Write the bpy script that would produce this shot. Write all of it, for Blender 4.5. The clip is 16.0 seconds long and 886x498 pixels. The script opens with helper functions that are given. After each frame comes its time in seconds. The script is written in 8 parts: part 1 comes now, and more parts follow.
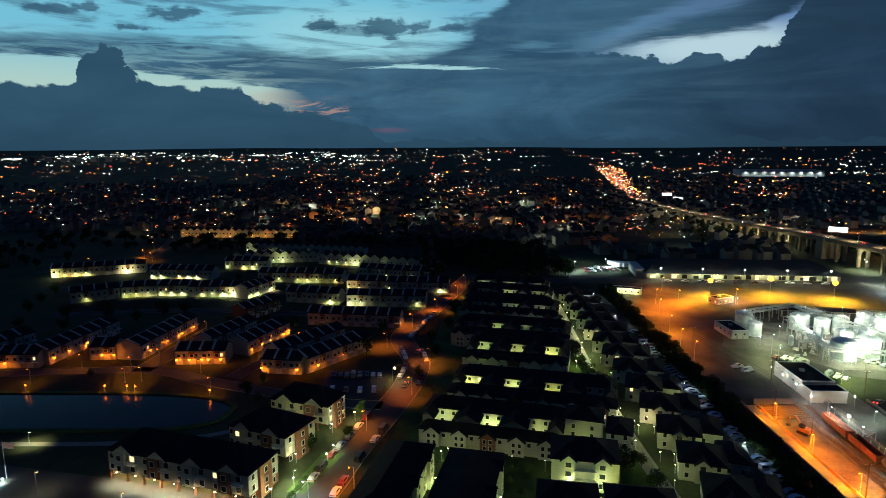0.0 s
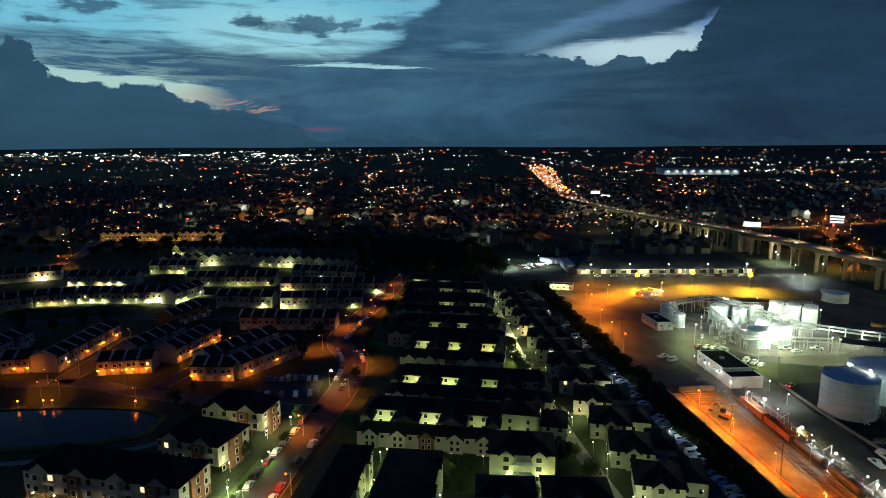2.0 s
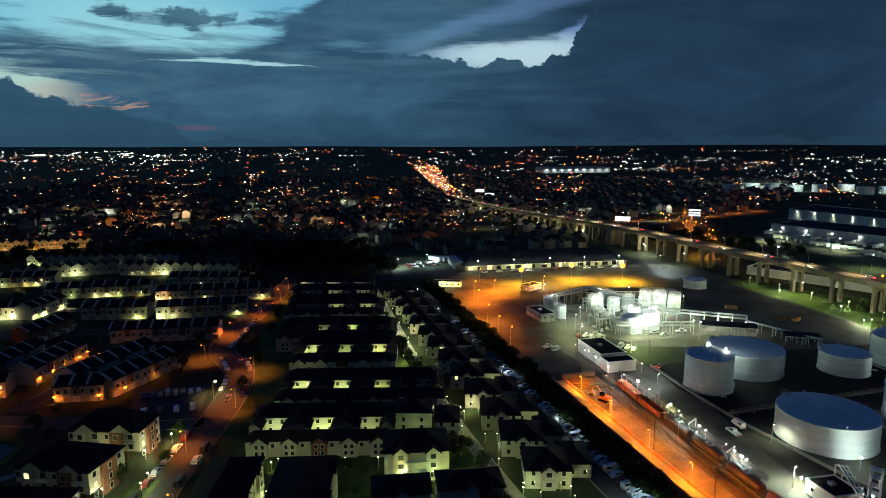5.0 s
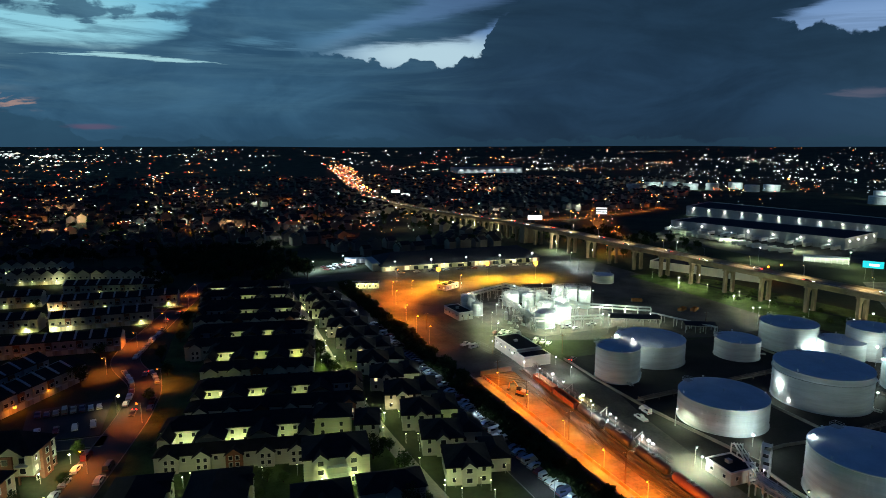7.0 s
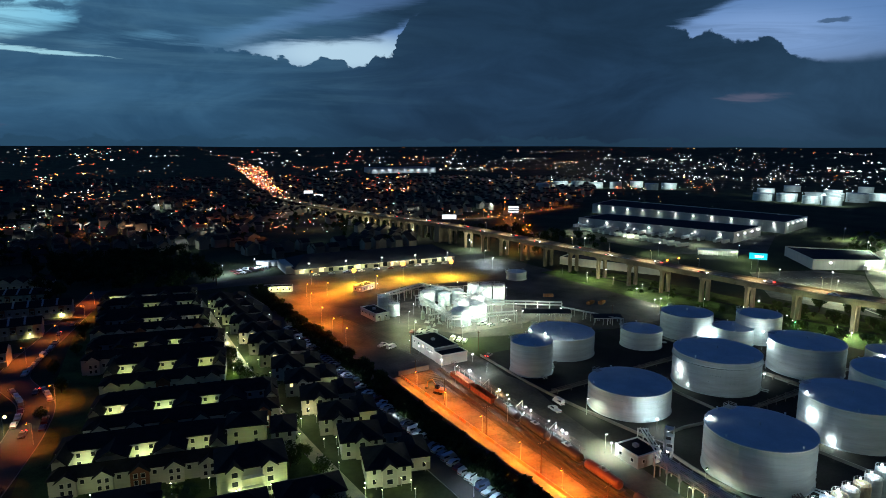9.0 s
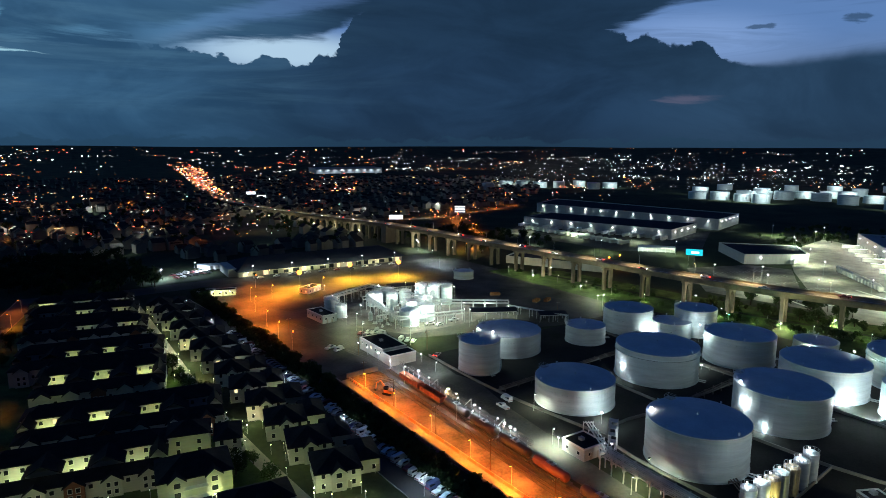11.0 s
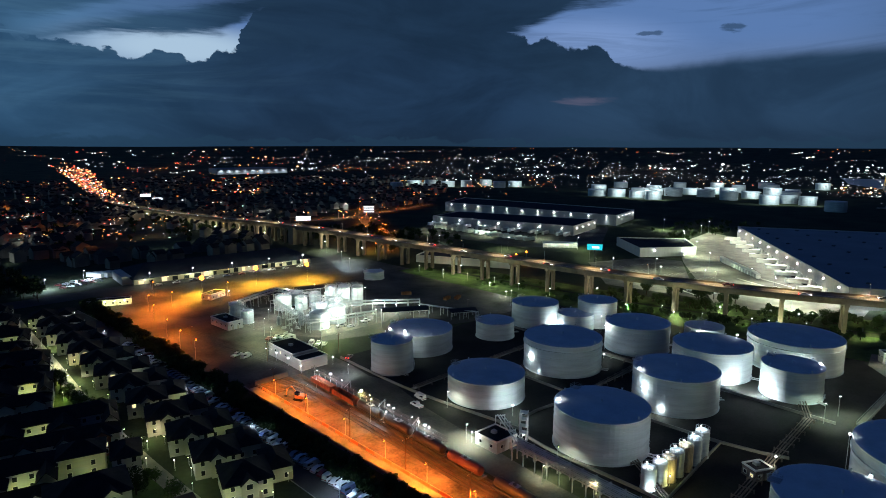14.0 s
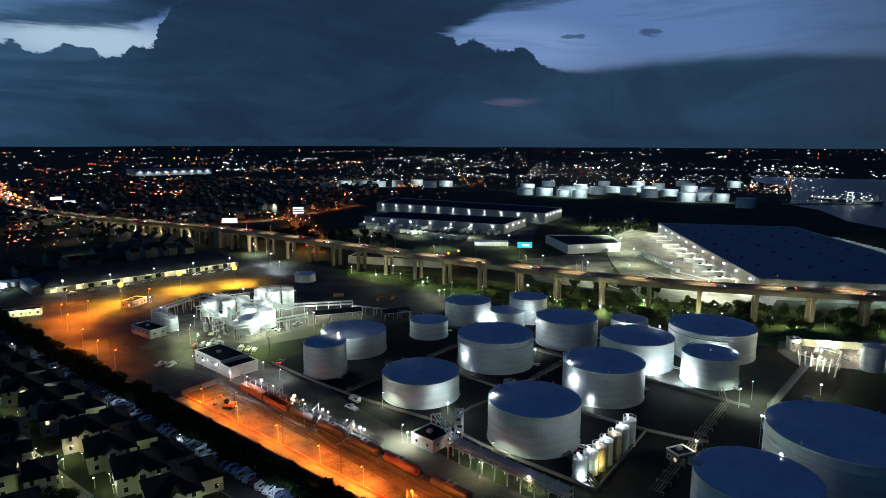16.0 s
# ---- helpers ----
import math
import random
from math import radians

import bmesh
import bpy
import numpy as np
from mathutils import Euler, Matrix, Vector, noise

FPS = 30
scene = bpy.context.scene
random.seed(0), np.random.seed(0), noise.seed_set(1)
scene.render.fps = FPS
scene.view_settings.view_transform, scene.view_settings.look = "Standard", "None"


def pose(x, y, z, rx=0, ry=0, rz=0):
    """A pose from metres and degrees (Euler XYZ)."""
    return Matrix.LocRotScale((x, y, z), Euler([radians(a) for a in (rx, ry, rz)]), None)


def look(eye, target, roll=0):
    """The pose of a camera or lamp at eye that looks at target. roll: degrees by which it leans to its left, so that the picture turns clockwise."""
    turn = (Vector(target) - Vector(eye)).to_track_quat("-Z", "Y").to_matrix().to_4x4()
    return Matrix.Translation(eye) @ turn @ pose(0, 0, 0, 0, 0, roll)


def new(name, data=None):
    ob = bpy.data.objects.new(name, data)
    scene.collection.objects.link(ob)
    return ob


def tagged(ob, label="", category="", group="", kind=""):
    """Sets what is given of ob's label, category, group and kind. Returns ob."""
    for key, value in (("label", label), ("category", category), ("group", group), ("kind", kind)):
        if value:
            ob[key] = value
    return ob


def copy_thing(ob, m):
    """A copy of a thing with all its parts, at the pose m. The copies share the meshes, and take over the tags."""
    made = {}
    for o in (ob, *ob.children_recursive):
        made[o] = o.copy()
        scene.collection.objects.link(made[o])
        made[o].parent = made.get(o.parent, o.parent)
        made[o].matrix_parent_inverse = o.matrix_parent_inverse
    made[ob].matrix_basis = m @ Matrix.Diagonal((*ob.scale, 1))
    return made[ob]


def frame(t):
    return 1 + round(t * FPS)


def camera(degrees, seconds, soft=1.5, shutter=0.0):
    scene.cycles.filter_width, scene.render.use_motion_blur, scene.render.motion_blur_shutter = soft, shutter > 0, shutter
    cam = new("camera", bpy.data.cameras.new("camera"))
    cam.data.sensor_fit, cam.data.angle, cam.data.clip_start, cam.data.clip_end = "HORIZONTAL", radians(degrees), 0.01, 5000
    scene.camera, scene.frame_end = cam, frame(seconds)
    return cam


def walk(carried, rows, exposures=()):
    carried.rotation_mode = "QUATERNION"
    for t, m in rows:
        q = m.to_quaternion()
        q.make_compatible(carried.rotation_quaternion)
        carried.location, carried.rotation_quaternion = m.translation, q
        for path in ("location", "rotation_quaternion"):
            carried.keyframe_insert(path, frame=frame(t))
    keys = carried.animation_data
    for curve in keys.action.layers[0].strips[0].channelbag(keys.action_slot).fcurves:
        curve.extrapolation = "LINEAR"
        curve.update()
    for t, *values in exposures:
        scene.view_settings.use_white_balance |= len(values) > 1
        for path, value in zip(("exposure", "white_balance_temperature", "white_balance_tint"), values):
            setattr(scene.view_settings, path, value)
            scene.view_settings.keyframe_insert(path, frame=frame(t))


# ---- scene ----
# ---- camera: hovering at one place, turning to the right ----
EYE = 90.0
cam = camera(71.52, 16.0, soft=0.6, shutter=0.3)
PATH = [
    (0.0, pose(0, 0, EYE, 80.550, 0.234, 0.056)),
    (0.5, pose(0, 0, EYE, 80.533, 0.241, -1.954)),
    (1.0, pose(0, 0, EYE, 80.511, 0.229, -3.471)),
    (1.5, pose(0, 0, EYE, 80.519, 0.219, -4.759)),
    (2.0, pose(0, 0, EYE, 80.479, 0.222, -6.034)),
    (2.5, pose(0, 0, EYE, 80.465, 0.231, -7.604)),
    (3.0, pose(0, 0, EYE, 80.455, 0.220, -9.328)),
    (3.5, pose(0, 0, EYE, 80.465, 0.183, -11.065)),
    (4.0, pose(0, 0, EYE, 80.440, 0.181, -12.899)),
    (6.5, pose(0, 0, EYE, 80.441, 0.053, -22.165)),
    (7.0, pose(0, 0, EYE, 80.445, 0.019, -24.312)),
    (7.5, pose(0, 0, EYE, 80.426, 0.018, -26.643)),
    (8.0, pose(0, 0, EYE, 80.432, -0.040, -28.803)),
    (8.5, pose(0, 0, EYE, 80.438, -0.101, -30.764)),
    (9.0, pose(0, 0, EYE, 80.454, -0.120, -32.254)),
    (11.5, pose(0, 0, EYE, 80.470, -0.162, -38.502)),
    (12.0, pose(0, 0, EYE, 80.468, -0.140, -39.840)),
    (12.5, pose(0, 0, EYE, 80.471, -0.159, -41.182)),
    (13.0, pose(0, 0, EYE, 80.468, -0.171, -42.542)),
    (13.5, pose(0, 0, EYE, 80.456, -0.179, -44.078)),
    (14.0, pose(0, 0, EYE, 80.468, -0.189, -45.705)),
    (14.5, pose(0, 0, EYE, 80.474, -0.189, -47.145)),
    (15.0, pose(0, 0, EYE, 80.475, -0.174, -48.584)),
    (15.5, pose(0, 0, EYE, 80.471, -0.190, -50.298)),
    (16.0, pose(0, 0, EYE, 80.486, -0.198, -52.076)),
]
walk(cam, PATH, exposures=[(0.0, 0.15, 6250, 8), (4.0, 0.13, 6200, 8), (7.0, 0.13, 6100, 9), (9.0, 0.13, 5800, 12), (12.5, 0.0, 5720, 17), (16.0, -0.11, 5820, 19)])

# ---- dusk sky ----
world = bpy.data.worlds.new("dusk_sky")
scene.world = world
world.use_nodes = True
wt = world.node_tree
wt.nodes.clear()


def wn(kind, **values):
    n = wt.nodes.new(kind)
    for k, v in values.items():
        n.inputs[k].default_value = v
    return n


def wmath(op, a, b=None, c=None, clamp=False):
    n = wt.nodes.new("ShaderNodeMath")
    n.operation, n.use_clamp = op, clamp
    for i, v in enumerate((a, b, c)):
        if v is None:
            continue
        if isinstance(v, (int, float)):
            n.inputs[i].default_value = v
        else:
            wt.links.new(v, n.inputs[i])
    return n.outputs[0]


def wstep(v, lo, hi):
    n = wt.nodes.new("ShaderNodeMapRange")
    n.interpolation_type = "SMOOTHSTEP"
    n.inputs["From Min"].default_value, n.inputs["From Max"].default_value = lo, hi
    wt.links.new(v, n.inputs["Value"])
    return n.outputs["Result"]


def wmix(fac, a, b):
    n = wt.nodes.new("ShaderNodeMix")
    n.data_type = "RGBA"
    for sock, v in ((n.inputs[0], fac), (n.inputs[6], a), (n.inputs[7], b)):
        if isinstance(v, (int, float)):
            sock.default_value = v
        elif isinstance(v, tuple):
            sock.default_value = (*v, 1)
        else:
            wt.links.new(v, sock)
    return n.outputs[2]


wtc = wt.nodes.new("ShaderNodeTexCoord")
wsep = wt.nodes.new("ShaderNodeSeparateXYZ")
wt.links.new(wtc.outputs["Generated"], wsep.inputs[0])
AZ = wmath("MULTIPLY", wmath("ARCTAN2", wsep.outputs[0], wsep.outputs[1]), 57.2958)
EL = wmath("MULTIPLY", wmath("ARCSINE", wsep.outputs[2]), 57.2958)


def wnoise(sx, sy, scale, detail, rough, offset=0.0, distortion=0.0):
    c = wt.nodes.new("ShaderNodeCombineXYZ")
    wt.links.new(wmath("MULTIPLY", AZ, sx), c.inputs[0])
    wt.links.new(wmath("MULTIPLY", EL, sy), c.inputs[1])
    c.inputs[2].default_value = offset
    n = wn("ShaderNodeTexNoise", Scale=scale, Detail=detail, Roughness=rough, Distortion=distortion)
    wt.links.new(c.outputs[0], n.inputs["Vector"])
    return n.outputs[0]


STREAK = wnoise(0.085, 0.62, 1.0, 9, 0.62, 3.0, 0.9)
FINE = wnoise(0.16, 1.5, 1.0, 8, 0.6, 7.0, 0.8)
PUFF = wnoise(0.5, 0.62, 1.0, 7, 0.54, 9.0, 0.3)
PUFF_B = wnoise(0.5, 0.5, 1.0, 6, 0.55, 31.0, 0.3)
SOFT = wnoise(0.06, 0.16, 1.2, 6, 0.6, 5.0, 0.9)
VEIL = wnoise(0.05, 0.42, 1.0, 8, 0.62, 15.0, 1.4)
SPECK = wnoise(0.30, 1.5, 1.0, 8, 0.62, 21.0, 0.9)


def around(v, k):
    """A noise about 0, times k."""
    return wmath("MULTIPLY", wmath("SUBTRACT", v, 0.5), k)


# bearings and elevations pushed about: billowing for heaped cloud, drawn out for layers
AZ_P, EL_P = wmath("ADD", AZ, around(PUFF_B, 3.4)), wmath("ADD", EL, around(PUFF, 2.2))
AZ_S, EL_S = wmath("ADD", AZ, around(STREAK, 5.0)), wmath("ADD", EL, wmath("ADD", around(FINE, 1.5), around(STREAK, 1.6)))


def edge(az, pts):
    """The elevation of a cloud's edge along the bearings, through (bearing, elevation)."""
    a0, a1 = pts[0][0], pts[-1][0]
    m = wt.nodes.new("ShaderNodeMapRange")
    m.inputs["From Min"].default_value, m.inputs["From Max"].default_value = a0, a1
    wt.links.new(az, m.inputs["Value"])
    r = wt.nodes.new("ShaderNodeValToRGB")
    els = r.color_ramp.elements
    while len(els) < len(pts):
        els.new(0.5)
    for el, (a, h) in zip(els, pts):
        el.position = (a - a0) / (a1 - a0)
        el.color = (h / 20,) * 3 + (1,)
    wt.links.new(m.outputs["Result"], r.inputs[0])
    return wmath("MULTIPLY", r.outputs["Color"], 20.0)


def above(el, line, lo, hi):
    return wstep(wmath("SUBTRACT", el, line), lo, hi)


def both(*vals):
    out = vals[0]
    for v in vals[1:]:
        out = wmath("MULTIPLY", out, v, clamp=True)
    return out


def most(*vals):
    out = vals[0]
    for v in vals[1:]:
        out = wmath("MAXIMUM", out, v)
    return out


def less(v, k=1.0):
    return wmath("SUBTRACT", 1.0, wmath("MULTIPLY", v, k))


def blob(az, el, ra, re, tilt=0.0, sharp=1.0):
    """1 in the middle, 0 at the rim of an oval bank of sky; below 0 outside."""
    da = wmath("SUBTRACT", AZ, az)
    de = wmath("SUBTRACT", wmath("SUBTRACT", EL, el), wmath("MULTIPLY", da, tilt))
    q = wmath("ADD", wmath("POWER", wmath("ABSOLUTE", wmath("DIVIDE", da, ra)), 2.0),
              wmath("POWER", wmath("ABSOLUTE", wmath("DIVIDE", de, re)), 2.0))
    return wmath("MULTIPLY", wmath("SUBTRACT", 1.0, wmath("SQRT", q)), sharp)


# heaped bank low in the west, with one tower
bank_top = edge(AZ_P, [(-36, 4.8), (-30.9, 4.8), (-30.3, 5.6), (-30.0, 6.5), (-29.5, 7.1), (-28.9, 7.8), (-28.1, 8.1), (-27.3, 8.0), (-26.7, 7.3), (-26.3, 6.1), (-25.7, 5.4), (-24.7, 5.2),
                       (-22.1, 4.9), (-21.2, 4.6), (-20.3, 5.1), (-17.6, 5.0), (-17.1, 4.4), (-15.3, 3.7), (-12.4, 3.2), (-9.4, 2.5), (-5, 0.5)])
bank = less(above(EL_P, bank_top, -0.10, 0.14))
# the streaked layer over it
layer_low = edge(AZ, [(-36, 6.6), (-32.7, 6.9), (-30.1, 7.0), (-26.2, 6.1), (-23.3, 5.75), (-17.6, 5.35), (-13.3, 4.9), (-10.5, 3.5), (-8, 2.2), (-5, 0)])
layer_top = edge(AZ_S, [(-36, 8.0), (-31.1, 8.4), (-27.2, 8.7), (-23.1, 8.7), (-16.5, 8.2), (-9.3, 7.7), (-1.7, 7.9), (2.3, 9.3), (3.3, 10.7), (5.8, 12.5), (9, 20)])
clear_low = both(less(above(EL_S, layer_low, -0.15, 0.25)), wstep(AZ, -11.5, -16.5))
shreds = both(wstep(wnoise(0.13, 0.9, 1.0, 8, 0.58, 41.0, 0.7), 0.52, 0.68), 0.6)
clear_high = both(above(EL_S, layer_top, -0.5, 0.7), less(shreds), less(wstep(STREAK, 0.52, 0.66), 0.55))
clear_band = both(less(above(EL_S, layer_top, -0.2, 0.4)), above(EL_S, layer_low, -0.3, 0.3), wstep(FINE, 0.58, 0.40), wstep(AZ, -7, -20), 0.40)
line_mid = edge(AZ, [(-14, 6.3), (-9.8, 6.6), (-4.3, 7.15), (0.8, 6.97), (5.3, 6.73), (9, 6.6)])
line_half = edge(AZ, [(-13, 0), (-8, 0.10), (-4, 0.24), (1, 0.30), (4, 0.18), (6.5, 0)])
clear_line = both(wstep(wmath("SUBTRACT", line_half, wmath("ABSOLUTE", wmath("SUBTRACT", wmath("ADD", EL, around(FINE, 1.3)), line_mid))), 0.02, 0.2), 0.95)
# the wedge of light and the bright gap before the great mass
gap_low = edge(AZ_P, [(9, 9.0), (11.7, 7.9), (14.7, 7.8), (17.8, 7.5), (19.8, 6.9), (21.8, 7.5), (23.0, 7.2), (23.8, 6.7), (25.7, 7.0), (26.0, 7.6), (26.6, 7.95), (27.6, 7.7), (28.2, 8.0), (28.5, 9.6), (29.3, 11.0), (31.1, 11.8), (34, 20)])
band_low = edge(AZ, [(10, 8.1), (13, 8.3), (16.8, 8.6), (18.8, 8.85), (23.7, 9.05), (26.6, 9.3), (28.4, 10.4), (31, 11.0), (36, 12)])
roll_low = edge(AZ, [(3, 8.4), (6, 8.6), (8.7, 9.3), (13.2, 9.5), (16.2, 10.3), (18.7, 11.2), (21.7, 12.2), (26, 14)])
wedge_low = edge(AZ, [(6, 7.4), (11.7, 7.9), (14.7, 8.5), (18.8, 9.8), (23.6, 11.0), (27.9, 11.9), (32, 13)])
gap_clear = both(above(EL_P, gap_low, -0.08, 0.12), less(above(EL_S, band_low, -0.55, 0.45)), wstep(AZ, 11.0, 18.0))
wedge_clear = both(above(EL_P, gap_low, -0.08, 0.12), above(EL_S, wedge_low, -0.5, 0.7), less(above(EL_S, roll_low, -0.6, 0.5)), wstep(AZ, 9.0, 16.0), 0.50)
veil_clear = both(above(EL_S, edge(AZ, [(-2, 7.6), (6, 7.6), (12, 7.9), (16, 8.3)]), -0.3, 0.5), less(above(EL_S, roll_low, -0.5, 0.5)), wstep(AZ, 18.0, 10.0), wstep(AZ, 0.0, 6.0), wstep(VEIL, 0.40, 0.60), 0.34)
# the gap on the far side of the mass
far_low = edge(AZ_P, [(49, 12), (50.6, 9.6), (52.9, 9.5), (53.5, 8.9), (54.5, 9.3), (55.3, 9.0), (56.2, 8.4), (59.5, 8.1), (60.2, 7.7), (60.5, 7.1), (61.6, 6.7), (63.0, 6.35), (65.5, 6.3), (69.8, 6.75), (75, 6.95), (80.7, 7.0), (87, 6.4), (98, 6.0)])
lid_low = edge(AZ, [(50, 9.0), (51.8, 9.7), (53.3, 10.2), (55.8, 11.3), (57.8, 11.8), (60.3, 12.1), (63, 12.5), (70, 14.5), (80, 18)])
reach_far = wmath("ADD", 0.18, wmath("MULTIPLY", wstep(AZ, 60, 68), 0.7))
el_far = wmath("ADD", EL, wmath("MULTIPLY", around(PUFF, 2.2), less(wstep(AZ, 60.5, 64.0), 0.85)))
far_clear = both(wstep(wmath("DIVIDE", wmath("SUBTRACT", el_far, far_low), reach_far), -0.3, 1.0), less(above(EL_S, lid_low, -0.5, 0.35)), less(wstep(VEIL, 0.46, 0.68), 0.30), wstep(AZ, 106, 74))
# small dark puffs adrift in the clear parts
drift = None
for a, e, ra, re in ((-22.6, 10.7, 2.9, 0.65), (-31.1, 10.3, 2.0, 0.4), (-10.4, 10.4, 1.9, 0.9), (-4.4, 10.3, 3.6, 1.0), (0.8, 10.4, 2.0, 0.7), (-28.6, 10.8, 1.4, 0.6), (-25.6, 9.4, 1.8, 0.35), (63.3, 9.4, 1.1, 0.22), (70.2, 9.5, 1.2, 0.4)):
    b = blob(a, e, ra, re)
    drift = b if drift is None else wmath("MAXIMUM", drift, b)
drift = wstep(wmath("ADD", drift, wmath("ADD", around(PUFF, 2.4), around(SPECK, 1.6))), 0.05, 0.5)

# colours of the clear sky and of the cloud, by direction
low = wstep(EL, 4.5, 9.5)
left = wmix(low, (0.40, 0.56, 0.50), (0.17, 0.47, 0.60))
right = wmix(low, (0.15, 0.21, 0.30), (0.115, 0.21, 0.38))
clear_col = wmix(wstep(AZ, -8, 26), left, right)
clear_col = wmix(both(wstep(blob(23.5, 7.9, 11, 2.2), -0.1, 0.75), 0.92), clear_col, (0.47, 0.62, 0.66))
clear_col = wmix(both(wstep(blob(-8, 9.5, 14, 3.5), 0.0, 0.7), 0.6), clear_col, (0.34, 0.62, 0.66))
clear_col = wmix(both(wstep(blob(-2, 7.0, 9, 1.0), -0.1, 0.5), 0.9), clear_col, (0.36, 0.60, 0.62))
clear_col = wmix(both(wstep(blob(58.5, 8.8, 10, 2.6, -0.05), -0.1, 0.8), 0.75), clear_col, (0.24, 0.36, 0.56))
clear_col = wmix(both(wstep(AZ, 74, 92), 0.5), clear_col, (0.05, 0.085, 0.12))
cloud_a = wmix(wstep(SOFT, 0.3, 0.7), (0.025, 0.070, 0.122), (0.046, 0.118, 0.190))
cloud_b = wmix(wstep(SOFT, 0.3, 0.7), (0.012, 0.029, 0.054), (0.020, 0.048, 0.088))
cloud_c = wmix(wstep(SOFT, 0.3, 0.7), (0.018, 0.042, 0.073), (0.030, 0.068, 0.115))
cloud_col = wmix(wstep(AZ, 8, 32), cloud_a, cloud_b)
cloud_col = wmix(wstep(AZ, 50, 62), cloud_col, cloud_c)
cloud_col = wmix(both(wstep(AZ, 78, 92), 0.7), cloud_col, (0.022, 0.034, 0.046))
cloud_col = wmix(both(wstep(VEIL, 0.42, 0.72), wstep(EL, 1.0, 5.0), less(bank), wstep(AZ, 40, 10), 0.34), cloud_col, (0.085, 0.185, 0.25))
mass_face = both(above(EL_P, edge(AZ, [(24, 5.2), (28, 6.6), (40, 9), (50, 7.5), (56, 5.0), (64, 4.6)]), -2.0, 1.5), wstep(AZ, 24, 29), wstep(AZ, 64, 60))
cloud_col = wmix(both(mass_face, 0.35), cloud_col, (0.010, 0.025, 0.042))
cloud_col = wmix(both(bank, 0.6), cloud_col, (0.022, 0.060, 0.095))
horizon = less(wstep(EL, -0.5, 3.2))
cloud_col = wmix(both(horizon, 0.45), cloud_col, wmix(wstep(AZ, 10, 40), (0.016, 0.042, 0.072), (0.013, 0.026, 0.042)))
open_sky = most(both(most(clear_low, clear_high, clear_band, clear_line), less(drift, 0.88)), most(gap_clear, wedge_clear, veil_clear), both(far_clear, less(drift, 0.7)))
open_sky = both(open_sky, less(bank))
rose = both(wstep(blob(-12.6, 4.0, 5.4, 2.0), -0.1, 0.5), wstep(EL, 5.4, 4.4))
clear_col = wmix(both(rose, 0.6), clear_col, (0.42, 0.37, 0.30))
rags = both(wstep(blob(-12.0, 3.35, 4.6, 0.8, -0.06), -0.1, 0.5), wstep(SPECK, 0.50, 0.60), 0.75)
pink_b = both(wstep(wmath("ADD", blob(-4.9, 1.5, 3.0, 0.4), around(SPECK, 1.2)), 0.15, 0.8), 0.26)
pink_c = both(wstep(wmath("ADD", blob(58.2, 3.9, 3.6, 0.55), around(SPECK, 1.6)), 0.15, 0.9), 0.55)
sky_col = wmix(open_sky, cloud_col, clear_col)
sky_col = wmix(rags, sky_col, (0.40, 0.25, 0.20))
sky_col = wmix(pink_b, sky_col, (0.24, 0.06, 0.10))
sky_col = wmix(pink_c, sky_col, (0.13, 0.12, 0.16))
# overhead and behind, the deep blue of late dusk
sky_col = wmix(wstep(EL, 12.5, 20.0), sky_col, (0.008, 0.026, 0.098))
behind = wmath("SUBTRACT", 1.0, wstep(wsep.outputs[1], -0.6, -0.1))
sky_col = wmix(behind, sky_col, (0.003, 0.009, 0.028))
below = wmath("SUBTRACT", 1.0, wstep(EL, -6.0, -1.0))
sky_col = wmix(below, sky_col, (0.004, 0.008, 0.014))
wbg = wn("ShaderNodeBackground", Strength=1.0)
wt.links.new(sky_col, wbg.inputs["Color"])
wout = wt.nodes.new("ShaderNodeOutputWorld")
wt.links.new(wbg.outputs[0], wout.inputs["Surface"])

SODIUM, AMBER, WHITE, GREENISH, WARM, COOL = ((1, 0.24, 0.006), (1, 0.50, 0.016), (0.84, 1, 0.86), (0.86, 1, 0.40), (1, 0.70, 0.28),
                                                   (0.76, 0.94, 1.0))


def lamp(x, y, z, watts, colour, size=0.25):
    data = bpy.data.lights.new("light", "POINT")
    data.energy, data.color, data.shadow_soft_size = watts, colour, size
    ob = new("light", data)
    ob.location = (x, y, z)
    return ob


def spot(eye, target, watts, colour, degrees=90, size=0.25):
    data = bpy.data.lights.new("light", "SPOT")
    data.energy, data.color, data.shadow_soft_size = watts, colour, size
    data.spot_size, data.spot_blend = radians(degrees), 0.6
    ob = new("light", data)
    ob.matrix_basis = look(eye, target)
    return ob


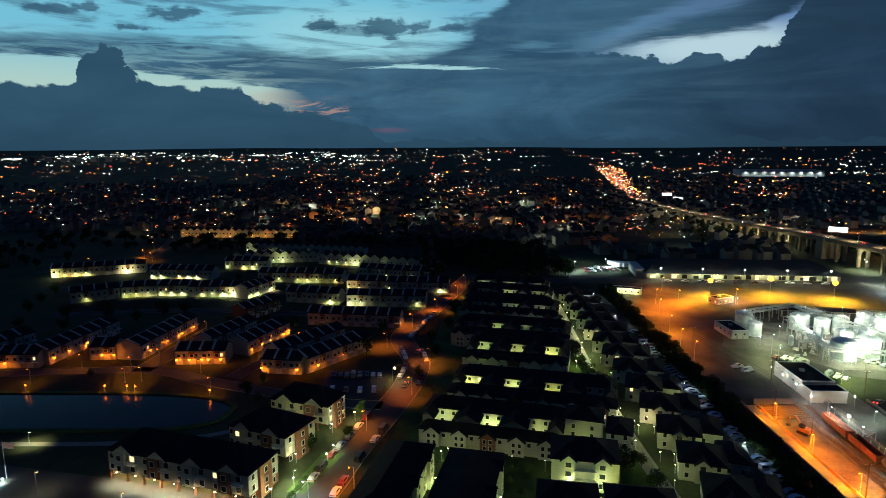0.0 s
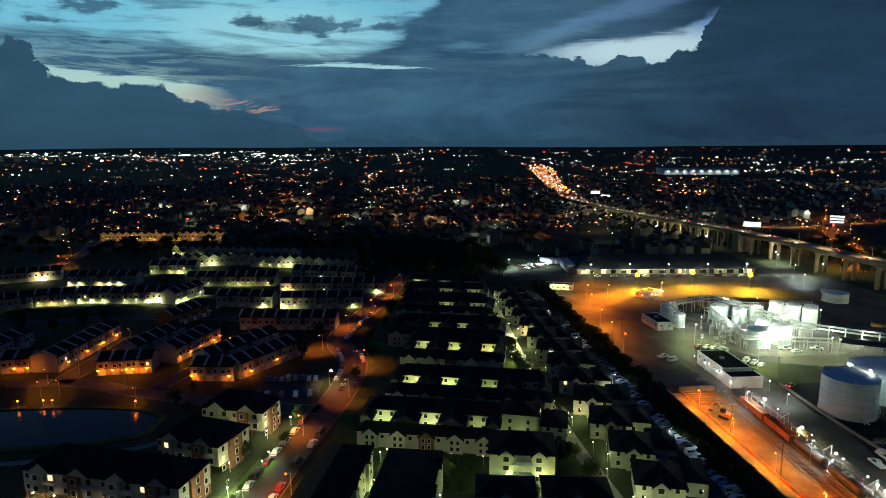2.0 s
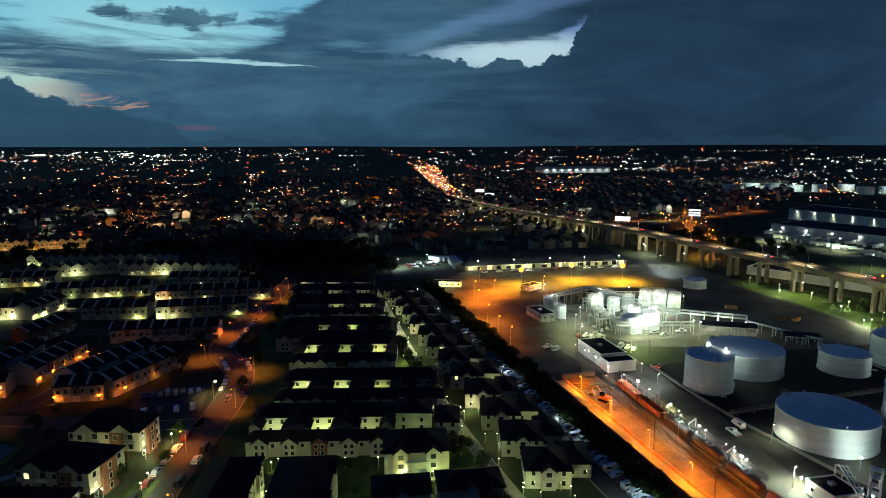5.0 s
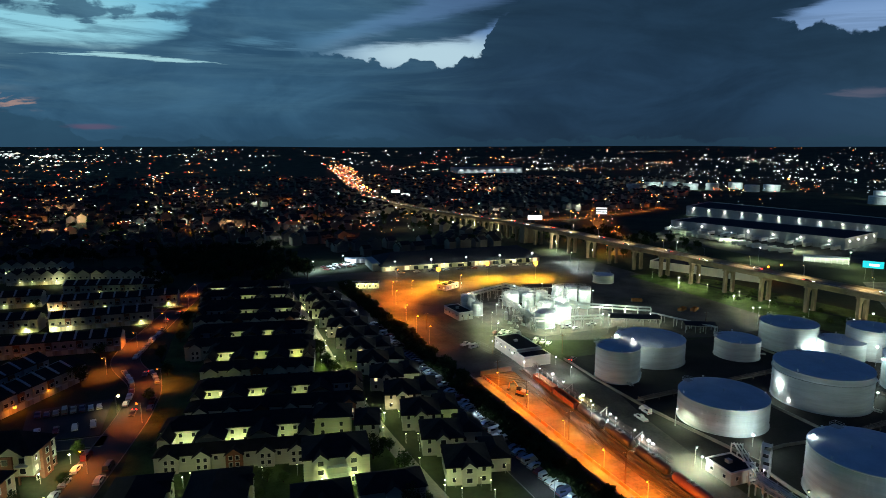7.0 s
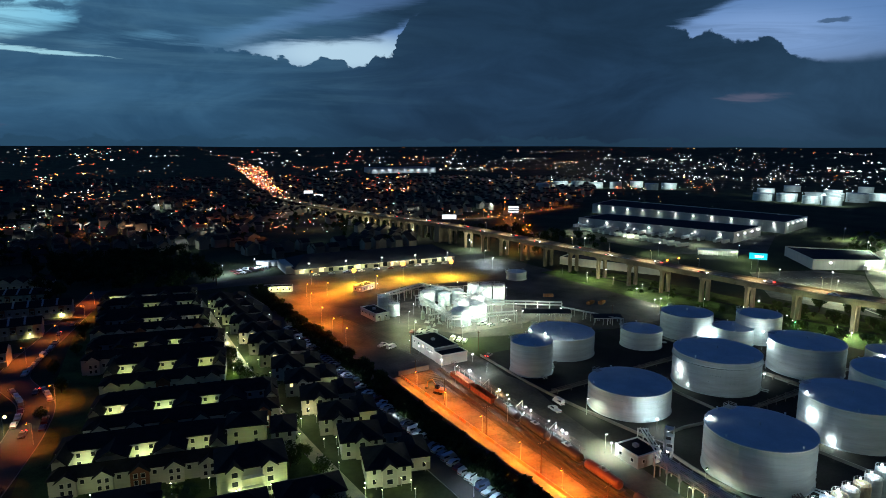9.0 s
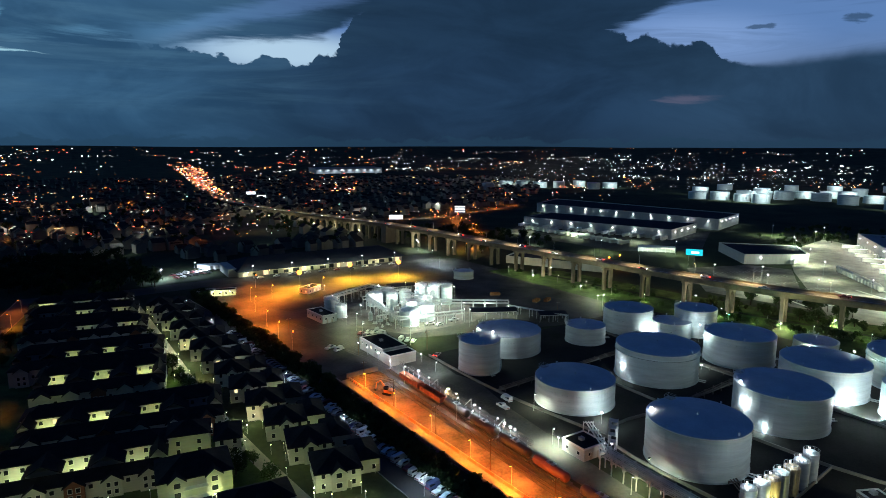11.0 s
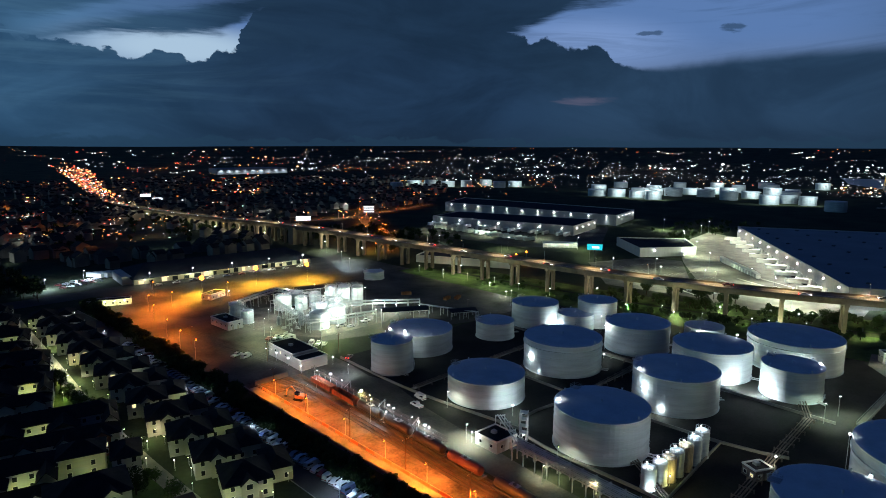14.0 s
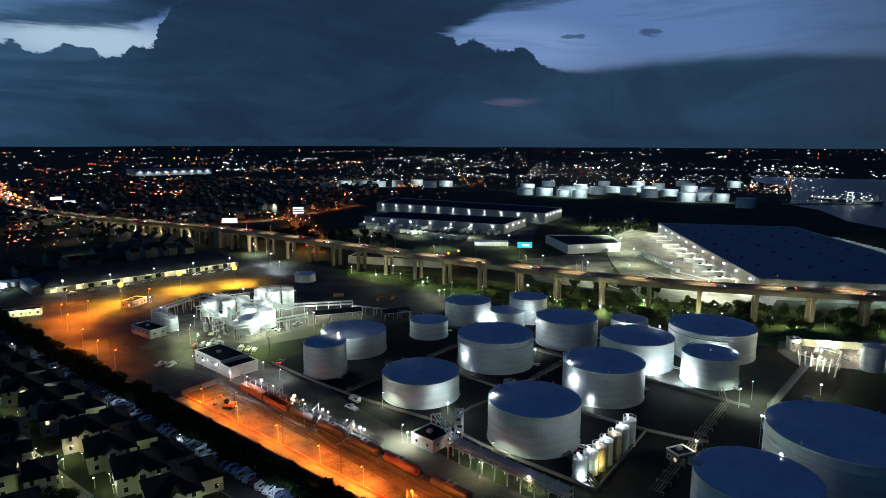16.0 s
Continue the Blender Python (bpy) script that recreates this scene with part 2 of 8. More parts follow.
# ---- materials ----
def material(name, colour, rough=0.8, metal=0.0, vary=0.25, scale=0.3, fine=6.0, bump=0.15, second=None, stretch=(1, 1, 1), spec=None, random=0.0):
    """A surface with coarse stains and fine grain, in metres."""
    m = bpy.data.materials.new(name)
    m.use_nodes = True
    nt = m.node_tree
    b = nt.nodes["Principled BSDF"]
    b.inputs["Roughness"].default_value, b.inputs["Metallic"].default_value = rough, metal
    b.inputs["Specular IOR Level"].default_value = spec if spec is not None else 0.05 if rough > 0.84 else 0.35
    tc = nt.nodes.new("ShaderNodeTexCoord")
    mp = nt.nodes.new("ShaderNodeMapping")
    mp.inputs["Scale"].default_value = stretch
    nt.links.new(tc.outputs["Object"], mp.inputs["Vector"])
    coarse, grain = nt.nodes.new("ShaderNodeTexNoise"), nt.nodes.new("ShaderNodeTexNoise")
    for n, s, d in ((coarse, scale, 5), (grain, fine, 3)):
        n.inputs["Scale"].default_value, n.inputs["Detail"].default_value, n.inputs["Roughness"].default_value = s, d, 0.6
        nt.links.new(mp.outputs[0], n.inputs["Vector"])
    both = nt.nodes.new("ShaderNodeMath")
    both.operation = "MULTIPLY_ADD"
    both.inputs[1].default_value = 0.35
    nt.links.new(grain.outputs[0], both.inputs[0])
    nt.links.new(coarse.outputs[0], both.inputs[2])
    ramp = nt.nodes.new("ShaderNodeMapRange")
    ramp.inputs["From Min"].default_value, ramp.inputs["From Max"].default_value = 0.42, 0.92
    nt.links.new(both.outputs[0], ramp.inputs["Value"])
    mix = nt.nodes.new("ShaderNodeMix")
    mix.data_type = "RGBA"
    dark = second or tuple(c * (1 - vary) for c in colour)
    mix.inputs[6].default_value = (*dark, 1)
    mix.inputs[7].default_value = (*[min(1, c * (1 + vary * 0.5)) for c in colour], 1)
    nt.links.new(ramp.outputs[0], mix.inputs[0])
    last = mix.outputs[2]
    if random:
        info = nt.nodes.new("ShaderNodeObjectInfo")
        hsv = nt.nodes.new("ShaderNodeHueSaturation")
        val = nt.nodes.new("ShaderNodeMapRange")
        val.inputs["To Min"].default_value, val.inputs["To Max"].default_value = 1 - random, 1 + random
        nt.links.new(info.outputs["Random"], val.inputs["Value"])
        nt.links.new(val.outputs[0], hsv.inputs["Value"])
        nt.links.new(last, hsv.inputs["Color"])
        last = hsv.outputs[0]
    nt.links.new(last, b.inputs["Base Color"])
    if bump:
        bp = nt.nodes.new("ShaderNodeBump")
        bp.inputs["Strength"].default_value, bp.inputs["Distance"].default_value = bump, 0.05
        nt.links.new(grain.outputs[0], bp.inputs["Height"])
        nt.links.new(bp.outputs[0], b.inputs["Normal"])
    return m


def glow(name, colour, strength, sampled=False):
    m = bpy.data.materials.new(name)
    m.use_nodes = True
    nt = m.node_tree
    nt.nodes.clear()
    e, o = nt.nodes.new("ShaderNodeEmission"), nt.nodes.new("ShaderNodeOutputMaterial")
    e.inputs["Color"].default_value, e.inputs["Strength"].default_value = (*colour, 1), strength
    nt.links.new(e.outputs[0], o.inputs["Surface"])
    if not sampled:
        m.cycles.emission_sampling = "NONE"
    return m


def glow_many(name, stops, lo, hi):
    """Lamps of one kind whose colour and strength differ from lamp to lamp."""
    m = glow(name, (1, 1, 1), 1)
    nt = m.node_tree
    e = nt.nodes["Emission"]
    geo = nt.nodes.new("ShaderNodeNewGeometry")
    ramp = nt.nodes.new("ShaderNodeValToRGB")
    ramp.color_ramp.interpolation = "CONSTANT"
    while len(ramp.color_ramp.elements) < len(stops):
        ramp.color_ramp.elements.new(0.5)
    for el, (p, c) in zip(ramp.color_ramp.elements, stops):
        el.position, el.color = p, (*c, 1)
    nt.links.new(geo.outputs["Random Per Island"], ramp.inputs[0])
    nt.links.new(ramp.outputs[0], e.inputs["Color"])
    wn1 = nt.nodes.new("ShaderNodeTexWhiteNoise")
    wn1.noise_dimensions = "1D"
    nt.links.new(geo.outputs["Random Per Island"], wn1.inputs["W"])
    pw = nt.nodes.new("ShaderNodeMath")
    pw.operation = "POWER"
    pw.inputs[1].default_value = 6.0
    nt.links.new(wn1.outputs["Value"], pw.inputs[0])
    mr = nt.nodes.new("ShaderNodeMapRange")
    mr.inputs["To Min"].default_value, mr.inputs["To Max"].default_value = lo, hi
    nt.links.new(pw.outputs[0], mr.inputs["Value"])
    nt.links.new(mr.outputs[0], e.inputs["Strength"])
    return m


def glass(name, colour=(0.02, 0.025, 0.03)):
    return material(name, colour, rough=0.08, vary=0.2, bump=0.0, spec=0.6)


M_GROUND = material("earth_and_grass", (0.045, 0.055, 0.03), 0.95, vary=0.5, scale=0.02, fine=0.6, bump=0.3, second=(0.02, 0.024, 0.016))
M_ASPHALT = material("asphalt", (0.07, 0.068, 0.066), 0.9, vary=0.35, scale=0.06, fine=2.5, bump=0.2)
M_OLD_ASPHALT = material("worn_asphalt", (0.10, 0.098, 0.088), 0.9, vary=0.6, scale=0.045, fine=1.0, bump=0.2, second=(0.03, 0.029, 0.027))
M_CONCRETE = material("concrete", (0.21, 0.205, 0.19), 0.85, vary=0.35, scale=0.12, fine=3, bump=0.15)
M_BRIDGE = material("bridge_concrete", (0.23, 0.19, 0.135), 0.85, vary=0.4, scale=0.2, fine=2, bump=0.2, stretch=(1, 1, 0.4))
M_GRASS = material("lawn", (0.075, 0.115, 0.035), 0.95, vary=0.5, scale=0.09, fine=2.2, bump=0.5, second=(0.014, 0.022, 0.010))
M_GRAVEL = material("ballast", (0.10, 0.09, 0.08), 0.95, vary=0.4, scale=0.3, fine=5, bump=0.5)
M_DIRT = material("oily_earth", (0.030, 0.030, 0.028), 0.95, vary=0.55, scale=0.05, fine=1.2, bump=0.3)
M_STEEL_WHITE = material("white_tank_paint", (0.48, 0.52, 0.53), 0.5, vary=0.30, scale=0.5, fine=2.2, bump=0.03, stretch=(0.12, 0.12, 1.1), random=0.08)
M_STEEL_ROOF = material("white_roof_paint", (0.62, 0.63, 0.63), 0.55, vary=0.22, scale=0.12, fine=1.5, bump=0.05, random=0.05)
M_RUST = material("rust", (0.26, 0.12, 0.05), 0.9, vary=0.5, scale=0.6, fine=5)
M_PIPE = material("pipe_paint", (0.45, 0.46, 0.44), 0.5, vary=0.25, scale=0.5, fine=4, bump=0.0)
M_STEEL_DARK = material("dark_steel", (0.08, 0.08, 0.08), 0.6, metal=0.3, vary=0.3, scale=0.6, fine=4)
M_GALV = material("galvanised_steel", (0.38, 0.39, 0.39), 0.45, metal=0.6, vary=0.2, scale=0.8, fine=5, bump=0.0)
M_SIDING = material("white_siding", (0.44, 0.43, 0.38), 0.75, vary=0.14, scale=0.3, fine=3, bump=0.1, stretch=(0.3, 0.3, 5), random=0.06)
M_CREAM = material("cream_siding", (0.46, 0.44, 0.33), 0.75, vary=0.15, scale=0.3, fine=3, bump=0.1, stretch=(0.3, 0.3, 5), random=0.08)
M_GREY_SIDING = material("grey_siding", (0.36, 0.35, 0.33), 0.75, vary=0.15, scale=0.3, fine=3, bump=0.1, stretch=(0.3, 0.3, 5), random=0.08)
M_BRICK = material("brown_brick", (0.21, 0.10, 0.065), 0.9, vary=0.3, scale=0.8, fine=7, bump=0.3, stretch=(1, 1, 3))
M_ROOF = material("dark_shingles", (0.028, 0.027, 0.027), 0.92, vary=0.3, scale=0.4, fine=5, bump=0.3)
M_ROOF_PALE = material("pale_party_wall", (0.42, 0.42, 0.42), 0.85, vary=0.2)
M_METAL_ROOF = material("metal_roof", (0.030, 0.034, 0.044), 0.86, vary=0.25, scale=0.05, fine=1)
M_BIG_ROOF = material("pale_membrane_roof", (0.24, 0.25, 0.26), 0.7, vary=0.2, scale=0.03, fine=0.8)
M_WALL_IND = material("pale_metal_wall", (0.42, 0.42, 0.40), 0.6, vary=0.15, scale=0.2, fine=2, bump=0.05, stretch=(3, 3, 0.3))
M_TRIM = material("white_trim", (0.58, 0.57, 0.53), 0.6, vary=0.08, bump=0.0)
M_WINDOW = glass("window_glass")
M_DOOR = material("door_paint", (0.30, 0.27, 0.22), 0.6, vary=0.15)
M_WOOD = material("weathered_wood", (0.13, 0.09, 0.06), 0.9, vary=0.3, scale=1.0, fine=8)
M_BARK = material("bark", (0.06, 0.045, 0.032), 0.95, vary=0.3, scale=1.5, fine=9)
M_LEAF = material("leaves", (0.050, 0.085, 0.025), 0.85, vary=0.5, scale=0.5, fine=4, bump=0.0, random=0.25)
M_LEAF_DARK = material("dark_leaves", (0.035, 0.055, 0.020), 0.85, vary=0.5, scale=0.5, fine=4, bump=0.0, random=0.25)
M_WATER = material("still_water", (0.002, 0.004, 0.007), 0.16, vary=0.3, scale=0.02, fine=0.8, bump=0.02, spec=0.14)
M_RIVER = material("ruffled_river", (0.006, 0.010, 0.014), 0.3, vary=0.3, scale=0.02, fine=0.3, bump=0.06, spec=0.12)
M_OLD_PIPE = material("weathered_pipe", (0.12, 0.095, 0.08), 0.7, vary=0.4, scale=0.5, fine=4, bump=0.0)
M_PALE_ROAD = material("dusty_concrete_road", (0.24, 0.22, 0.20), 0.9, vary=0.45, scale=0.12, fine=2.0, bump=0.2)
M_YARD = material("patched_concrete_yard", (0.17, 0.155, 0.14), 0.9, vary=0.6, scale=0.08, fine=1.0, bump=0.25, second=(0.06, 0.055, 0.05))
M_RAIL_YARD = material("broken_yard_concrete", (0.15, 0.13, 0.115), 0.9, vary=0.6, scale=0.14, fine=1.2, bump=0.25, second=(0.035, 0.03, 0.027))
M_TYRE = material("rubber", (0.02, 0.02, 0.02), 0.9, vary=0.2)
CAR_PAINTS = [material("car_paint", c, 0.3, metal=0.0, vary=0.08, bump=0.0, spec=0.6) for c in
              ((0.6, 0.6, 0.6), (0.03, 0.03, 0.035), (0.25, 0.26, 0.27), (0.14, 0.02, 0.02), (0.04, 0.06, 0.14), (0.7, 0.7, 0.68))]
M_ORANGE_PAINT = material("orange_machine_paint", (0.55, 0.20, 0.03), 0.5, vary=0.25)
M_BARRIER = material("barrier_concrete", (0.32, 0.28, 0.24), 0.85, vary=0.3, scale=0.5)
M_FAR_WALL = material("town_walls", (0.30, 0.27, 0.23), 0.85, vary=0.5, scale=0.02, fine=0.1, bump=0.0)
M_FAR_ROOF = material("town_roofs", (0.05, 0.045, 0.042), 0.9, vary=0.5, scale=0.02, fine=0.1, bump=0.0)

G_WHITE, G_SODIUM, G_AMBER = glow("lamp_white", (0.93, 1, 0.88), 40), glow("lamp_sodium", (1, 0.20, 0.012), 10), glow("lamp_amber", (1, 0.20, 0.012), 12)
G_GREEN, G_WARM = glow("lamp_greenish", (0.85, 1, 0.42), 14), glow("lamp_warm", (1, 0.62, 0.22), 12)
G_WINDOW = glow("lit_window", (1, 0.78, 0.38), 1.3)
G_SIGN = glow("lit_sign", (0.95, 1, 1), 1.6)
G_CYAN = glow("lit_sign_cyan", (0.05, 0.75, 0.78), 1.0)


# ---- mesh building ----
class Solid:
    """Corners and faces of one mesh."""

    def __init__(self):
        self.v, self.f, self.smooth = [], [], False

    def add(self, pts, faces):
        k = len(self.v)
        self.v += [tuple(p) for p in pts]
        self.f += [tuple(k + i for i in f) for f in faces]
        return self

    def box(self, x0, x1, y0, y1, z0, z1):
        return self.add([(x0, y0, z0), (x1, y0, z0), (x1, y1, z0), (x0, y1, z0), (x0, y0, z1), (x1, y0, z1), (x1, y1, z1), (x0, y1, z1)],
                        [(0, 3, 2, 1), (4, 5, 6, 7), (0, 1, 5, 4), (1, 2, 6, 5), (2, 3, 7, 6), (3, 0, 4, 7)])

    def beam(self, a, b, w, h=None):
        """A square bar from a to b."""
        a, b = Vector(a), Vector(b)
        h = h or w
        d = (b - a).normalized()
        s = d.cross(Vector((0, 0, 1)))
        s = s.normalized() if s.length > 1e-4 else Vector((1, 0, 0))
        u = s.cross(d)
        s, u = s * w / 2, u * h / 2
        pts = [a - s - u, a + s - u, a + s + u, a - s + u, b - s - u, b + s - u, b + s + u, b - s + u]
        return self.add(pts, [(3, 2, 1, 0), (4, 5, 6, 7), (0, 1, 5, 4), (1, 2, 6, 5), (2, 3, 7, 6), (3, 0, 4, 7)])

    def tube(self, a, b, r0, r1=None, n=10, caps=True):
        a, b = Vector(a), Vector(b)
        r1 = r0 if r1 is None else r1
        d = (b - a).normalized()
        s = d.cross(Vector((0, 0, 1)))
        s = s.normalized() if s.length > 1e-4 else Vector((1, 0, 0))
        u = s.cross(d)
        ring = [(math.cos(2 * math.pi * i / n), math.sin(2 * math.pi * i / n)) for i in range(n)]
        pts = [a + (s * c + u * q) * r0 for c, q in ring] + [b + (s * c + u * q) * r1 for c, q in ring]
        faces = [(i, (i + 1) % n, n + (i + 1) % n, n + i) for i in range(n)]
        if caps:
            faces += [tuple(range(n - 1, -1, -1)), tuple(range(n, 2 * n))]
        return self.add(pts, faces)

    def lathe(self, profile, n=48, x=0.0, y=0.0):
        """Rings of (radius, z) joined from the bottom up; a radius of 0 closes."""
        k, rows = len(self.v), []
        for r, z in profile:
            if r <= 1e-6:
                rows.append([len(self.v)])
                self.v.append((x, y, z))
            else:
                rows.append(list(range(len(self.v), len(self.v) + n)))
                self.v += [(x + r * math.cos(2 * math.pi * i / n), y + r * math.sin(2 * math.pi * i / n), z) for i in range(n)]
        for p, q in zip(rows, rows[1:]):
            for i in range(n):
                j = (i + 1) % n
                if len(p) == 1:
                    self.f.append((p[0], q[j], q[i])[::-1])
                elif len(q) == 1:
                    self.f.append((p[i], p[j], q[0]))
                else:
                    self.f.append((p[i], p[j], q[j], q[i]))
        return self

    def gable(self, x0, x1, y0, y1, z, rise, over=0.4, along="x", thick=0.25):
        """A pitched roof with its ridge along x or y, as two slabs of real thickness."""
        if along == "x":
            ym = (y0 + y1) / 2
            for ya, s in ((y0 - over, -1), (y1 + over, 1)):
                drop = over * rise / abs(ym - y0)
                self.add([(x0 - over, ya, z - drop), (x1 + over, ya, z - drop), (x1 + over, ym, z + rise), (x0 - over, ym, z + rise),
                          (x0 - over, ya, z - drop + thick), (x1 + over, ya, z - drop + thick), (x1 + over, ym, z + rise + thick), (x0 - over, ym, z + rise + thick)],
                         [(0, 3, 2, 1), (4, 5, 6, 7), (0, 1, 5, 4), (1, 2, 6, 5), (2, 3, 7, 6), (3, 0, 4, 7)] if s < 0 else
                         [(0, 1, 2, 3), (7, 6, 5, 4), (4, 5, 1, 0), (5, 6, 2, 1), (6, 7, 3, 2), (7, 4, 0, 3)])
        else:
            k = len(self.v)
            self.gable(y0, y1, x0, x1, z, rise, over, "x", thick)
            self.v[k:] = [(b, a, c) for a, b, c in self.v[k:]]
            n = 12
            self.f[-n:] = [f[::-1] for f in self.f[-n:]]
        return self

    def hip(self, x0, x1, y0, y1, z, rise, over=0.5, inset=None):
        x0, x1, y0, y1 = x0 - over, x1 + over, y0 - over, y1 + over
        w, d = x1 - x0, y1 - y0
        i = inset if inset is not None else min(w, d) / 2
        if w >= d:
            r = [(x0 + i, (y0 + y1) / 2, z + rise), (x1 - i, (y0 + y1) / 2, z + rise)]
            faces = [(4, 5, 9, 8), (5, 6, 9), (6, 7, 8, 9), (7, 4, 8)]
        else:
            r = [((x0 + x1) / 2, y0 + i, z + rise), ((x0 + x1) / 2, y1 - i, z + rise)]
            faces = [(4, 5, 8), (5, 6, 9, 8), (6, 7, 9), (7, 4, 8, 9)]
        pts = [(x0, y0, z - 0.2), (x1, y0, z - 0.2), (x1, y1, z - 0.2), (x0, y1, z - 0.2), (x0, y0, z), (x1, y0, z), (x1, y1, z), (x0, y1, z)] + r
        return self.add(pts, [(3, 2, 1, 0), (0, 1, 5, 4), (1, 2, 6, 5), (2, 3, 7, 6), (3, 0, 4, 7)] + faces)

    def wedge(self, x0, x1, y0, y1, z, rise, along="x"):
        """The triangular walls under a pitched roof."""
        if along == "x":
            ym = (y0 + y1) / 2
            pts = [(x0, y0, z), (x0, y1, z), (x0, ym, z + rise), (x1, y0, z), (x1, y1, z), (x1, ym, z + rise)]
            return self.add(pts, [(0, 2, 1), (3, 4, 5), (0, 1, 4, 3), (0, 3, 5, 2), (1, 2, 5, 4)])
        xm = (x0 + x1) / 2
        pts = [(x0, y0, z), (x1, y0, z), (xm, y0, z + rise), (x0, y1, z), (x1, y1, z), (xm, y1, z + rise)]
        return self.add(pts, [(0, 1, 2), (3, 5, 4), (0, 3, 4, 1), (0, 2, 5, 3), (1, 4, 5, 2)])

    def mesh(self, name, mat):
        me = bpy.data.meshes.new(name)
        me.from_pydata(self.v, [], self.f)
        if mat:
            me.materials.append(mat)
        if self.smooth:
            me.shade_smooth()
        me.update()
        return me


def part(name, solid, mat, parent=None, label=""):
    ob = new(name, solid if isinstance(solid, bpy.types.Mesh) else solid.mesh(name, mat))
    if parent:
        ob.parent = parent
    return tagged(ob, label)


def thing(name, m, label, category, group="", kind=""):
    ob = new(name)
    ob.empty_display_size = 0.5
    ob.matrix_basis = m
    return tagged(ob, label, category, group, kind)


def single(name, solid, mat, label, category, group="", kind="", m=None):
    ob = part(name, solid, mat)
    if m:
        ob.matrix_basis = m
    return tagged(ob, label, category, group, kind)


def octa(points, sizes, wide=1.0, tall=1.0):
    """Small lamps: one eight-sided body at each point."""
    s = Solid()
    for (x, y, z), r in zip(points, sizes):
        h, r = r * tall, r * wide
        s.add([(x + r, y, z), (x, y + r, z), (x - r, y, z), (x, y - r, z), (x, y, z + h), (x, y, z - h)],
              [(0, 1, 4), (1, 2, 4), (2, 3, 4), (3, 0, 4), (1, 0, 5), (2, 1, 5), (3, 2, 5), (0, 3, 5)])
    return s


# ---- ground, roads, water ----
def rise(r):
    return 80.0 * min(1, max(0.0, (r - 2000) / 2880)) ** 2


def land(x, y):
    return rise(math.hypot(x, y))


gs = Solid()
radii = [0, 40, 90, 150, 220, 300, 400, 520, 660, 830, 1030, 1270, 1550, 1850, 2000, 2300, 2600, 2900, 3200, 3500, 3800, 4100, 4400, 4700, 4880]
SECT = 120
for r in radii:
    for i in range(SECT):
        a = 2 * math.pi * i / SECT
        hill = 0.0
        if r > 4000:
            hill = (noise.noise(Vector((math.cos(a) * 6, math.sin(a) * 6, 1.5))) + 0.25) * 9 * (r - 4000) / 880
        gs.v.append((r * math.sin(a), r * math.cos(a), rise(r) + hill))
for k in range(len(radii) - 1):
    for i in range(SECT):
        j = (i + 1) % SECT
        gs.f.append((k * SECT + i, (k + 1) * SECT + i, (k + 1) * SECT + j, k * SECT + j)[::-1])
ground = single("ground", gs, M_GROUND, "dark earth and grass sheet reaching the low hills", "ground", kind="structure")


def smooth_line(pts, step=6.0):
    """A rounded line through the points (Catmull-Rom)."""
    p = [Vector(q) for q in pts]
    p = [p[0] * 2 - p[1]] + p + [p[-1] * 2 - p[-2]]
    out = []
    for a, b, c, d in zip(p, p[1:], p[2:], p[3:]):
        n = max(1, int((c - b).length / step))
        for i in range(n):
            t = i / n
            out.append(0.5 * (2 * b + (c - a) * t + (2 * a - 5 * b + 4 * c - d) * t * t + (3 * b - a - 3 * c + d) * t ** 3))
    out.append(p[-2])
    return out


def sides(line):
    out = []
    for i, q in enumerate(line):
        d = (line[min(i + 1, len(line) - 1)] - line[max(i - 1, 0)])
        d.z = 0
        d.normalize()
        out.append(Vector((d.y, -d.x, 0)))
    return out


def ribbon(s, line, left, right, z0, z1):
    """A bar along a line, from left to right of it (metres, right positive), between two heights above it."""
    nn, k = sides(line), len(s.v)
    for q, n in zip(line, nn):
        for off, z in ((left, z0), (right, z0), (right, z1), (left, z1)):
            s.v.append(tuple(q + n * off + Vector((0, 0, z))))
    for i in range(len(line) - 1):
        a, b = k + 4 * i, k + 4 * i + 4
        for u, w in ((0, 1), (1, 2), (2, 3), (3, 0)):
            s.f.append((a + u, a + w, b + w, b + u)[::-1])
    s.f += [(k, k + 1, k + 2, k + 3), tuple(k + 4 * (len(line) - 1) + i for i in (3, 2, 1, 0))]
    return s


def road(name, pts, width, mat=None, label="dark asphalt street", z=0.05, kerb=True):
    line = smooth_line([(x, y, 0) for x, y in pts], 5)
    ob = single(name, ribbon(Solid(), line, -width / 2, width / 2, -0.3, z), mat or M_ASPHALT, label, "road", kind="structure")
    if kerb:
        k = Solid()
        ribbon(k, line, -width / 2 - 0.2, -width / 2, -0.3, z + 0.13)
        ribbon(k, line, width / 2, width / 2 + 0.2, -0.3, z + 0.13)
        part("kerb", k, M_CONCRETE, ob)
    return ob


def apron(name, corners, mat, label, z=0.03):
    s = Solid()
    n = len(corners)
    s.add([(x, y, -0.3) for x, y in corners] + [(x, y, z) for x, y in corners],
          [tuple(range(n, 2 * n))] + [(i, (i + 1) % n, n + (i + 1) % n, n + i) for i in range(n)])
    return single(name, s, mat, label, "ground", kind="structure")


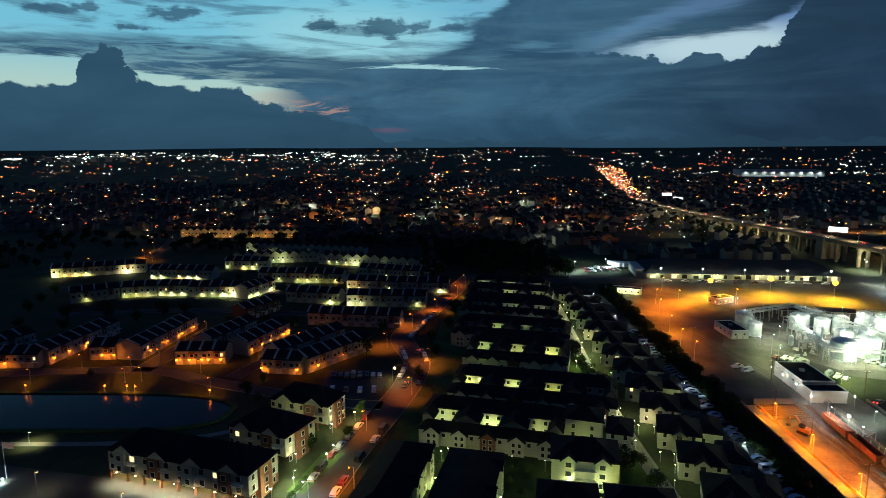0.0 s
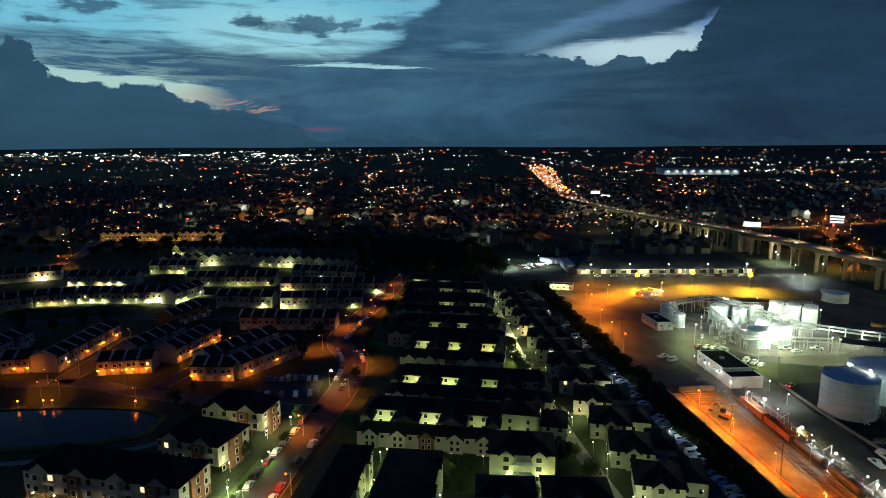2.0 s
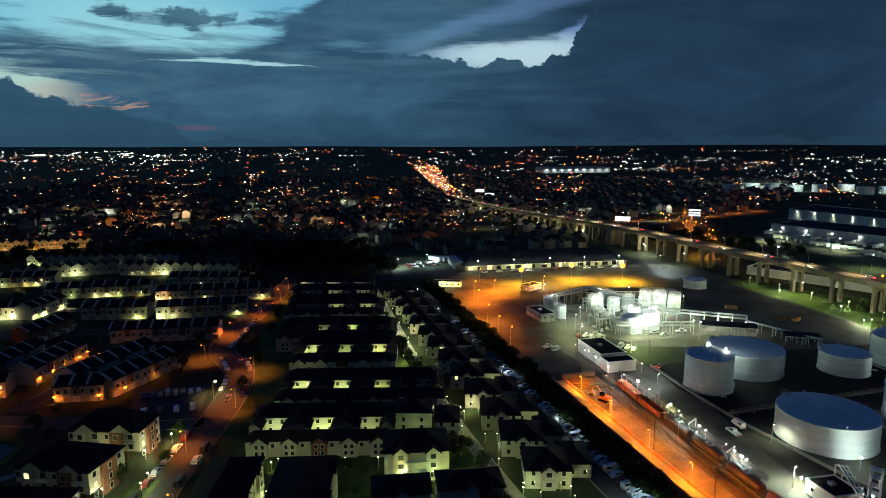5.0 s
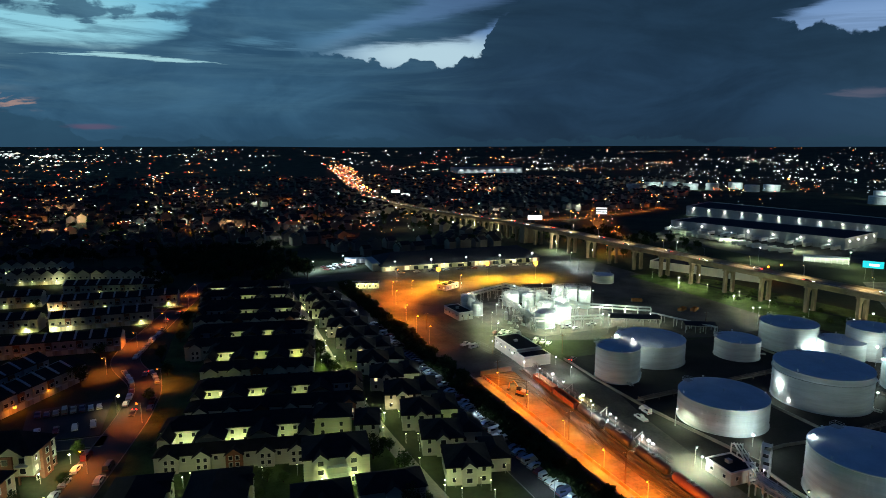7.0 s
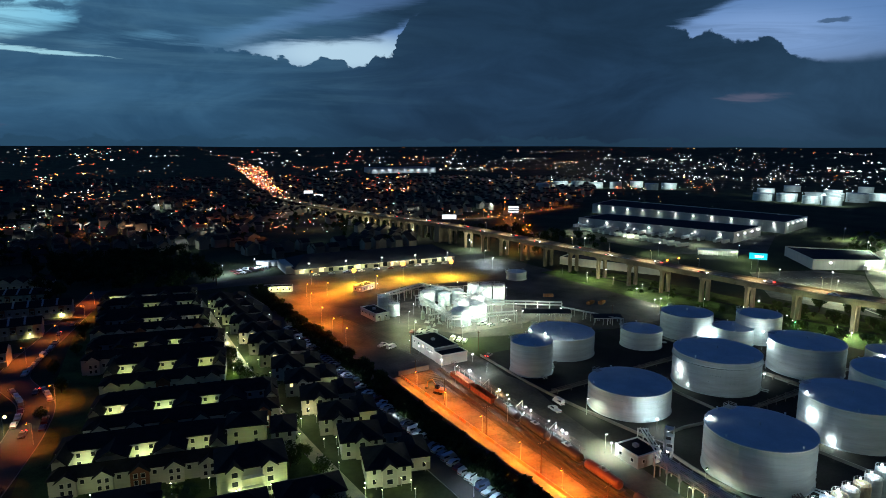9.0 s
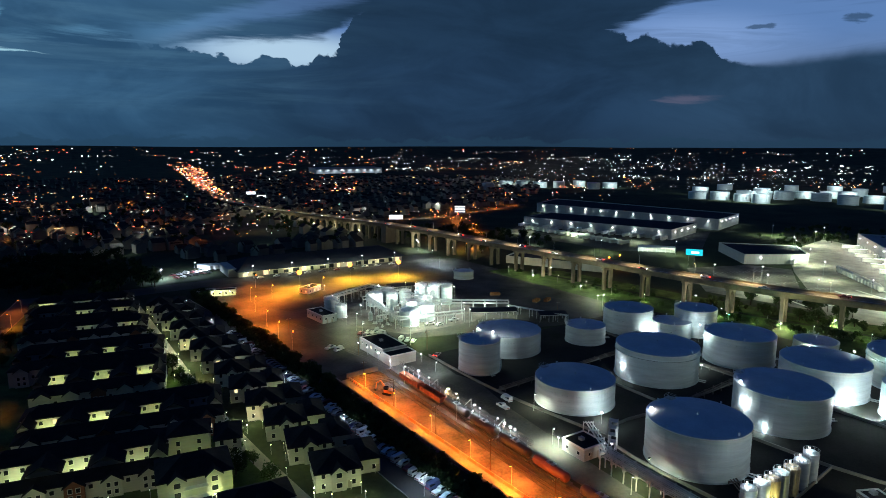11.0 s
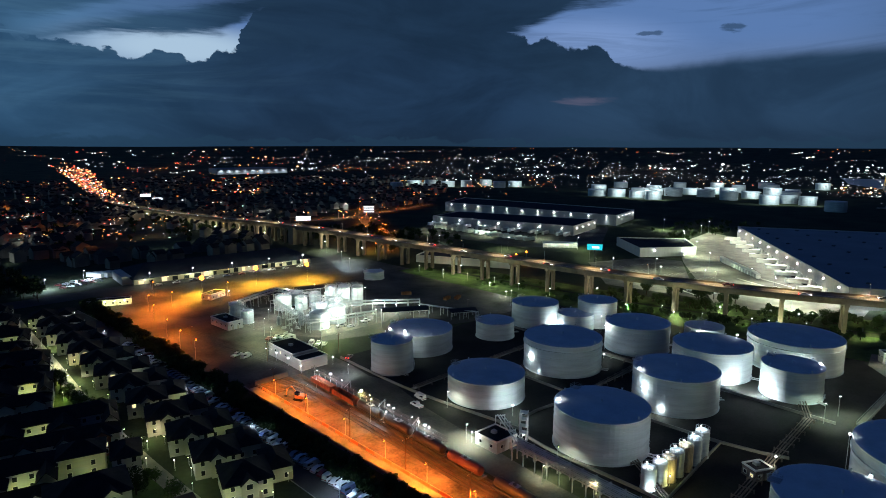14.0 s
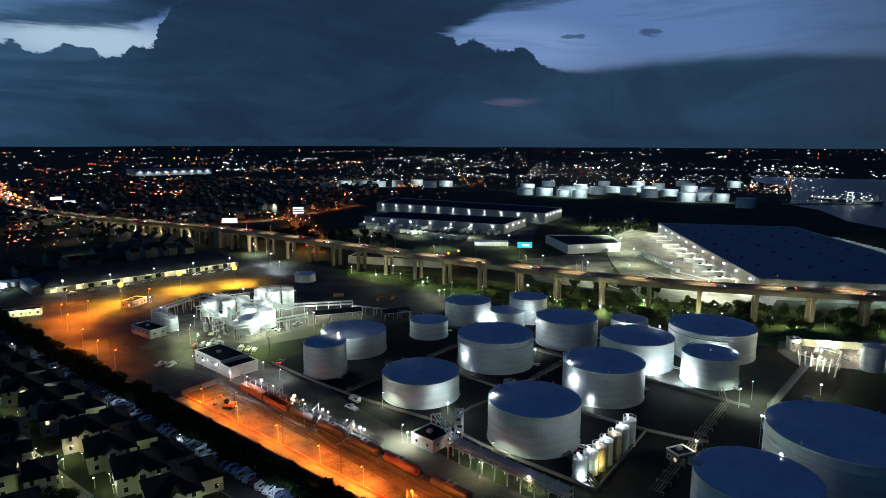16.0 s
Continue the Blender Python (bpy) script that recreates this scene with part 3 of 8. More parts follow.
road("road_street", [(-46, 110), (-33, 150), (-29, 168), (-20, 200), (-14, 225), (-12, 250), (-20, 285), (-8, 330), (8, 385), (20, 430)], 11,
     label="asphalt street under orange lamps")
road("road_pond", [(-190, 236), (-150, 240), (-118, 240), (-92, 228), (-62, 216), (-40, 208), (-22, 205)], 7)
road("road_lane_one", [(-124, 240), (-121, 262), (-116, 300)], 9)
road("road_lane_two", [(-84, 232), (-76, 252), (-62, 276)], 7)
road("road_rows", [(-215, 326), (-150, 334), (-100, 330), (-60, 322), (-18, 312)], 7)
road("road_rows_far", [(-260, 388), (-170, 392), (-80, 372), (5, 365)], 7)
road("road_left", [(-300, 440), (-262, 480), (-248, 500), (-256, 560), (-280, 640)], 9, label="asphalt road climbing under orange lamps")
road("road_beyond", [(340, 400), (375, 445), (420, 500), (455, 570), (505, 640), (570, 720), (640, 800)], 12, M_OLD_ASPHALT, "asphalt road under orange lamps beyond the viaduct")
road("road_beyond_cross", [(400, 640), (455, 625), (520, 640), (600, 660), (680, 690)], 10, M_OLD_ASPHALT, "cross street under orange lamps beyond the viaduct")
road("road_parking_lane", [(86, 100), (87, 160), (89, 230), (93, 300), (90, 372)], 9, label="asphalt lane with parked cars")
road("road_alley", [(60, 120), (58, 170), (58, 205), (59, 240), (61, 275), (64, 330), (66, 372)], 4.6, M_PALE_ROAD, "pale narrow alley between the white houses", kerb=False)
apron("pavement_yard", [(98, 205), (120, 205), (148, 180), (150, 235), (230, 205), (300, 200), (305, 385), (262, 408), (120, 408), (104, 372), (100, 300)],
      M_OLD_ASPHALT, "worn asphalt yard of the depot", 0.03)
apron("pavement_plant", [(146, 262), (160, 238), (200, 236), (224, 248), (204, 300), (166, 306), (146, 296)], M_YARD, "pale patched ground of the process plant", 0.06)
apron("pavement_works", [(286, 34), (300, 2), (330, 8), (318, 46), (300, 44)], M_YARD, "pale lit ground of the pump works", 0.09)
apron("pavement_shop", [(60, 400), (300, 396), (300, 415), (60, 420)], M_ASPHALT, "asphalt forecourt before the long building", 0.06)
apron("pavement_bund", [(146, 30), (330, 10), (318, 200), (150, 208), (137, 130)], M_DIRT, "dark oily earth round the tanks", 0.05)
apron("pavement_service", [(117.6, 60), (128.5, 60), (131, 88), (133.5, 104), (137.5, 127), (141, 147), (148, 172), (143, 196), (131, 196), (128.5, 170), (125.4, 130), (122.4, 100)], M_OLD_ASPHALT, "pale worn service road", 0.08)
apron("pavement_loading", [(352, 60), (405, 62), (640, 205), (660, 250), (560, 240), (470, 195), (360, 130)], M_PALE_ROAD, "pale concrete loading yard of the big warehouse", 0.05)
apron("pavement_back_docks", [(462, -50), (700, 92), (728, 70), (490, -74)], M_PALE_ROAD, "pale concrete strip behind the big warehouse", 0.05)
apron("pavement_dark_lot", [(366, 140), (420, 170), (478, 200), (470, 228), (420, 250), (360, 200)], M_YARD, "patched lot by the elevated road", 0.045)
apron("pavement_docks", [(440, 330), (500, 285), (620, 345), (500, 510), (440, 470)], M_OLD_ASPHALT, "asphalt dock yard of the warehouses", 0.04)
apron("lawn_bridge", [(305, 40), (330, 0), (372, -40), (392, -30), (350, 40), (337, 95), (326, 160), (318, 250), (314, 330), (292, 330), (288, 220), (300, 130)], M_GRASS, "rough grass below the elevated road", 0.06)
apron("lawn_bridge_far", [(341, 95), (356, 52), (380, 10), (398, 20), (372, 80), (352, 130), (344, 190), (336, 300), (319, 300), (322, 240), (330, 160)], M_GRASS, "rough grass behind the elevated road", 0.055)
apron("pavement_apartment_lot", [(-130, 120), (-50, 112), (-45, 145), (-92, 157), (-130, 165)], M_ASPHALT, "dark car park of the apartments", 0.04)
apron("pavement_lot", [(-46, 214), (-24, 210), (-22, 240), (-48, 240)], M_ASPHALT, "small asphalt car park", 0.07)
apron("lawn_apartment", [(-42, 150), (-37, 149), (-30, 170), (-36, 172)], M_GRASS, "lit lawn beside the apartments", 0.07)
apron("lawn_court", [(-4, 150), (30, 146), (28, 166), (2, 168)], M_GRASS, "lawn between the white houses", 0.04)
apron("lawn_houses", [(-18, 170), (58, 150), (64, 380), (10, 400)], M_GRASS, "dark lawns round the white houses", 0.02)

# pond with a bank
pond_line = [(-230, 217), (-190, 216.5), (-150, 216), (-110, 215), (-86, 211), (-74.5, 203.5), (-76, 194), (-90, 187.5), (-120, 187), (-190, 187), (-230, 188)]
pline = smooth_line([(x, y, 0) for x, y in pond_line + pond_line[:1]], 5)[:-1]
single("water_pond", Solid().add([(q.x, q.y, 0.10) for q in pline], [tuple(range(len(pline)))[::-1]]), M_WATER, "still dark pond mirroring the dusk sky", "water", kind="structure")
bank = Solid()
ribbon(bank, pline + pline[:1], -2.2, 0.0, -0.2, 0.45)
single("pond_bank", bank, M_GRASS, "grassy bank round the pond", "bank", kind="structure")
road("road_pond_path", [(-230, 176), (-150, 177), (-95, 178), (-68, 186), (-60, 200)], 2.6, M_CONCRETE, "pale footpath round the pond", kerb=False)

# the river far off, and the harbour shore
apron("water_river", [(843, 28), (898, 69), (1035, 115), (1103, 166), (1258, 184), (1430, 215), (1620, 250), (1779, 345), (2000, 400), (2130, 440), (2170, 200), (2180, -100), (2140, -500), (1000, -500), (830, -120)], M_RIVER, "wide dark river beyond the port", 0.4)

# ---- tank terminal ----
def storage_tank(x, y, r, h, stair, label, ring=True):
    th = thing("storage_tank", pose(x, y, 0.05), label, "storage tank", "storage tanks of the terminal")
    n = 64 if r > 6 else 36
    wall = Solid().lathe([(r + 0.25, 0), (r + 0.25, 0.25), (r, 0.25), (r, h)], n)
    wall.smooth = False
    part("shell", wall, M_STEEL_WHITE, th)
    roof = Solid().lathe([(r + 0.08, h - 0.25), (r + 0.08, h + 0.06), (r - 0.1, h + 0.10), (r * 0.5, h + r * 0.028), (0, h + r * 0.055)], n)
    part("roof", roof, M_STEEL_ROOF, th)
    if ring:
        for z in (h * 0.82,) if r > 15.5 else ():
            part("wind_girder", Solid().lathe([(r, z - 0.1), (r + 0.35, z - 0.1), (r + 0.35, z + 0.1), (r, z + 0.1)], n), M_STEEL_WHITE, th)
    # plate seams
    seams = Solid()
    k = max(3, round(h / 2.4))
    for i in range(1, k):
        z = h * i / k
        seams.lathe([(r + 0.004, z - 0.03), (r + 0.022, z - 0.03), (r + 0.022, z + 0.03), (r + 0.004, z + 0.03)], n)
    part("plate_seams", seams, M_STEEL_WHITE, th)
    # stair wound round the shell
    st, rail = Solid(), Solid()
    steps = int(h / 0.24)
    for i in range(steps):
        a = stair + i * 0.55 / r
        b = a + 0.55 / r
        z = (i + 1) * h / steps
        st.add([((r + 0.05) * math.cos(a), (r + 0.05) * math.sin(a), z), ((r + 0.7) * math.cos(a), (r + 0.7) * math.sin(a), z),
                ((r + 0.7) * math.cos(b), (r + 0.7) * math.sin(b), z), ((r + 0.05) * math.cos(b), (r + 0.05) * math.sin(b), z),
                ((r + 0.05) * math.cos(a), (r + 0.05) * math.sin(a), z - 0.06), ((r + 0.7) * math.cos(a), (r + 0.7) * math.sin(a), z - 0.06),
                ((r + 0.7) * math.cos(b), (r + 0.7) * math.sin(b), z - 0.06), ((r + 0.05) * math.cos(b), (r + 0.05) * math.sin(b), z - 0.06)],
               [(0, 1, 2, 3), (7, 6, 5, 4), (0, 4, 5, 1), (1, 5, 6, 2), (2, 6, 7, 3), (3, 7, 4, 0)])
        if i % 6 == 0 and i + 6 <= steps:
            c = stair + (i + 6) * 0.55 / r
            z2 = (i + 7) * h / steps
            p, q = Vector(((r + 0.7) * math.cos(a), (r + 0.7) * math.sin(a), z)), Vector(((r + 0.7) * math.cos(c), (r + 0.7) * math.sin(c), z2))
            up = Vector((0, 0, 1.05))
            rail.beam(p, p + up, 0.04)
            rail.beam(p + up, q + up, 0.045)
    part("handrail", rail, M_STEEL_WHITE, part("stair", st, M_STEEL_WHITE, th))
    # gauging platform with railing on the rim
    a = stair + steps * 0.55 / r
    cx, cy = (r - 0.8) * math.cos(a), (r - 0.8) * math.sin(a)
    platform = part("platform", Solid().box(cx - 1.3, cx + 1.3, cy - 1.3, cy + 1.3, h - 0.1, h + 0.28), M_GALV, th)
    pf = Solid()
    for dx, dy in ((-1.25, -1.25), (1.25, -1.25), (1.25, 1.25), (-1.25, 1.25)):
        pf.beam((cx + dx, cy + dy, h + 0.2), (cx + dx, cy + dy, h + 1.35), 0.07)
    for (ax, ay), (bx, by) in (((-1.25, -1.25), (1.25, -1.25)), ((1.25, -1.25), (1.25, 1.25)), ((1.25, 1.25), (-1.25, 1.25)), ((-1.25, 1.25), (-1.25, -1.25))):
        for z in (0.8, 1.3):
            pf.beam((cx + ax, cy + ay, h + z), (cx + bx, cy + by, h + z), 0.05)
    tagged(part("platform_railing", pf, M_GALV, platform), kind="stuff")
    vent = Solid().tube((0, 0, 0), (0, 0, 0.7), 0.2, 0.2, 8).tube((0, 0, 0.7), (0, 0, 0.9), 0.32, 0.32, 8).mesh("vent", M_STEEL_ROOF)
    for i in range(4):
        b = stair + 0.9 + i * 1.5
        o = part("vent", vent, None, th)
        o.location = (r * 0.94 * math.cos(b), r * 0.94 * math.sin(b), h + 0.06)
    part("vent", vent, None, th).location = (0, 0, h + r * 0.05)
    for i in range(2):
        b = stair - 0.5 - i * 0.1
        part("nozzle", Solid().tube((r * math.cos(b), r * math.sin(b), 0.7), ((r + 3) * math.cos(b), (r + 3) * math.sin(b), 0.7), 0.22, 0.22, 8), M_PIPE, th)
    return th


TANK_ROWS = [  # x, y, radius, height, stair angle
    (160.3, 88.6, 14.3, 12.8, 2.2), (164.7, 138.2, 14.1, 8.8, 4.6), (157.6, 182.4, 8.5, 12.8, 0.2), (184.7, 194.2, 14.5, 9.2, 2.4),
    (210.5, 135.6, 15.9, 12.6, 3.0), (222.0, 181.2, 9.2, 7.8, 1.0), (252.9, 180.2, 11.9, 11.4, 3.8), (261.0, 161.2, 9.0, 7.6, 5.5),
    (274.5, 157.0, 9.8, 12.8, 2.6), (253.6, 124.3, 14.1, 12.2, 2.9), (246.6, 88.5, 15.0, 11.9, 5.2), (207.2, 86.1, 14.7, 12.6, 2.4),
    (293.0, 109.5, 9.0, 5.0, 3.0), (280.9, 67.4, 18.0, 12.4, 2.9), (244.3, 58.5, 10.4, 11.4, 0.6), (147.0, 23.3, 13.6, 16.0, 5.9), (186.5, 9.2, 19.5, 16.0, 2.9)]
for i, (x, y, r, h, st) in enumerate(TANK_ROWS):
    st = math.atan2(y, x) - int(h / 0.24) * 0.275 / r + (0.35 if i % 2 else -0.35)      # stairs wind up the side away from the service road
    size = "huge" if r > 17 else "large" if r > 12 else "small"
    storage_tank(x, y, r, h, st, f"{size} white steel storage tank with a flat cone roof")
storage_tank(263.1, 322.3, 6.8, 5.2, 1.0, "low pale storage tank in the orange lamplight")

SILOS = [(146.8, 66.4, 6.0, 0), (151.1, 65.3, 6.4, 0), (154.6, 64.4, 6.8, 1), (158.9, 64.1, 7.1, 0), (163.4, 63.5, 7.4, 1), (168.5, 63.2, 7.7, 0), (174.0, 63.2, 8.1, 0)]
for x, y, h, rusty in SILOS:
    th = thing("silo", pose(x, y, 0.05), "tall slim " + ("rust-stained" if rusty else "white") + " vertical tank with a railed top", "silo", "slim tanks in a row")
    sh = Solid().lathe([(2.15, 0), (2.15, 0.3), (2.0, 0.3), (2.0, h), (1.4, h + 0.4), (0, h + 0.55)], 28)
    part("shell", sh, M_STEEL_WHITE if not rusty else material("stained_steel", (0.42, 0.33, 0.22), 0.7, vary=0.6, scale=0.6, fine=3, stretch=(1, 1, 0.3)), th)
    rl = Solid()
    for i in range(12):
        a, b = i * math.pi / 6, (i + 1) * math.pi / 6
        rl.beam((1.95 * math.cos(a), 1.95 * math.sin(a), h), (1.95 * math.cos(a), 1.95 * math.sin(a), h + 1.05), 0.06)
        rl.beam((1.95 * math.cos(a), 1.95 * math.sin(a), h + 1.05), (1.95 * math.cos(b), 1.95 * math.sin(b), h + 1.05), 0.06)
    tagged(part("railing", rl, M_GALV, th), kind="stuff")
    ld = Solid().beam((-2.1, -0.25, 0.2), (-2.1, -0.25, h + 1), 0.06).beam((-2.1, 0.25, 0.2), (-2.1, 0.25, h + 1), 0.06)
    for i in range(int(h / 0.4)):
        ld.beam((-2.1, -0.25, 0.4 + i * 0.4), (-2.1, 0.25, 0.4 + i * 0.4), 0.04)
    part("ladder", ld, M_GALV, th)

# ---- elevated road ----
DECK = smooth_line([(640, 2421, land(640, 2421) + 0.4), (493, 1771, 0.4), (381, 1302, 0.4), (330, 1040, 1.0), (308, 880, 6), (300, 720, 10.5), (303, 600, 14), (308, 520, 16), (311, 440, 17),
                    (313, 337, 17), (317, 235, 17), (323, 157, 17), (336, 98, 17), (355, 48, 17), (374, 9, 17), (398, -40, 17), (430, -110, 17), (470, -190, 17)], 8)
bridge = thing("elevated_road", pose(0, 0, 0), "long concrete viaduct with arched piers and yellow-lit deck", "bridge")
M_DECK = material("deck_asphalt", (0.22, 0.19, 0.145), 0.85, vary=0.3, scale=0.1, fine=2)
near = [q for q in DECK if q.y < 1100]
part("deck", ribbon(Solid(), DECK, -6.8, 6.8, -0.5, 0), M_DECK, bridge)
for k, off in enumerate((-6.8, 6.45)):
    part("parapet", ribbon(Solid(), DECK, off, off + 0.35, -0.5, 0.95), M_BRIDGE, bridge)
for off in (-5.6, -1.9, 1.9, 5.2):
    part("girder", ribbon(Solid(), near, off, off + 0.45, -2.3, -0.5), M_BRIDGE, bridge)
part("median_line", ribbon(Solid(), DECK, -0.15, 0.15, 0.0, 0.03), M_TRIM, bridge)


def pier_mesh(h, wide=8.8, thick=1.7):
    """A portal pier: two legs joined by a round arch under the cap."""
    s = Solid()
    leg, cap = wide * 0.24, 1.1
    inner = wide / 2 - leg
    top, spring = h - cap, h - cap - 0.8 - inner
    for sx in (-1, 1):
        x0, x1 = sorted((sx * inner, sx * wide / 2))
        s.box(x0, x1, -thick / 2, thick / 2, -0.5, spring)
    n = 10
    for i in range(n):
        a, b = math.pi * i / n, math.pi * (i + 1) / n
        xa, za, xb, zb = inner * math.cos(a), spring + inner * math.sin(a), inner * math.cos(b), spring + inner * math.sin(b)
        s.add([(xa, -thick / 2, za), (xa, -thick / 2, top), (xb, -thick / 2, top), (xb, -thick / 2, zb),
               (xa, thick / 2, za), (xa, thick / 2, top), (xb, thick / 2, top), (xb, thick / 2, zb)],
              [(0, 3, 2, 1)[::-1], (4, 7, 6, 5), (0, 3, 7, 4), (1, 2, 6, 5)])
    for sx in (-1, 1):
        x0, x1 = sorted((sx * inner, sx * wide / 2))
        s.box(x0, x1, -thick / 2, thick / 2, spring, top)
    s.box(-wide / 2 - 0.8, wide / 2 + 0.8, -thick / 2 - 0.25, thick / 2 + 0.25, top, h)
    return s


pier_data = {}
dist, last_pier = 0.0, -99.0
nn = sides(DECK)
for i in range(len(DECK) - 1, 0, -1):
    q = DECK[i]
    dist += (DECK[i] - DECK[i - 1]).length
    gap = 25.0 if q.y < 480 else 17.0
    if q.y > 900 or q.z < 5 or dist - last_pier < gap - 4:
        continue
    last_pier = dist
    h = round((q.z - 2.3) * 2) / 2
    if h not in pier_data:
        pier_data[h] = pier_mesh(h).mesh("pier", M_BRIDGE)
    n = nn[i]
    ob = part("pier", pier_data[h], None, bridge)
    ob.matrix_basis = Matrix.Translation((q.x, q.y, 0)) @ Matrix.Rotation(math.atan2(n.y, n.x), 4, "Z")
    ob.scale.z = (q.z - 2.3) / h
q = min(DECK, key=lambda p: abs(p.y - 490))
part("anchor_pier", Solid().box(q.x - 7.6, q.x + 7.6, q.y - 4, q.y + 4, -0.5, q.z - 0.4), M_BRIDGE, bridge)

# ---- warehouses ----
def shed(name, corners, h, label, roof_mat, wall_mat, cat="warehouse", parapet=0.8, bays=0, side=0, vents=0):
    """A flat-roofed hall on four plan corners, with a parapet, dock doors along one side."""
    th = thing(name, pose(0, 0, 0), label, cat)
    c = [Vector((x, y, 0)) for x, y in corners]
    mid = sum(c, Vector()) / 4
    wall = Solid()
    for a, b in zip(c, c[1:] + c[:1]):
        d = (b - a).normalized()
        inn = Vector((-d.y, d.x, 0))
        if (mid - a).dot(inn) < 0:
            inn = -inn
        up = Vector((0, 0, h + parapet))
        p = [a, b, b + inn * 0.4, a + inn * 0.4]
        wall.add(p + [q + up for q in p], [(3, 2, 1, 0), (4, 5, 6, 7), (0, 1, 5, 4), (1, 2, 6, 5), (2, 3, 7, 6), (3, 0, 4, 7)])
    part("wall", wall, wall_mat, th)
    ins = [q + (mid - q).normalized() * 0.3 for q in c]
    part("roof", Solid().add([q + Vector((0, 0, h)) for q in ins] + [q + Vector((0, 0, h - 0.4)) for q in ins],
                             [(0, 1, 2, 3), (7, 6, 5, 4), (0, 4, 5, 1), (1, 5, 6, 2), (2, 6, 7, 3), (3, 7, 4, 0)]), roof_mat, th)
    if vents:
        vm = Solid().box(-1.6, 1.6, -1.1, 1.1, 0, 0.7).mesh("roof_vent", M_STEEL_DARK)
        for i in range(vents):
            for j in range(4):
                u, v = (i + 0.6) / vents, (j + 0.5) / 4
                q = (c[0] * (1 - u) + c[1] * u) * (1 - v) + (c[3] * (1 - u) + c[2] * u) * v
                part("roof_vent", vm, None, th).location = (q.x, q.y, h)
    if bays:
        a, b = c[side], c[(side + 1) % 4]
        d = (b - a).normalized()
        out = Vector((d.y, -d.x, 0))
        if (mid - a).dot(out) > 0:
            out = -out
        L = (b - a).length
        dm = Solid().box(-1.5, 1.5, -0.12, 0.12, 1.1, 4.2).mesh("dock_door", M_GREY_SIDING)
        for i in range(bays):
            o = part("dock_door", dm, None, th)
            o.matrix_basis = Matrix.Translation(a + d * L * (i + 0.5) / bays + out * 0.08) @ Matrix.Rotation(math.atan2(d.y, d.x), 4, "Z")
    return th


def along(a, b, n, out=0.0):
    """Points along a wall, n of them, moved out of it to the camera's side."""
    a, b = Vector((*a, 0)), Vector((*b, 0))
    d = (b - a).normalized()
    o = Vector((d.y, -d.x, 0))
    if o.dot(-a) < 0:
        o = -o
    return [a + (b - a) * (i + 0.5) / n + o * out for i in range(n)], o


# the long low building behind the orange lamps, a little turned
LONG = Matrix.Translation((139, 415, 0)) @ Matrix.Rotation(radians(-6.2), 4, "Z") @ Matrix.Translation((-136, -412, 0))
long_b = thing("long_shed", LONG, "long low building with a dark pitched roof and lit shop fronts", "shop building")
part("wall", Solid().box(136, 262, 412, 448, 0, 4.6), M_CREAM, long_b)
part("roof", Solid().hip(135, 263, 408, 452, 4.6, 6.4, 0.8, 13), M_METAL_ROOF, long_b)
srng = random.Random(8)
for i in range(18):
    x0, w, tall = 138.5 + i * 6.9 + srng.uniform(0, 1.5), srng.choice((2.2, 3.4, 4.6)), srng.choice((2.4, 3.0, 3.6))
    lit = srng.random() < 0.3
    part("shop_window", Solid().box(x0, x0 + w, 411.8, 412.02, 0.3, tall), G_WINDOW if lit else M_WINDOW, long_b)
for i in range(10):
    part("canopy", Solid().box(137 + i * 12.6, 146 + i * 12.6, 409.4, 411.9, 3.7 + 0.2 * (i % 2), 3.95 + 0.2 * (i % 2)), M_TRIM if i % 3 else M_GREY_SIDING, long_b)
part("end_wing", Solid().box(130, 136, 416, 446, 0, 5.4), M_SIDING, long_b)

shed("warehouse", [(401, 72), (637, 213), (691, 96), (455, -45)], 11.5, "huge pale warehouse with loading docks under white lamps", M_BIG_ROOF, M_WALL_IND, bays=30, vents=9)
shed("warehouse", [(535, 337), (498, 502), (560, 516), (605, 352)], 9.5, "wide dark-roofed warehouse with wall lamps", M_METAL_ROOF, M_WALL_IND, bays=22)
shed("warehouse", [(640, 347), (618, 598), (695, 632), (716, 364)], 11.5, "second dark-roofed warehouse behind the first", M_METAL_ROOF, M_WALL_IND, bays=0)
shed("office_block", [(510, 202), (470, 232), (512, 276), (549, 228)], 7.0, "dark flat-roofed building with a pale wall", M_METAL_ROOF, M_WALL_IND, "building")
shed("long_white_shed", [(356, 276), (325, 346), (345, 355), (376, 286)], 5.0, "low white shed behind the piers", M_METAL_ROOF, M_WALL_IND, "building")
shed("far_warehouse", [(873, 1816), (1099, 1786), (1130, 1900), (900, 1930)], 16, "long far warehouse glowing white", M_BIG_ROOF, M_WALL_IND)


# parking bays of the lot beyond the viaduct
bays = Solid()
for i in range(4):
    for k in range(16):
        a = Vector((380 + k * 3.4 + i * 9, 178 - k * 1.5 + i * 17, 0.06))
        bays.beam(a, a + Vector((2.1, 4.8, 0)), 0.16, 0.03)
for i in range(6):                       # broad painted strips between the rows
    a = Vector((372 + i * 13, 146 - i * 7.5, 0.06))
    bays.beam(a, a + Vector((17, 29, 0)), 1.5, 0.04)
single("bay_lines", bays, M_TRIM, "white painted parking bays of the lot", "markings", kind="stuff")
# ---- houses ----
WIN = {}


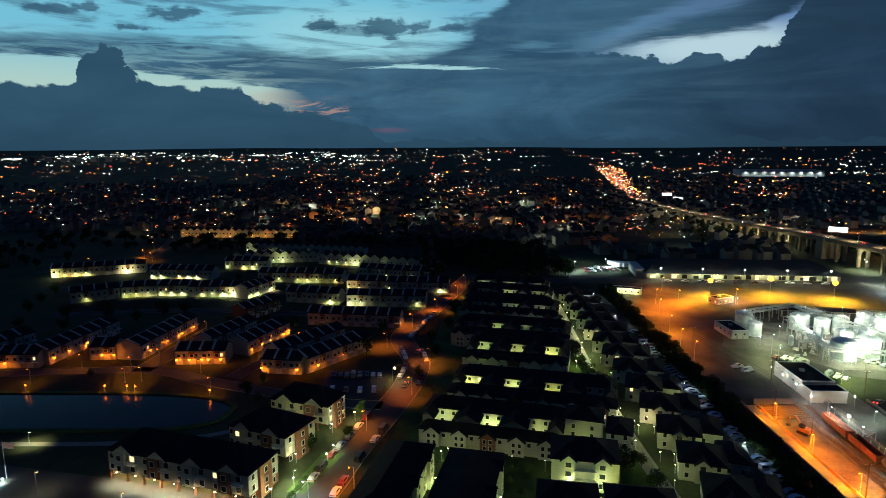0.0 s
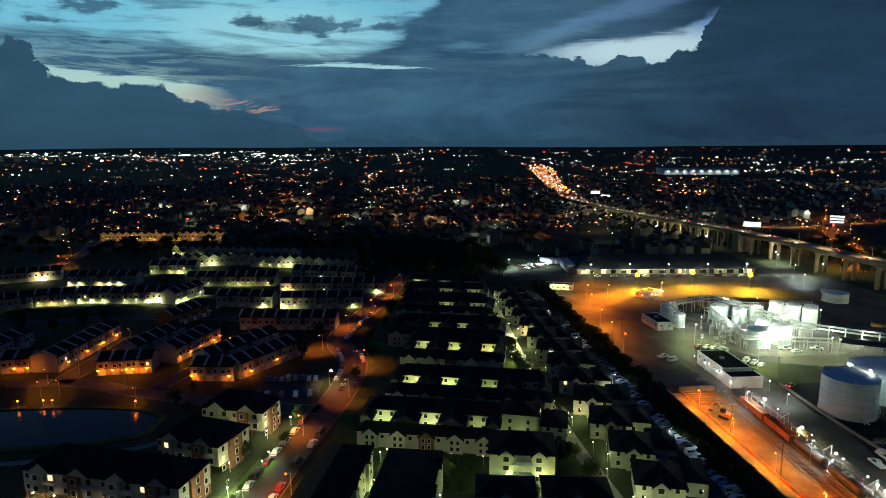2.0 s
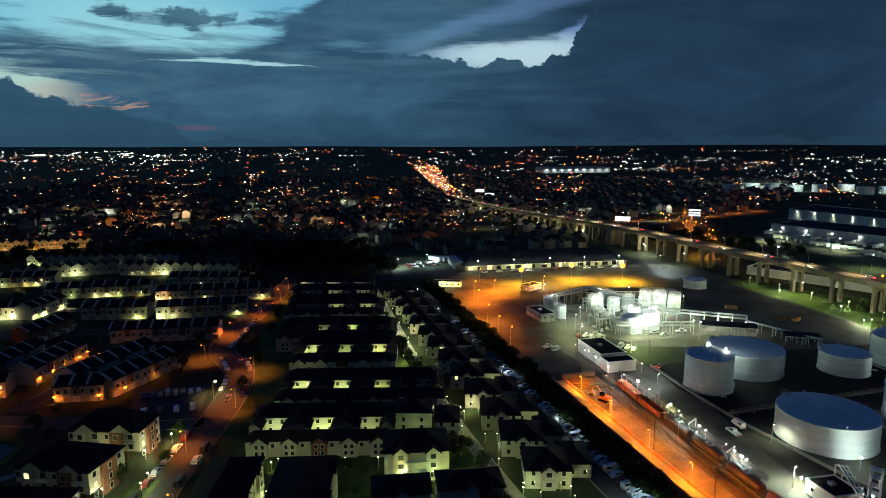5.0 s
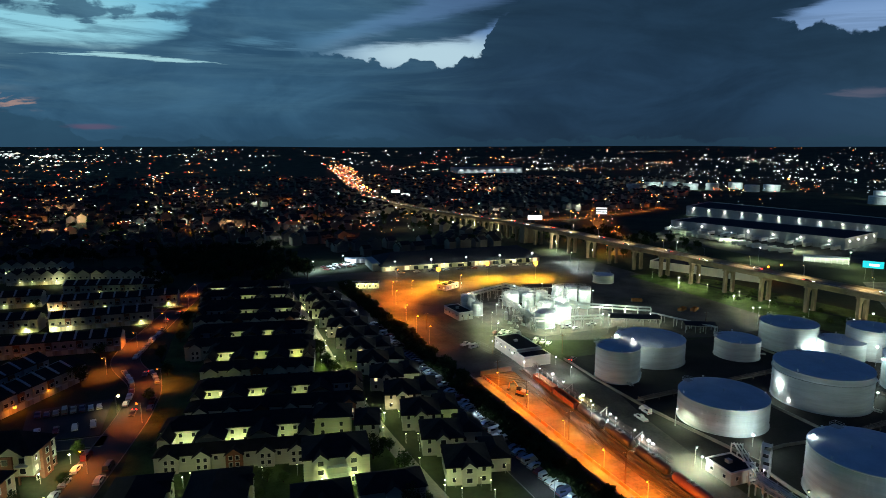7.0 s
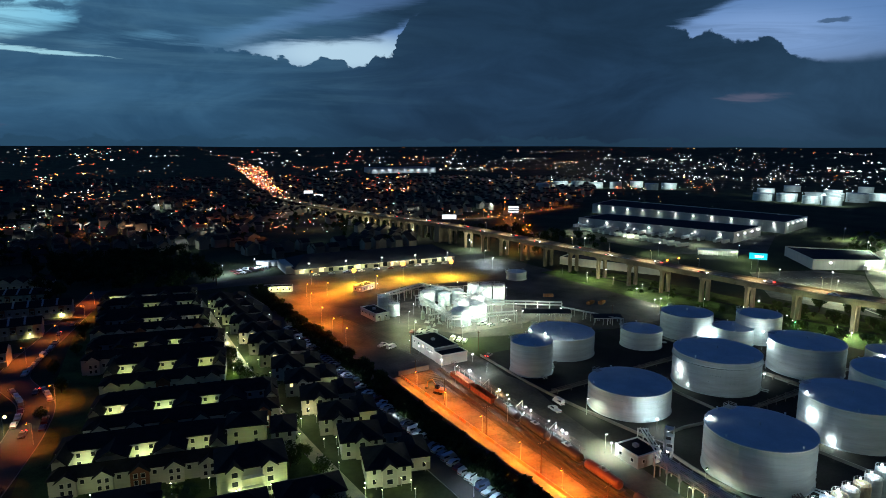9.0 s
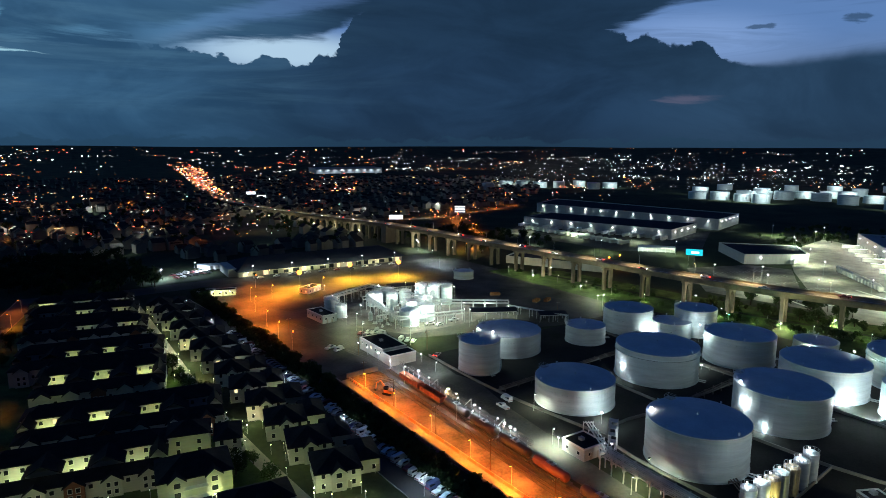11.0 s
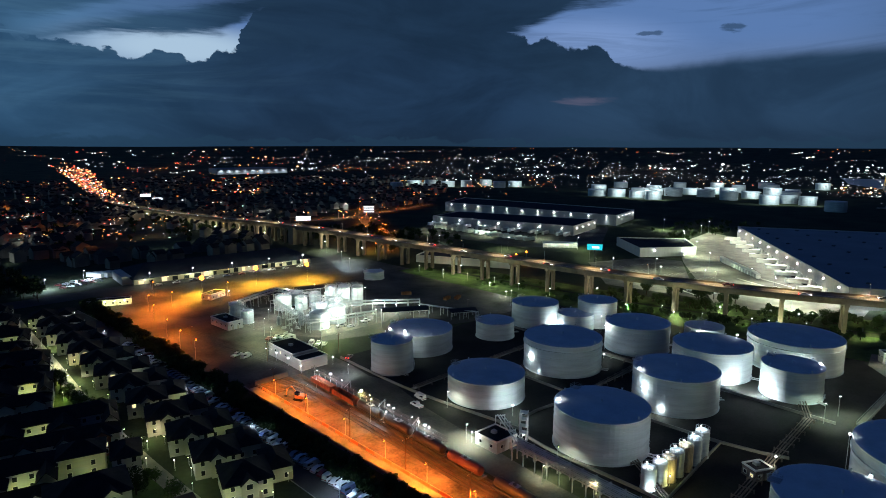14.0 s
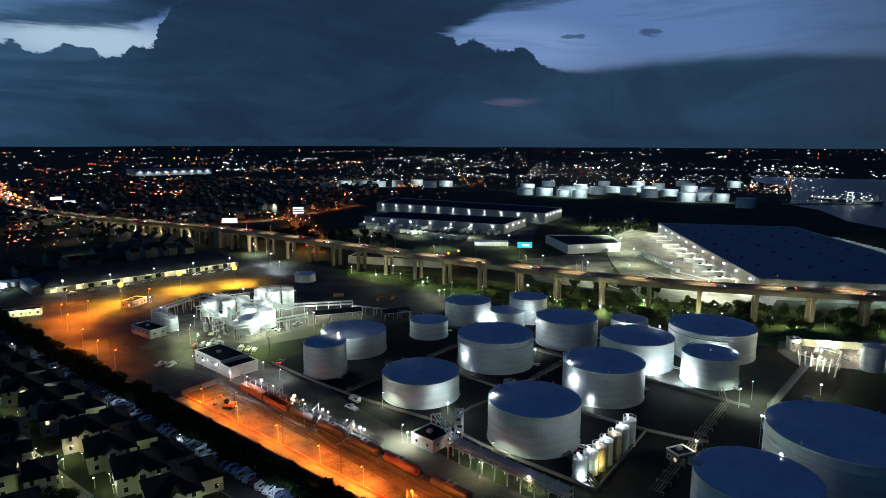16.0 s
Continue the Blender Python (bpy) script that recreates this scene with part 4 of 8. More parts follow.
def window_mesh(w, h, lit=False):
    """A window in one piece: a white frame standing proud of the wall, its pane set back in it."""
    if (w, h, lit) not in WIN:
        s, o = Solid(), 0.11
        rings = []
        for x, z0, z1, y in ((w / 2 + o, -o, h + o, 0.02), (w / 2 + o, -o, h + o, -0.1), (w / 2, 0, h, -0.1), (w / 2, 0, h, -0.03)):
            rings.append([(-x, y, z0), (x, y, z0), (x, y, z1), (-x, y, z1)])
        s.v = [p for r in rings for p in r]
        for k in range(3):
            for i in range(4):
                j = (i + 1) % 4
                s.f.append((4 * k + i, 4 * k + j, 4 * k + 4 + j, 4 * k + 4 + i))
        s.f.append((12, 13, 14, 15))
        me = s.mesh("window", M_TRIM)
        me.materials.append(G_WINDOW if lit else M_WINDOW)
        me.polygons[len(s.f) - 1].material_index = 1
        WIN[(w, h, lit)] = me
    return WIN[(w, h, lit)]


wrng = random.Random(12)


def window(parent, x, y, z, w=1.1, h=1.4, turn=0.0, lit=0.035):
    """A window in a wall that faces -y, turned about z; now and then lit from within."""
    o = part("window", window_mesh(w, h, wrng.random() < lit), None, parent)
    o.matrix_basis = pose(x, y, z, 0, 0, turn)
    return o


def town_unit(h, w, d, wall_mat, style, variant):
    """One house of a terrace: front at y = 0 facing -y, x from 0 to w."""
    th = thing("townhouse", pose(0, 0, -500), "", "")
    part("wall", Solid().box(0, w, 0, d, 0, h), wall_mat, th)
    if style == "gable":
        part("roof", Solid().gable(0, w, 0, d, h, 2.6, 0.35, "y"), M_ROOF, th)
        part("gable_wall", Solid().wedge(0.02, w - 0.02, 0.02, d - 0.02, h, 2.45, "y"), M_SIDING, th)
    else:
        part("roof", Solid().gable(0, w, 0, d, h, 2.4, 0.35, "x"), M_ROOF, th)
        part("gable_wall", Solid().wedge(0.02, w - 0.02, 0.02, d - 0.02, h, 2.25, "x"), wall_mat, th)
        part("party_wall", Solid().gable(-0.4, 0.4, 0.1, d - 0.1, h + 0.25, 2.4, 0.02, "x", 0.3), M_ROOF_PALE, th)
    part("garage_door", Solid().box(0.6, 3.2, -0.05, 0.05, 0.0, 2.2), M_TRIM, th)
    part("door", Solid().box(w - 1.9, w - 1.0, -0.05, 0.05, 0.15, 2.2), M_DOOR, th)
    part("porch_roof", Solid().box(w - 2.6, w - 0.3, -1.2, 0.0, 2.5, 2.7), M_TRIM, th)
    if style != "gable":
        part("bay", Solid().box(0.7, 3.1, -0.6, 0, 2.9, h - 0.4), M_BRICK if variant % 2 else wall_mat, th)
    window(th, 1.9, 0.0 if style == "gable" else -0.6, 3.4, 1.5, 1.3, 0.0, 0.0)
    window(th, w - 1.5, 0.0, 3.4, 1.0, 1.3, 0.0, 0.0)
    return th


UNITS = {}
FRONTS = []


def terrace(x, y, heading, n, w=6.0, d=11.0, h=6.4, style="ridge", wall="grey", step=0.0, label="", group="terraces"):
    """n houses in a line from (x, y) along heading (degrees from +x); fronts face to the right of that line."""
    wm = {"grey": M_GREY_SIDING, "cream": M_CREAM, "white": M_SIDING, "brick": M_BRICK}[wall]
    u = Vector((math.cos(radians(heading)), math.sin(radians(heading)), 0))
    v = Vector((-u.y, u.x, 0))
    for i in range(n):
        key = (w, d, h, style, wall, i % 2)
        if key not in UNITS:
            UNITS[key] = town_unit(h, w, d, wm, style, i)
        p = Vector((x, y, 0)) + u * w * i + v * (step * (i % 2))
        t = copy_thing(UNITS[key], pose(p.x, p.y, 0.02, 0, 0, heading))
        for o in t.children:
            if o.data and o.data == WIN[(1.0, 1.3, False)] and wrng.random() < 0.06:
                o.data = window_mesh(1.0, 1.3, True)
        FRONTS.append((t.matrix_basis.copy(), wall, y))
        tagged(t, label or f"{wall} sided terraced house with a dark shingle roof", "house", group)


def apartment(x, y, heading, L, d, gables, label, warm=True, colour="grey"):
    """A three-storey block with carports below; the front faces -y before turning."""
    th = thing("apartment_block", pose(x, y, 0.02, 0, 0, heading), label, "apartment building", "apartment blocks by the street")
    wm = M_GREY_SIDING if colour == "grey" else M_CREAM
    part("ground_floor", Solid().box(0, L, 4.5, d, 0, 2.7), M_BRICK, th)
    part("wall", Solid().box(0, L, 0, d, 2.7, 8.8), wm, th)
    part("roof", Solid().hip(0, L, 0, d, 8.8, 4.4, 0.5), M_ROOF, th)
    for i in range(int(L / 5.6) + 1):
        part("carport_post", Solid().box(i * 5.6, i * 5.6 + 0.45, 0.1, 0.55, 0, 2.7), M_BRICK, th)
    for k in range(gables):
        gx = L * (k + 0.5) / gables
        part("bay", Solid().box(gx - 3.2, gx + 0.4, -0.7, 0.2, 2.7, 8.6), M_BRICK if k % 2 else wm, th)
        part("gable_roof", Solid().gable(gx - 3.3, gx + 3.5, -0.8, 5.5, 8.7, 2.6, 0.25, "y", 0.15), M_ROOF, th)
        part("gable_wall", Solid().wedge(gx - 3.1, gx + 3.3, -0.72, 5.2, 8.7, 2.35, "y"), M_SIDING, th)
        balcony = part("balcony", Solid().box(gx + 1.0, gx + 4.2, -1.2, 0, 5.6, 5.75).box(gx + 1.0, gx + 4.2, -1.2, -1.14, 6.55, 6.65), M_TRIM, th)
        bl = Solid()
        for j in range(12):
            bl.box(gx + 1.05 + j * 0.28, gx + 1.09 + j * 0.28, -1.19, -1.15, 5.75, 6.55)
        part("balusters", bl, M_TRIM, balcony)
        for z in (3.3, 6.3):
            window(th, gx - 1.4, -0.7, z, 1.4, 1.5)
            window(th, gx + 2.6, 0.0, z, 1.5, 1.6)
            window(th, gx - 4.4, 0.0, z, 1.1, 1.4)
    part("end_bay", Solid().box(L - 0.2, L + 0.8, d * 0.3, d * 0.7, 0, 8.7), M_BRICK, th)
    for z in (0.8, 3.5, 6.4):
        for yy in (d * 0.15, d * 0.5, d * 0.85):
            window(th, L + (0.8 if yy == d * 0.5 else 0.0), yy, z, 1.2, 1.5, 90)
            window(th, 0.0, yy, z, 1.2, 1.5, -90)
    return th


apartment(-92.3, 157, -18, 45, 13, 4, "grey-sided apartment block with lit carports below")
apartment(-64, 171.5, -24, 20.5, 14, 2, "cream apartment block with gabled front and brick bays", colour="cream")
apartment(-57, 191, -19, 21, 11.5, 2, "cream apartment block beside the street corner", colour="cream")

# the white courtyard houses: front range, back range, wings between
def courtyard_row(x0, x1, f20, w20, label, eave=7.2, slope=-0.268, gaps=None):
    """Front range along y = f20 at x = 20, the back range's wall along w20; rows lean by slope."""
    th_angle = math.degrees(math.atan(slope))
    c = math.cos(math.atan(slope))
    L = (x1 - x0) / c
    y0 = f20 + (x0 - 20) * slope
    depth = (w20 - f20) * c
    th = thing("courtyard_house", pose(x0, y0, 0.02, 0, 0, th_angle), label, "house", "white courtyard houses")
    front, fe = min(8.0, depth - 3.5), eave - (2.2 if f20 < 170 else 0.9)
    part("front_wall", Solid().box(0, L, 0, front, 0, fe), M_SIDING, th)
    part("front_roof", Solid().hip(0, L, 0, front, fe, 2.3, 0.4), M_ROOF, th)
    part("back_wall", Solid().box(0, L, depth, depth + 9, 0, eave + 1.4), M_SIDING, th)
    part("back_roof", Solid().hip(0, L, depth, depth + 9, eave + 1.4, 2.6, 0.4), M_ROOF, th)
    n = max(2, round(L / 15.0))
    pitch = L / n
    for i in range(n + 1):
        cx = i * pitch
        a, b = max(0, cx - 4.0), min(L, cx + 4.0)
        part("wing", Solid().box(a, b, front - 0.5, depth + 0.5, 0, eave + 0.5), M_SIDING, th)
        part("wing_roof", Solid().gable(a, b, front - 2.5, depth + 3.5, eave + 0.5, 2.2, 0.4, "y"), M_ROOF, th)
    for i in range(n):
        cx = (i + 0.5) * pitch
        for dx in (-1.8, 1.8):
            for z in (3.9, 6.4):
                window(th, cx + dx, depth, z, 1.0, 1.3)
    k = max(2, round(L / 9.0))
    for i in range(k):
        gx = L * (i + 0.5) / k
        part("gable_wall", Solid().box(gx - 2.3, gx + 2.3, -1.0, 0.3, 0, fe - 0.6).wedge(gx - 2.3, gx + 2.3, -1.0, 3.4, fe - 0.6, 1.7, "y"), M_BRICK if i % 3 == 2 else M_SIDING, th)
        part("gable_roof", Solid().gable(gx - 2.4, gx + 2.4, -1.1, 3.6, fe - 0.55, 1.8, 0.3, "y", 0.15), M_ROOF, th)
        for z in (0.9, 2.9):
            window(th, gx - 0.9, -1.0, z, 0.9, 1.2)
            window(th, gx + 0.9, -1.0, z, 0.9, 1.2)
        window(th, gx + 3.6, 0.0, 2.9, 1.0, 1.2)
    for yy in (2.5, 6.0):
        for z in (0.9, 2.9):
            window(th, L, yy, z, 1.0, 1.4, 90)
    # courtyard lamps
    for i in range(n):
        if gaps and i not in gaps:
            continue
        u = Vector(((i + 0.5) * pitch, (front + depth) / 2 - 0.4, 5.2))
        p = th.matrix_basis @ u
        lamp(p.x, p.y, p.z - 1.5 * ((i * 7) % 3) / 2, (480 if depth < 13 else 900) * (0.45, 1.0, 1.5, 0.7)[(i * 5 + int(f20)) % 4], GREENISH, 0.3)
    return th


courtyard_row(-8, 33.7, 169.5, 178, "white courtyard house with lit inner yards")
courtyard_row(1, 55.5, 197, 209, "second white courtyard house with green-lit yards", gaps=(0, 1, 2))
courtyard_row(7.3, 47.5, 235, 250, "white courtyard house with tall lit back walls")
courtyard_row(3, 54, 267, 279.5, "white courtyard house in the middle rows", gaps=(1, 2))
courtyard_row(8, 56, 307, 319, "far white courtyard house with few lamps", gaps=(1, 2))
courtyard_row(12, 58, 338, 351, "far white courtyard house under dark roofs", gaps=(1, 2))
courtyard_row(14, 60, 362, 373, "white courtyard house at the edge of the dark wood", gaps=(0, 1, 2))


def hip_house(x, y, heading, L, d, h, label, name="house", wall=None, gables=1, balcony=False, group="white houses", seen=(90, -90)):
    """A free-standing white house; the front faces -y before turning."""
    th = thing(name, pose(x, y, 0.02, 0, 0, heading), label, "house", group)
    wm = wall or M_SIDING
    part("wall", Solid().box(0, L, 0, d, 0, h), wm, th)
    part("roof", Solid().hip(0, L, 0, d, h, min(L, d) * 0.28, 0.5), M_ROOF, th)
    for k in range(gables):
        gx = L * (k + 0.5) / gables
        part("gable_wall", Solid().box(gx - 1.9, gx + 1.9, -0.9, 0.2, 0, h - 0.3).wedge(gx - 1.9, gx + 1.9, -0.9, d * 0.4, h - 0.3, 1.6, "y"), wm, th)
        part("gable_roof", Solid().gable(gx - 2.0, gx + 2.0, -1.0, d * 0.45, h - 0.25, 1.7, 0.25, "y", 0.12), M_ROOF, th)
        for z in (1.0, 3.8, 6.3):
            if z + 1.5 < h:
                window(th, gx, -0.9, z, 1.5, 1.4)
    for z in (1.0, 3.8, 6.3):
        if z + 1.5 < h:
            for i in range(max(2, int(L / 4))):
                wx = L * (i + 0.5) / max(2, int(L / 4))
                if all(abs(wx - L * (k + 0.5) / max(1, gables)) > 2.4 for k in range(gables)):
                    window(th, wx, 0.0, z, 1.0, 1.4)
            for i in range(max(2, int(d / 4))):
                wy = d * (i + 0.5) / max(2, int(d / 4))
                for turn in seen:
                    window(th, L if turn > 0 else 0.0, wy, z, 1.0, 1.4, turn)
    part("door", Solid().box(L * 0.5 + 2.4, L * 0.5 + 3.4, -0.05, 0.05, 0.1, 2.2), M_DOOR, th)
    if balcony:
        for z in (2.9, 5.6):
            b = Solid().box(L * 0.33, L * 0.67, -1.6, 0, z, z + 0.15).box(L * 0.33, L * 0.67, -1.6, -1.54, z + 1.0, z + 1.08)
            for j in range(26):
                xx = L * 0.33 + (L * 0.34) * j / 25
                b.box(xx - 0.02, xx + 0.02, -1.59, -1.55, z + 0.15, z + 1.0)
            part("balcony", b, M_TRIM, th)
    return th


hip_house(28.5, 152.5, -11, 17.5, 13, 8.2, "white three-storey house with a balcony front", gables=2, balcony=True)
hip_house(36.0, 174.5, -18, 11, 9, 9.4, "tall white house with a lit back wall", gables=0, seen=(-90,))
hip_house(47.0, 167.5, -18, 7, 11, 8.0, "narrow dark-roofed house beside the alley", gables=0, seen=(-90,))
for x, y, hd, L, d, h in ((-11.5, 122, 77, 38, 13, 8.6), (7.0, 117, 77, 38, 14, 8.6)):
    hip_house(x, y, hd, L, d, h, "dark-roofed house with a lit side wall", gables=3)
hip_house(22, 134, -10, 14, 9, 7.5, "dark-roofed white house near the lawn", gables=1)
hip_house(38, 132, -10, 16, 9, 7.5, "dark-roofed white house near the alley", gables=1)
ALLEY = []
for i in range(13):
    y = 138 + i * 17.6
    x = 63.5 + 0.016 * (y - 138)
    ALLEY.append(hip_house(x, y, -18, 12, 12.5, 5.4, "white gabled house between alley and parked cars", gables=1, seen=(-90,), group="white houses along the alley"))
    ALLEY.append(hip_house(x + 12.8, y + 2, -18, 7, 12.5, 4.3, "low white house beside the parked cars", gables=0, seen=(-90,), group="white houses along the alley"))

# terraces to the left, running away from the water
terrace(-166, 247, 82, 7, 6.5, 11, 6.4, label="grey terraced house with a white party wall on its roof")
terrace(-130.2, 252.6, 82.6, 7, 6.7, 11, 6.4)
terrace(-152.5, 253, 3, 2, 5.4, 10, 6.0, label="grey terraced house with an orange-lit porch")
terrace(-85.6, 257.5, 71, 5, 6.5, 11, 6.4)
terrace(-113, 247, 2, 4, 5.2, 10, 6.0, label="grey terraced house with an orange-lit porch")
terrace(-103, 262, 71, 5, 6.5, 10, 6.4)
terrace(-54.9, 236, 53.5, 6, 6.2, 11, 6.4)
terrace(-74, 237, -8, 3, 5.6, 10, 6.0, label="grey terraced house with an orange-lit porch")
terrace(-69, 246, 55, 6, 6.5, 10, 6.4)
terrace(-200, 243, 70, 5, 6.5, 11, 6.4)
terrace(-190, 243, 2, 4, 5.4, 10, 6.0)
terrace(-219, 350, 31, 4, 6.5, 10, 6.6, wall="cream", label="cream terraced house with lit garage front")
terrace(-196, 364, 14, 3, 6.5, 10, 6.6, wall="cream", label="cream terraced house with lit garage front")
terrace(-176, 369, 0, 3, 6.5, 10, 6.6, wall="cream", label="cream terraced house with lit garage front")
terrace(-156, 366, -1, 5, 6.5, 10, 6.6, wall="cream")
terrace(-118, 360, 68, 4, 6.5, 10, 6.4, wall="cream", label="cream terraced house beside the lit passage")
terrace(-93, 352.5, -12, 5, 6.5, 10, 6.6, wall="cream", label="cream terraced house with lit garage front")
terrace(-56, 343, -5, 7, 6.5, 10, 6.6, wall="cream", label="cream terraced house with lit garage front")
terrace(-104, 312, 62, 4, 6.5, 10, 6.4, wall="brick", label="brick terraced house under a dark roof")
terrace(-70, 305, -8, 8, 6.0, 10, 6.4)
terrace(-276, 423, 18, 9, 6.7, 10, 6.6, wall="cream")
terrace(-205, 420, -6, 7, 6.5, 10, 6.6)
terrace(-164, 452, -5, 5, 6.5, 10, 6.6, wall="cream")
terrace(-126, 408, -6, 9, 6.5, 10, 6.6, wall="cream")
terrace(-60, 424, -18, 8, 6.5, 10, 6.6, wall="cream")
terrace(-62, 382, -8, 10, 6.5, 10, 6.6)
terrace(-165, 474, 6, 9, 7.2, 10, 6.8, "gable", "grey", label="grey terraced house with a white gable")
terrace(-98, 472, -15, 7, 7.2, 10, 6.8, "gable", "grey", label="grey terraced house with a white gable")
terrace(-48, 456, -18, 6, 7.2, 10, 6.8, "gable", "grey")
terrace(-172, 527, -12, 15, 7.2, 10, 6.8, "gable", "grey", label="grey terraced house with a white gable")
terrace(-268, 620, -4, 17, 7.2, 10, 6.8, "gable", "white", label="white gabled terraced house in orange lamplight")
for key in list(UNITS):
    ob = UNITS.pop(key)
    for o in (*ob.children_recursive, ob):
        bpy.data.objects.remove(o)

# ---- far town ----
rng = random.Random(7)
walls, roofs = Solid(), Solid()


def far_house(x, y, w, d, h, turn):
    c, s = math.cos(turn), math.sin(turn)
    z = land(x, y)

    def at(px, py, pz):
        return (x + px * c - py * s, y + px * s + py * c, z + pz)

    b = [at(-w / 2, -d / 2, -1), at(w / 2, -d / 2, -1), at(w / 2, d / 2, -1), at(-w / 2, d / 2, -1), at(-w / 2, -d / 2, h), at(w / 2, -d / 2, h), at(w / 2, d / 2, h), at(-w / 2, d / 2, h),
         at(-w / 2, 0, h + d * 0.3), at(w / 2, 0, h + d * 0.3)]
    walls.add(b, [(0, 1, 5, 4), (1, 2, 6, 9, 5), (2, 3, 7, 6), (3, 0, 4, 8, 7)])
    o = 0.4
    r = [at(-w / 2 - o, -d / 2 - o, h - 0.2), at(w / 2 + o, -d / 2 - o, h - 0.2), at(w / 2 + o, 0, h + d * 0.3 + 0.1), at(-w / 2 - o, 0, h + d * 0.3 + 0.1), at(-w / 2 - o, d / 2 + o, h - 0.2), at(w / 2 + o, d / 2 + o, h - 0.2)]
    roofs.add(r, [(0, 1, 2, 3), (3, 2, 5, 4)])


def keep_out(x, y):
    if 700 < x < 1015 and y < 640 or 760 < x < 840 and y < 900:
        return True
    if x > 120 and y < 480 and x < 290:
        return True
    if -300 < x < 125 and y < 560 or x < -140 and y < 660:
        return True
    if abs(x - 306) < 16 and y < 1100:
        return True
    if 320 < x < 800 and y < 620 or abs(y - 645) < 32 and 380 < x < 700 or abs(x - 505 - (y - 640) * 0.8) < 16 and 600 < y < 820:
        return True
    return False


def lively(x, y, size=260.0, seed=0.0):
    """Where the town is busy (1) and where woods and fields are dark (0)."""
    return noise.noise(Vector((x / size, y / (size * 2.2), seed))) * 0.5 + 0.5


town = []
for k in range(3600):
    az = radians(rng.uniform(-42, 46))
    r = 470 + 1300 * rng.random() ** 1.2
    x, y = r * math.sin(az), r * math.cos(az)
    gx, gy = round(x / 15) * 15, round(y / 27) * 27
    x, y = gx + rng.uniform(-2, 2), gy + rng.uniform(-3, 3)
    if keep_out(x, y) or (y > 1150 and 300 < x < 700 and abs(x - 330 - (y - 1100) * 0.2) < 30) or lively(x, y, 160, 3.0) < 0.34:
        continue
    town.append((x, y))
town = sorted(set((round(a), round(b)) for a, b in town))
town.sort(key=lambda p: math.hypot(*p))
for k, (x, y) in enumerate(town):
    far_house(x, y, rng.uniform(6, 11), rng.uniform(8, 11), rng.uniform(5, 8), rng.choice((0, math.pi / 2)) + 0.1)
    if k < 100:                          # the nearest houses stand as things of their own
        th = thing("town_house", pose(0, 0, 0), "small gabled town house with a dark roof", "house", "town houses")
        part("wall", walls, M_FAR_WALL, th)
        part("roof", roofs, M_FAR_ROOF, th)
        walls, roofs = Solid(), Solid()
single("distant_houses", walls, M_FAR_WALL, "hundreds of small dark houses of the distant town", "houses", kind="stuff")
single("distant_roofs", roofs, M_FAR_ROOF, "pitched roofs of the distant town houses", "roofs", kind="stuff")

# lamps of the far town
CITY = glow_many("town_lamps", [(0.0, (1, 0.26, 0.04)), (0.32, (1, 0.50, 0.16)), (0.46, (0.92, 1, 0.9)), (0.70, (1, 0.08, 0.04)), (0.93, (0.6, 1, 0.75))], 0.15, 14)
COLD = glow_many("distant_lamps", [(0.0, (0.93, 1, 0.9)), (0.55, (1, 0.75, 0.45)), (0.72, (1, 0.2, 0.1)), (0.86, (0.6, 1, 0.85))], 0.18, 13)
ORANGE_CITY = glow_many("road_lamps", [(0.0, (1, 0.36, 0.06)), (0.35, (1, 0.60, 0.28)), (0.55, (1, 0.10, 0.04)), (0.86, (1, 0.95, 0.8))], 0.8, 12)
WHITE_CITY = glow_many("yard_lamps", [(0.0, (0.93, 1, 0.9)), (0.75, (1, 0.9, 0.65)), (0.92, (0.6, 1, 0.8))], 0.5, 12)


def reach(s):
    """How far off the land lies at a depression given as a slope."""
    lo, hi = 60.0, 4850.0
    for _ in range(40):
        m = (lo + hi) / 2
        lo, hi = (m, hi) if (EYE - rise(m)) / m > s else (lo, m)
    return lo


def scatter(name, mat, label, count, az0, az1, s0, s1, power, busy, sizes, seed, bias=1.0):
    """Lamps between two bearings and two depressions below the horizon, thick where the town is busy."""
    g = random.Random(seed)
    p, q = [], []
    tries = 0
    while len(p) < count and tries < count * 30:
        tries += 1
        az, s = radians(g.uniform(az0, az1)), s0 + (s1 - s0) * g.random() ** power
        r = reach(s)
        x, y = r * math.sin(az), r * math.cos(az)
        if x < 300 and keep_out(x, y) or x >= 300 and y < 600 and keep_out(x, y) or lively(az * 520, s * 21000, 95, seed * 1.7) < busy + g.uniform(-0.07, 0.07):
            continue
        if 1250 < x < 3300 and y < 60 + (x - 1250) * 0.13 and r < 3200:
            continue
        z = land(x, y) + g.uniform(6, 12)
        p.append((x, y, z))
        q.append(math.hypot(x, y) * g.choice(sizes) * g.choice((0.75, 0.85, 1.0, 1.3)) * max(0.6, 1.0 - s * 2.6))
    return single(name, octa(p, q, 1.7, 0.7), mat, label, "lights", kind="stuff")


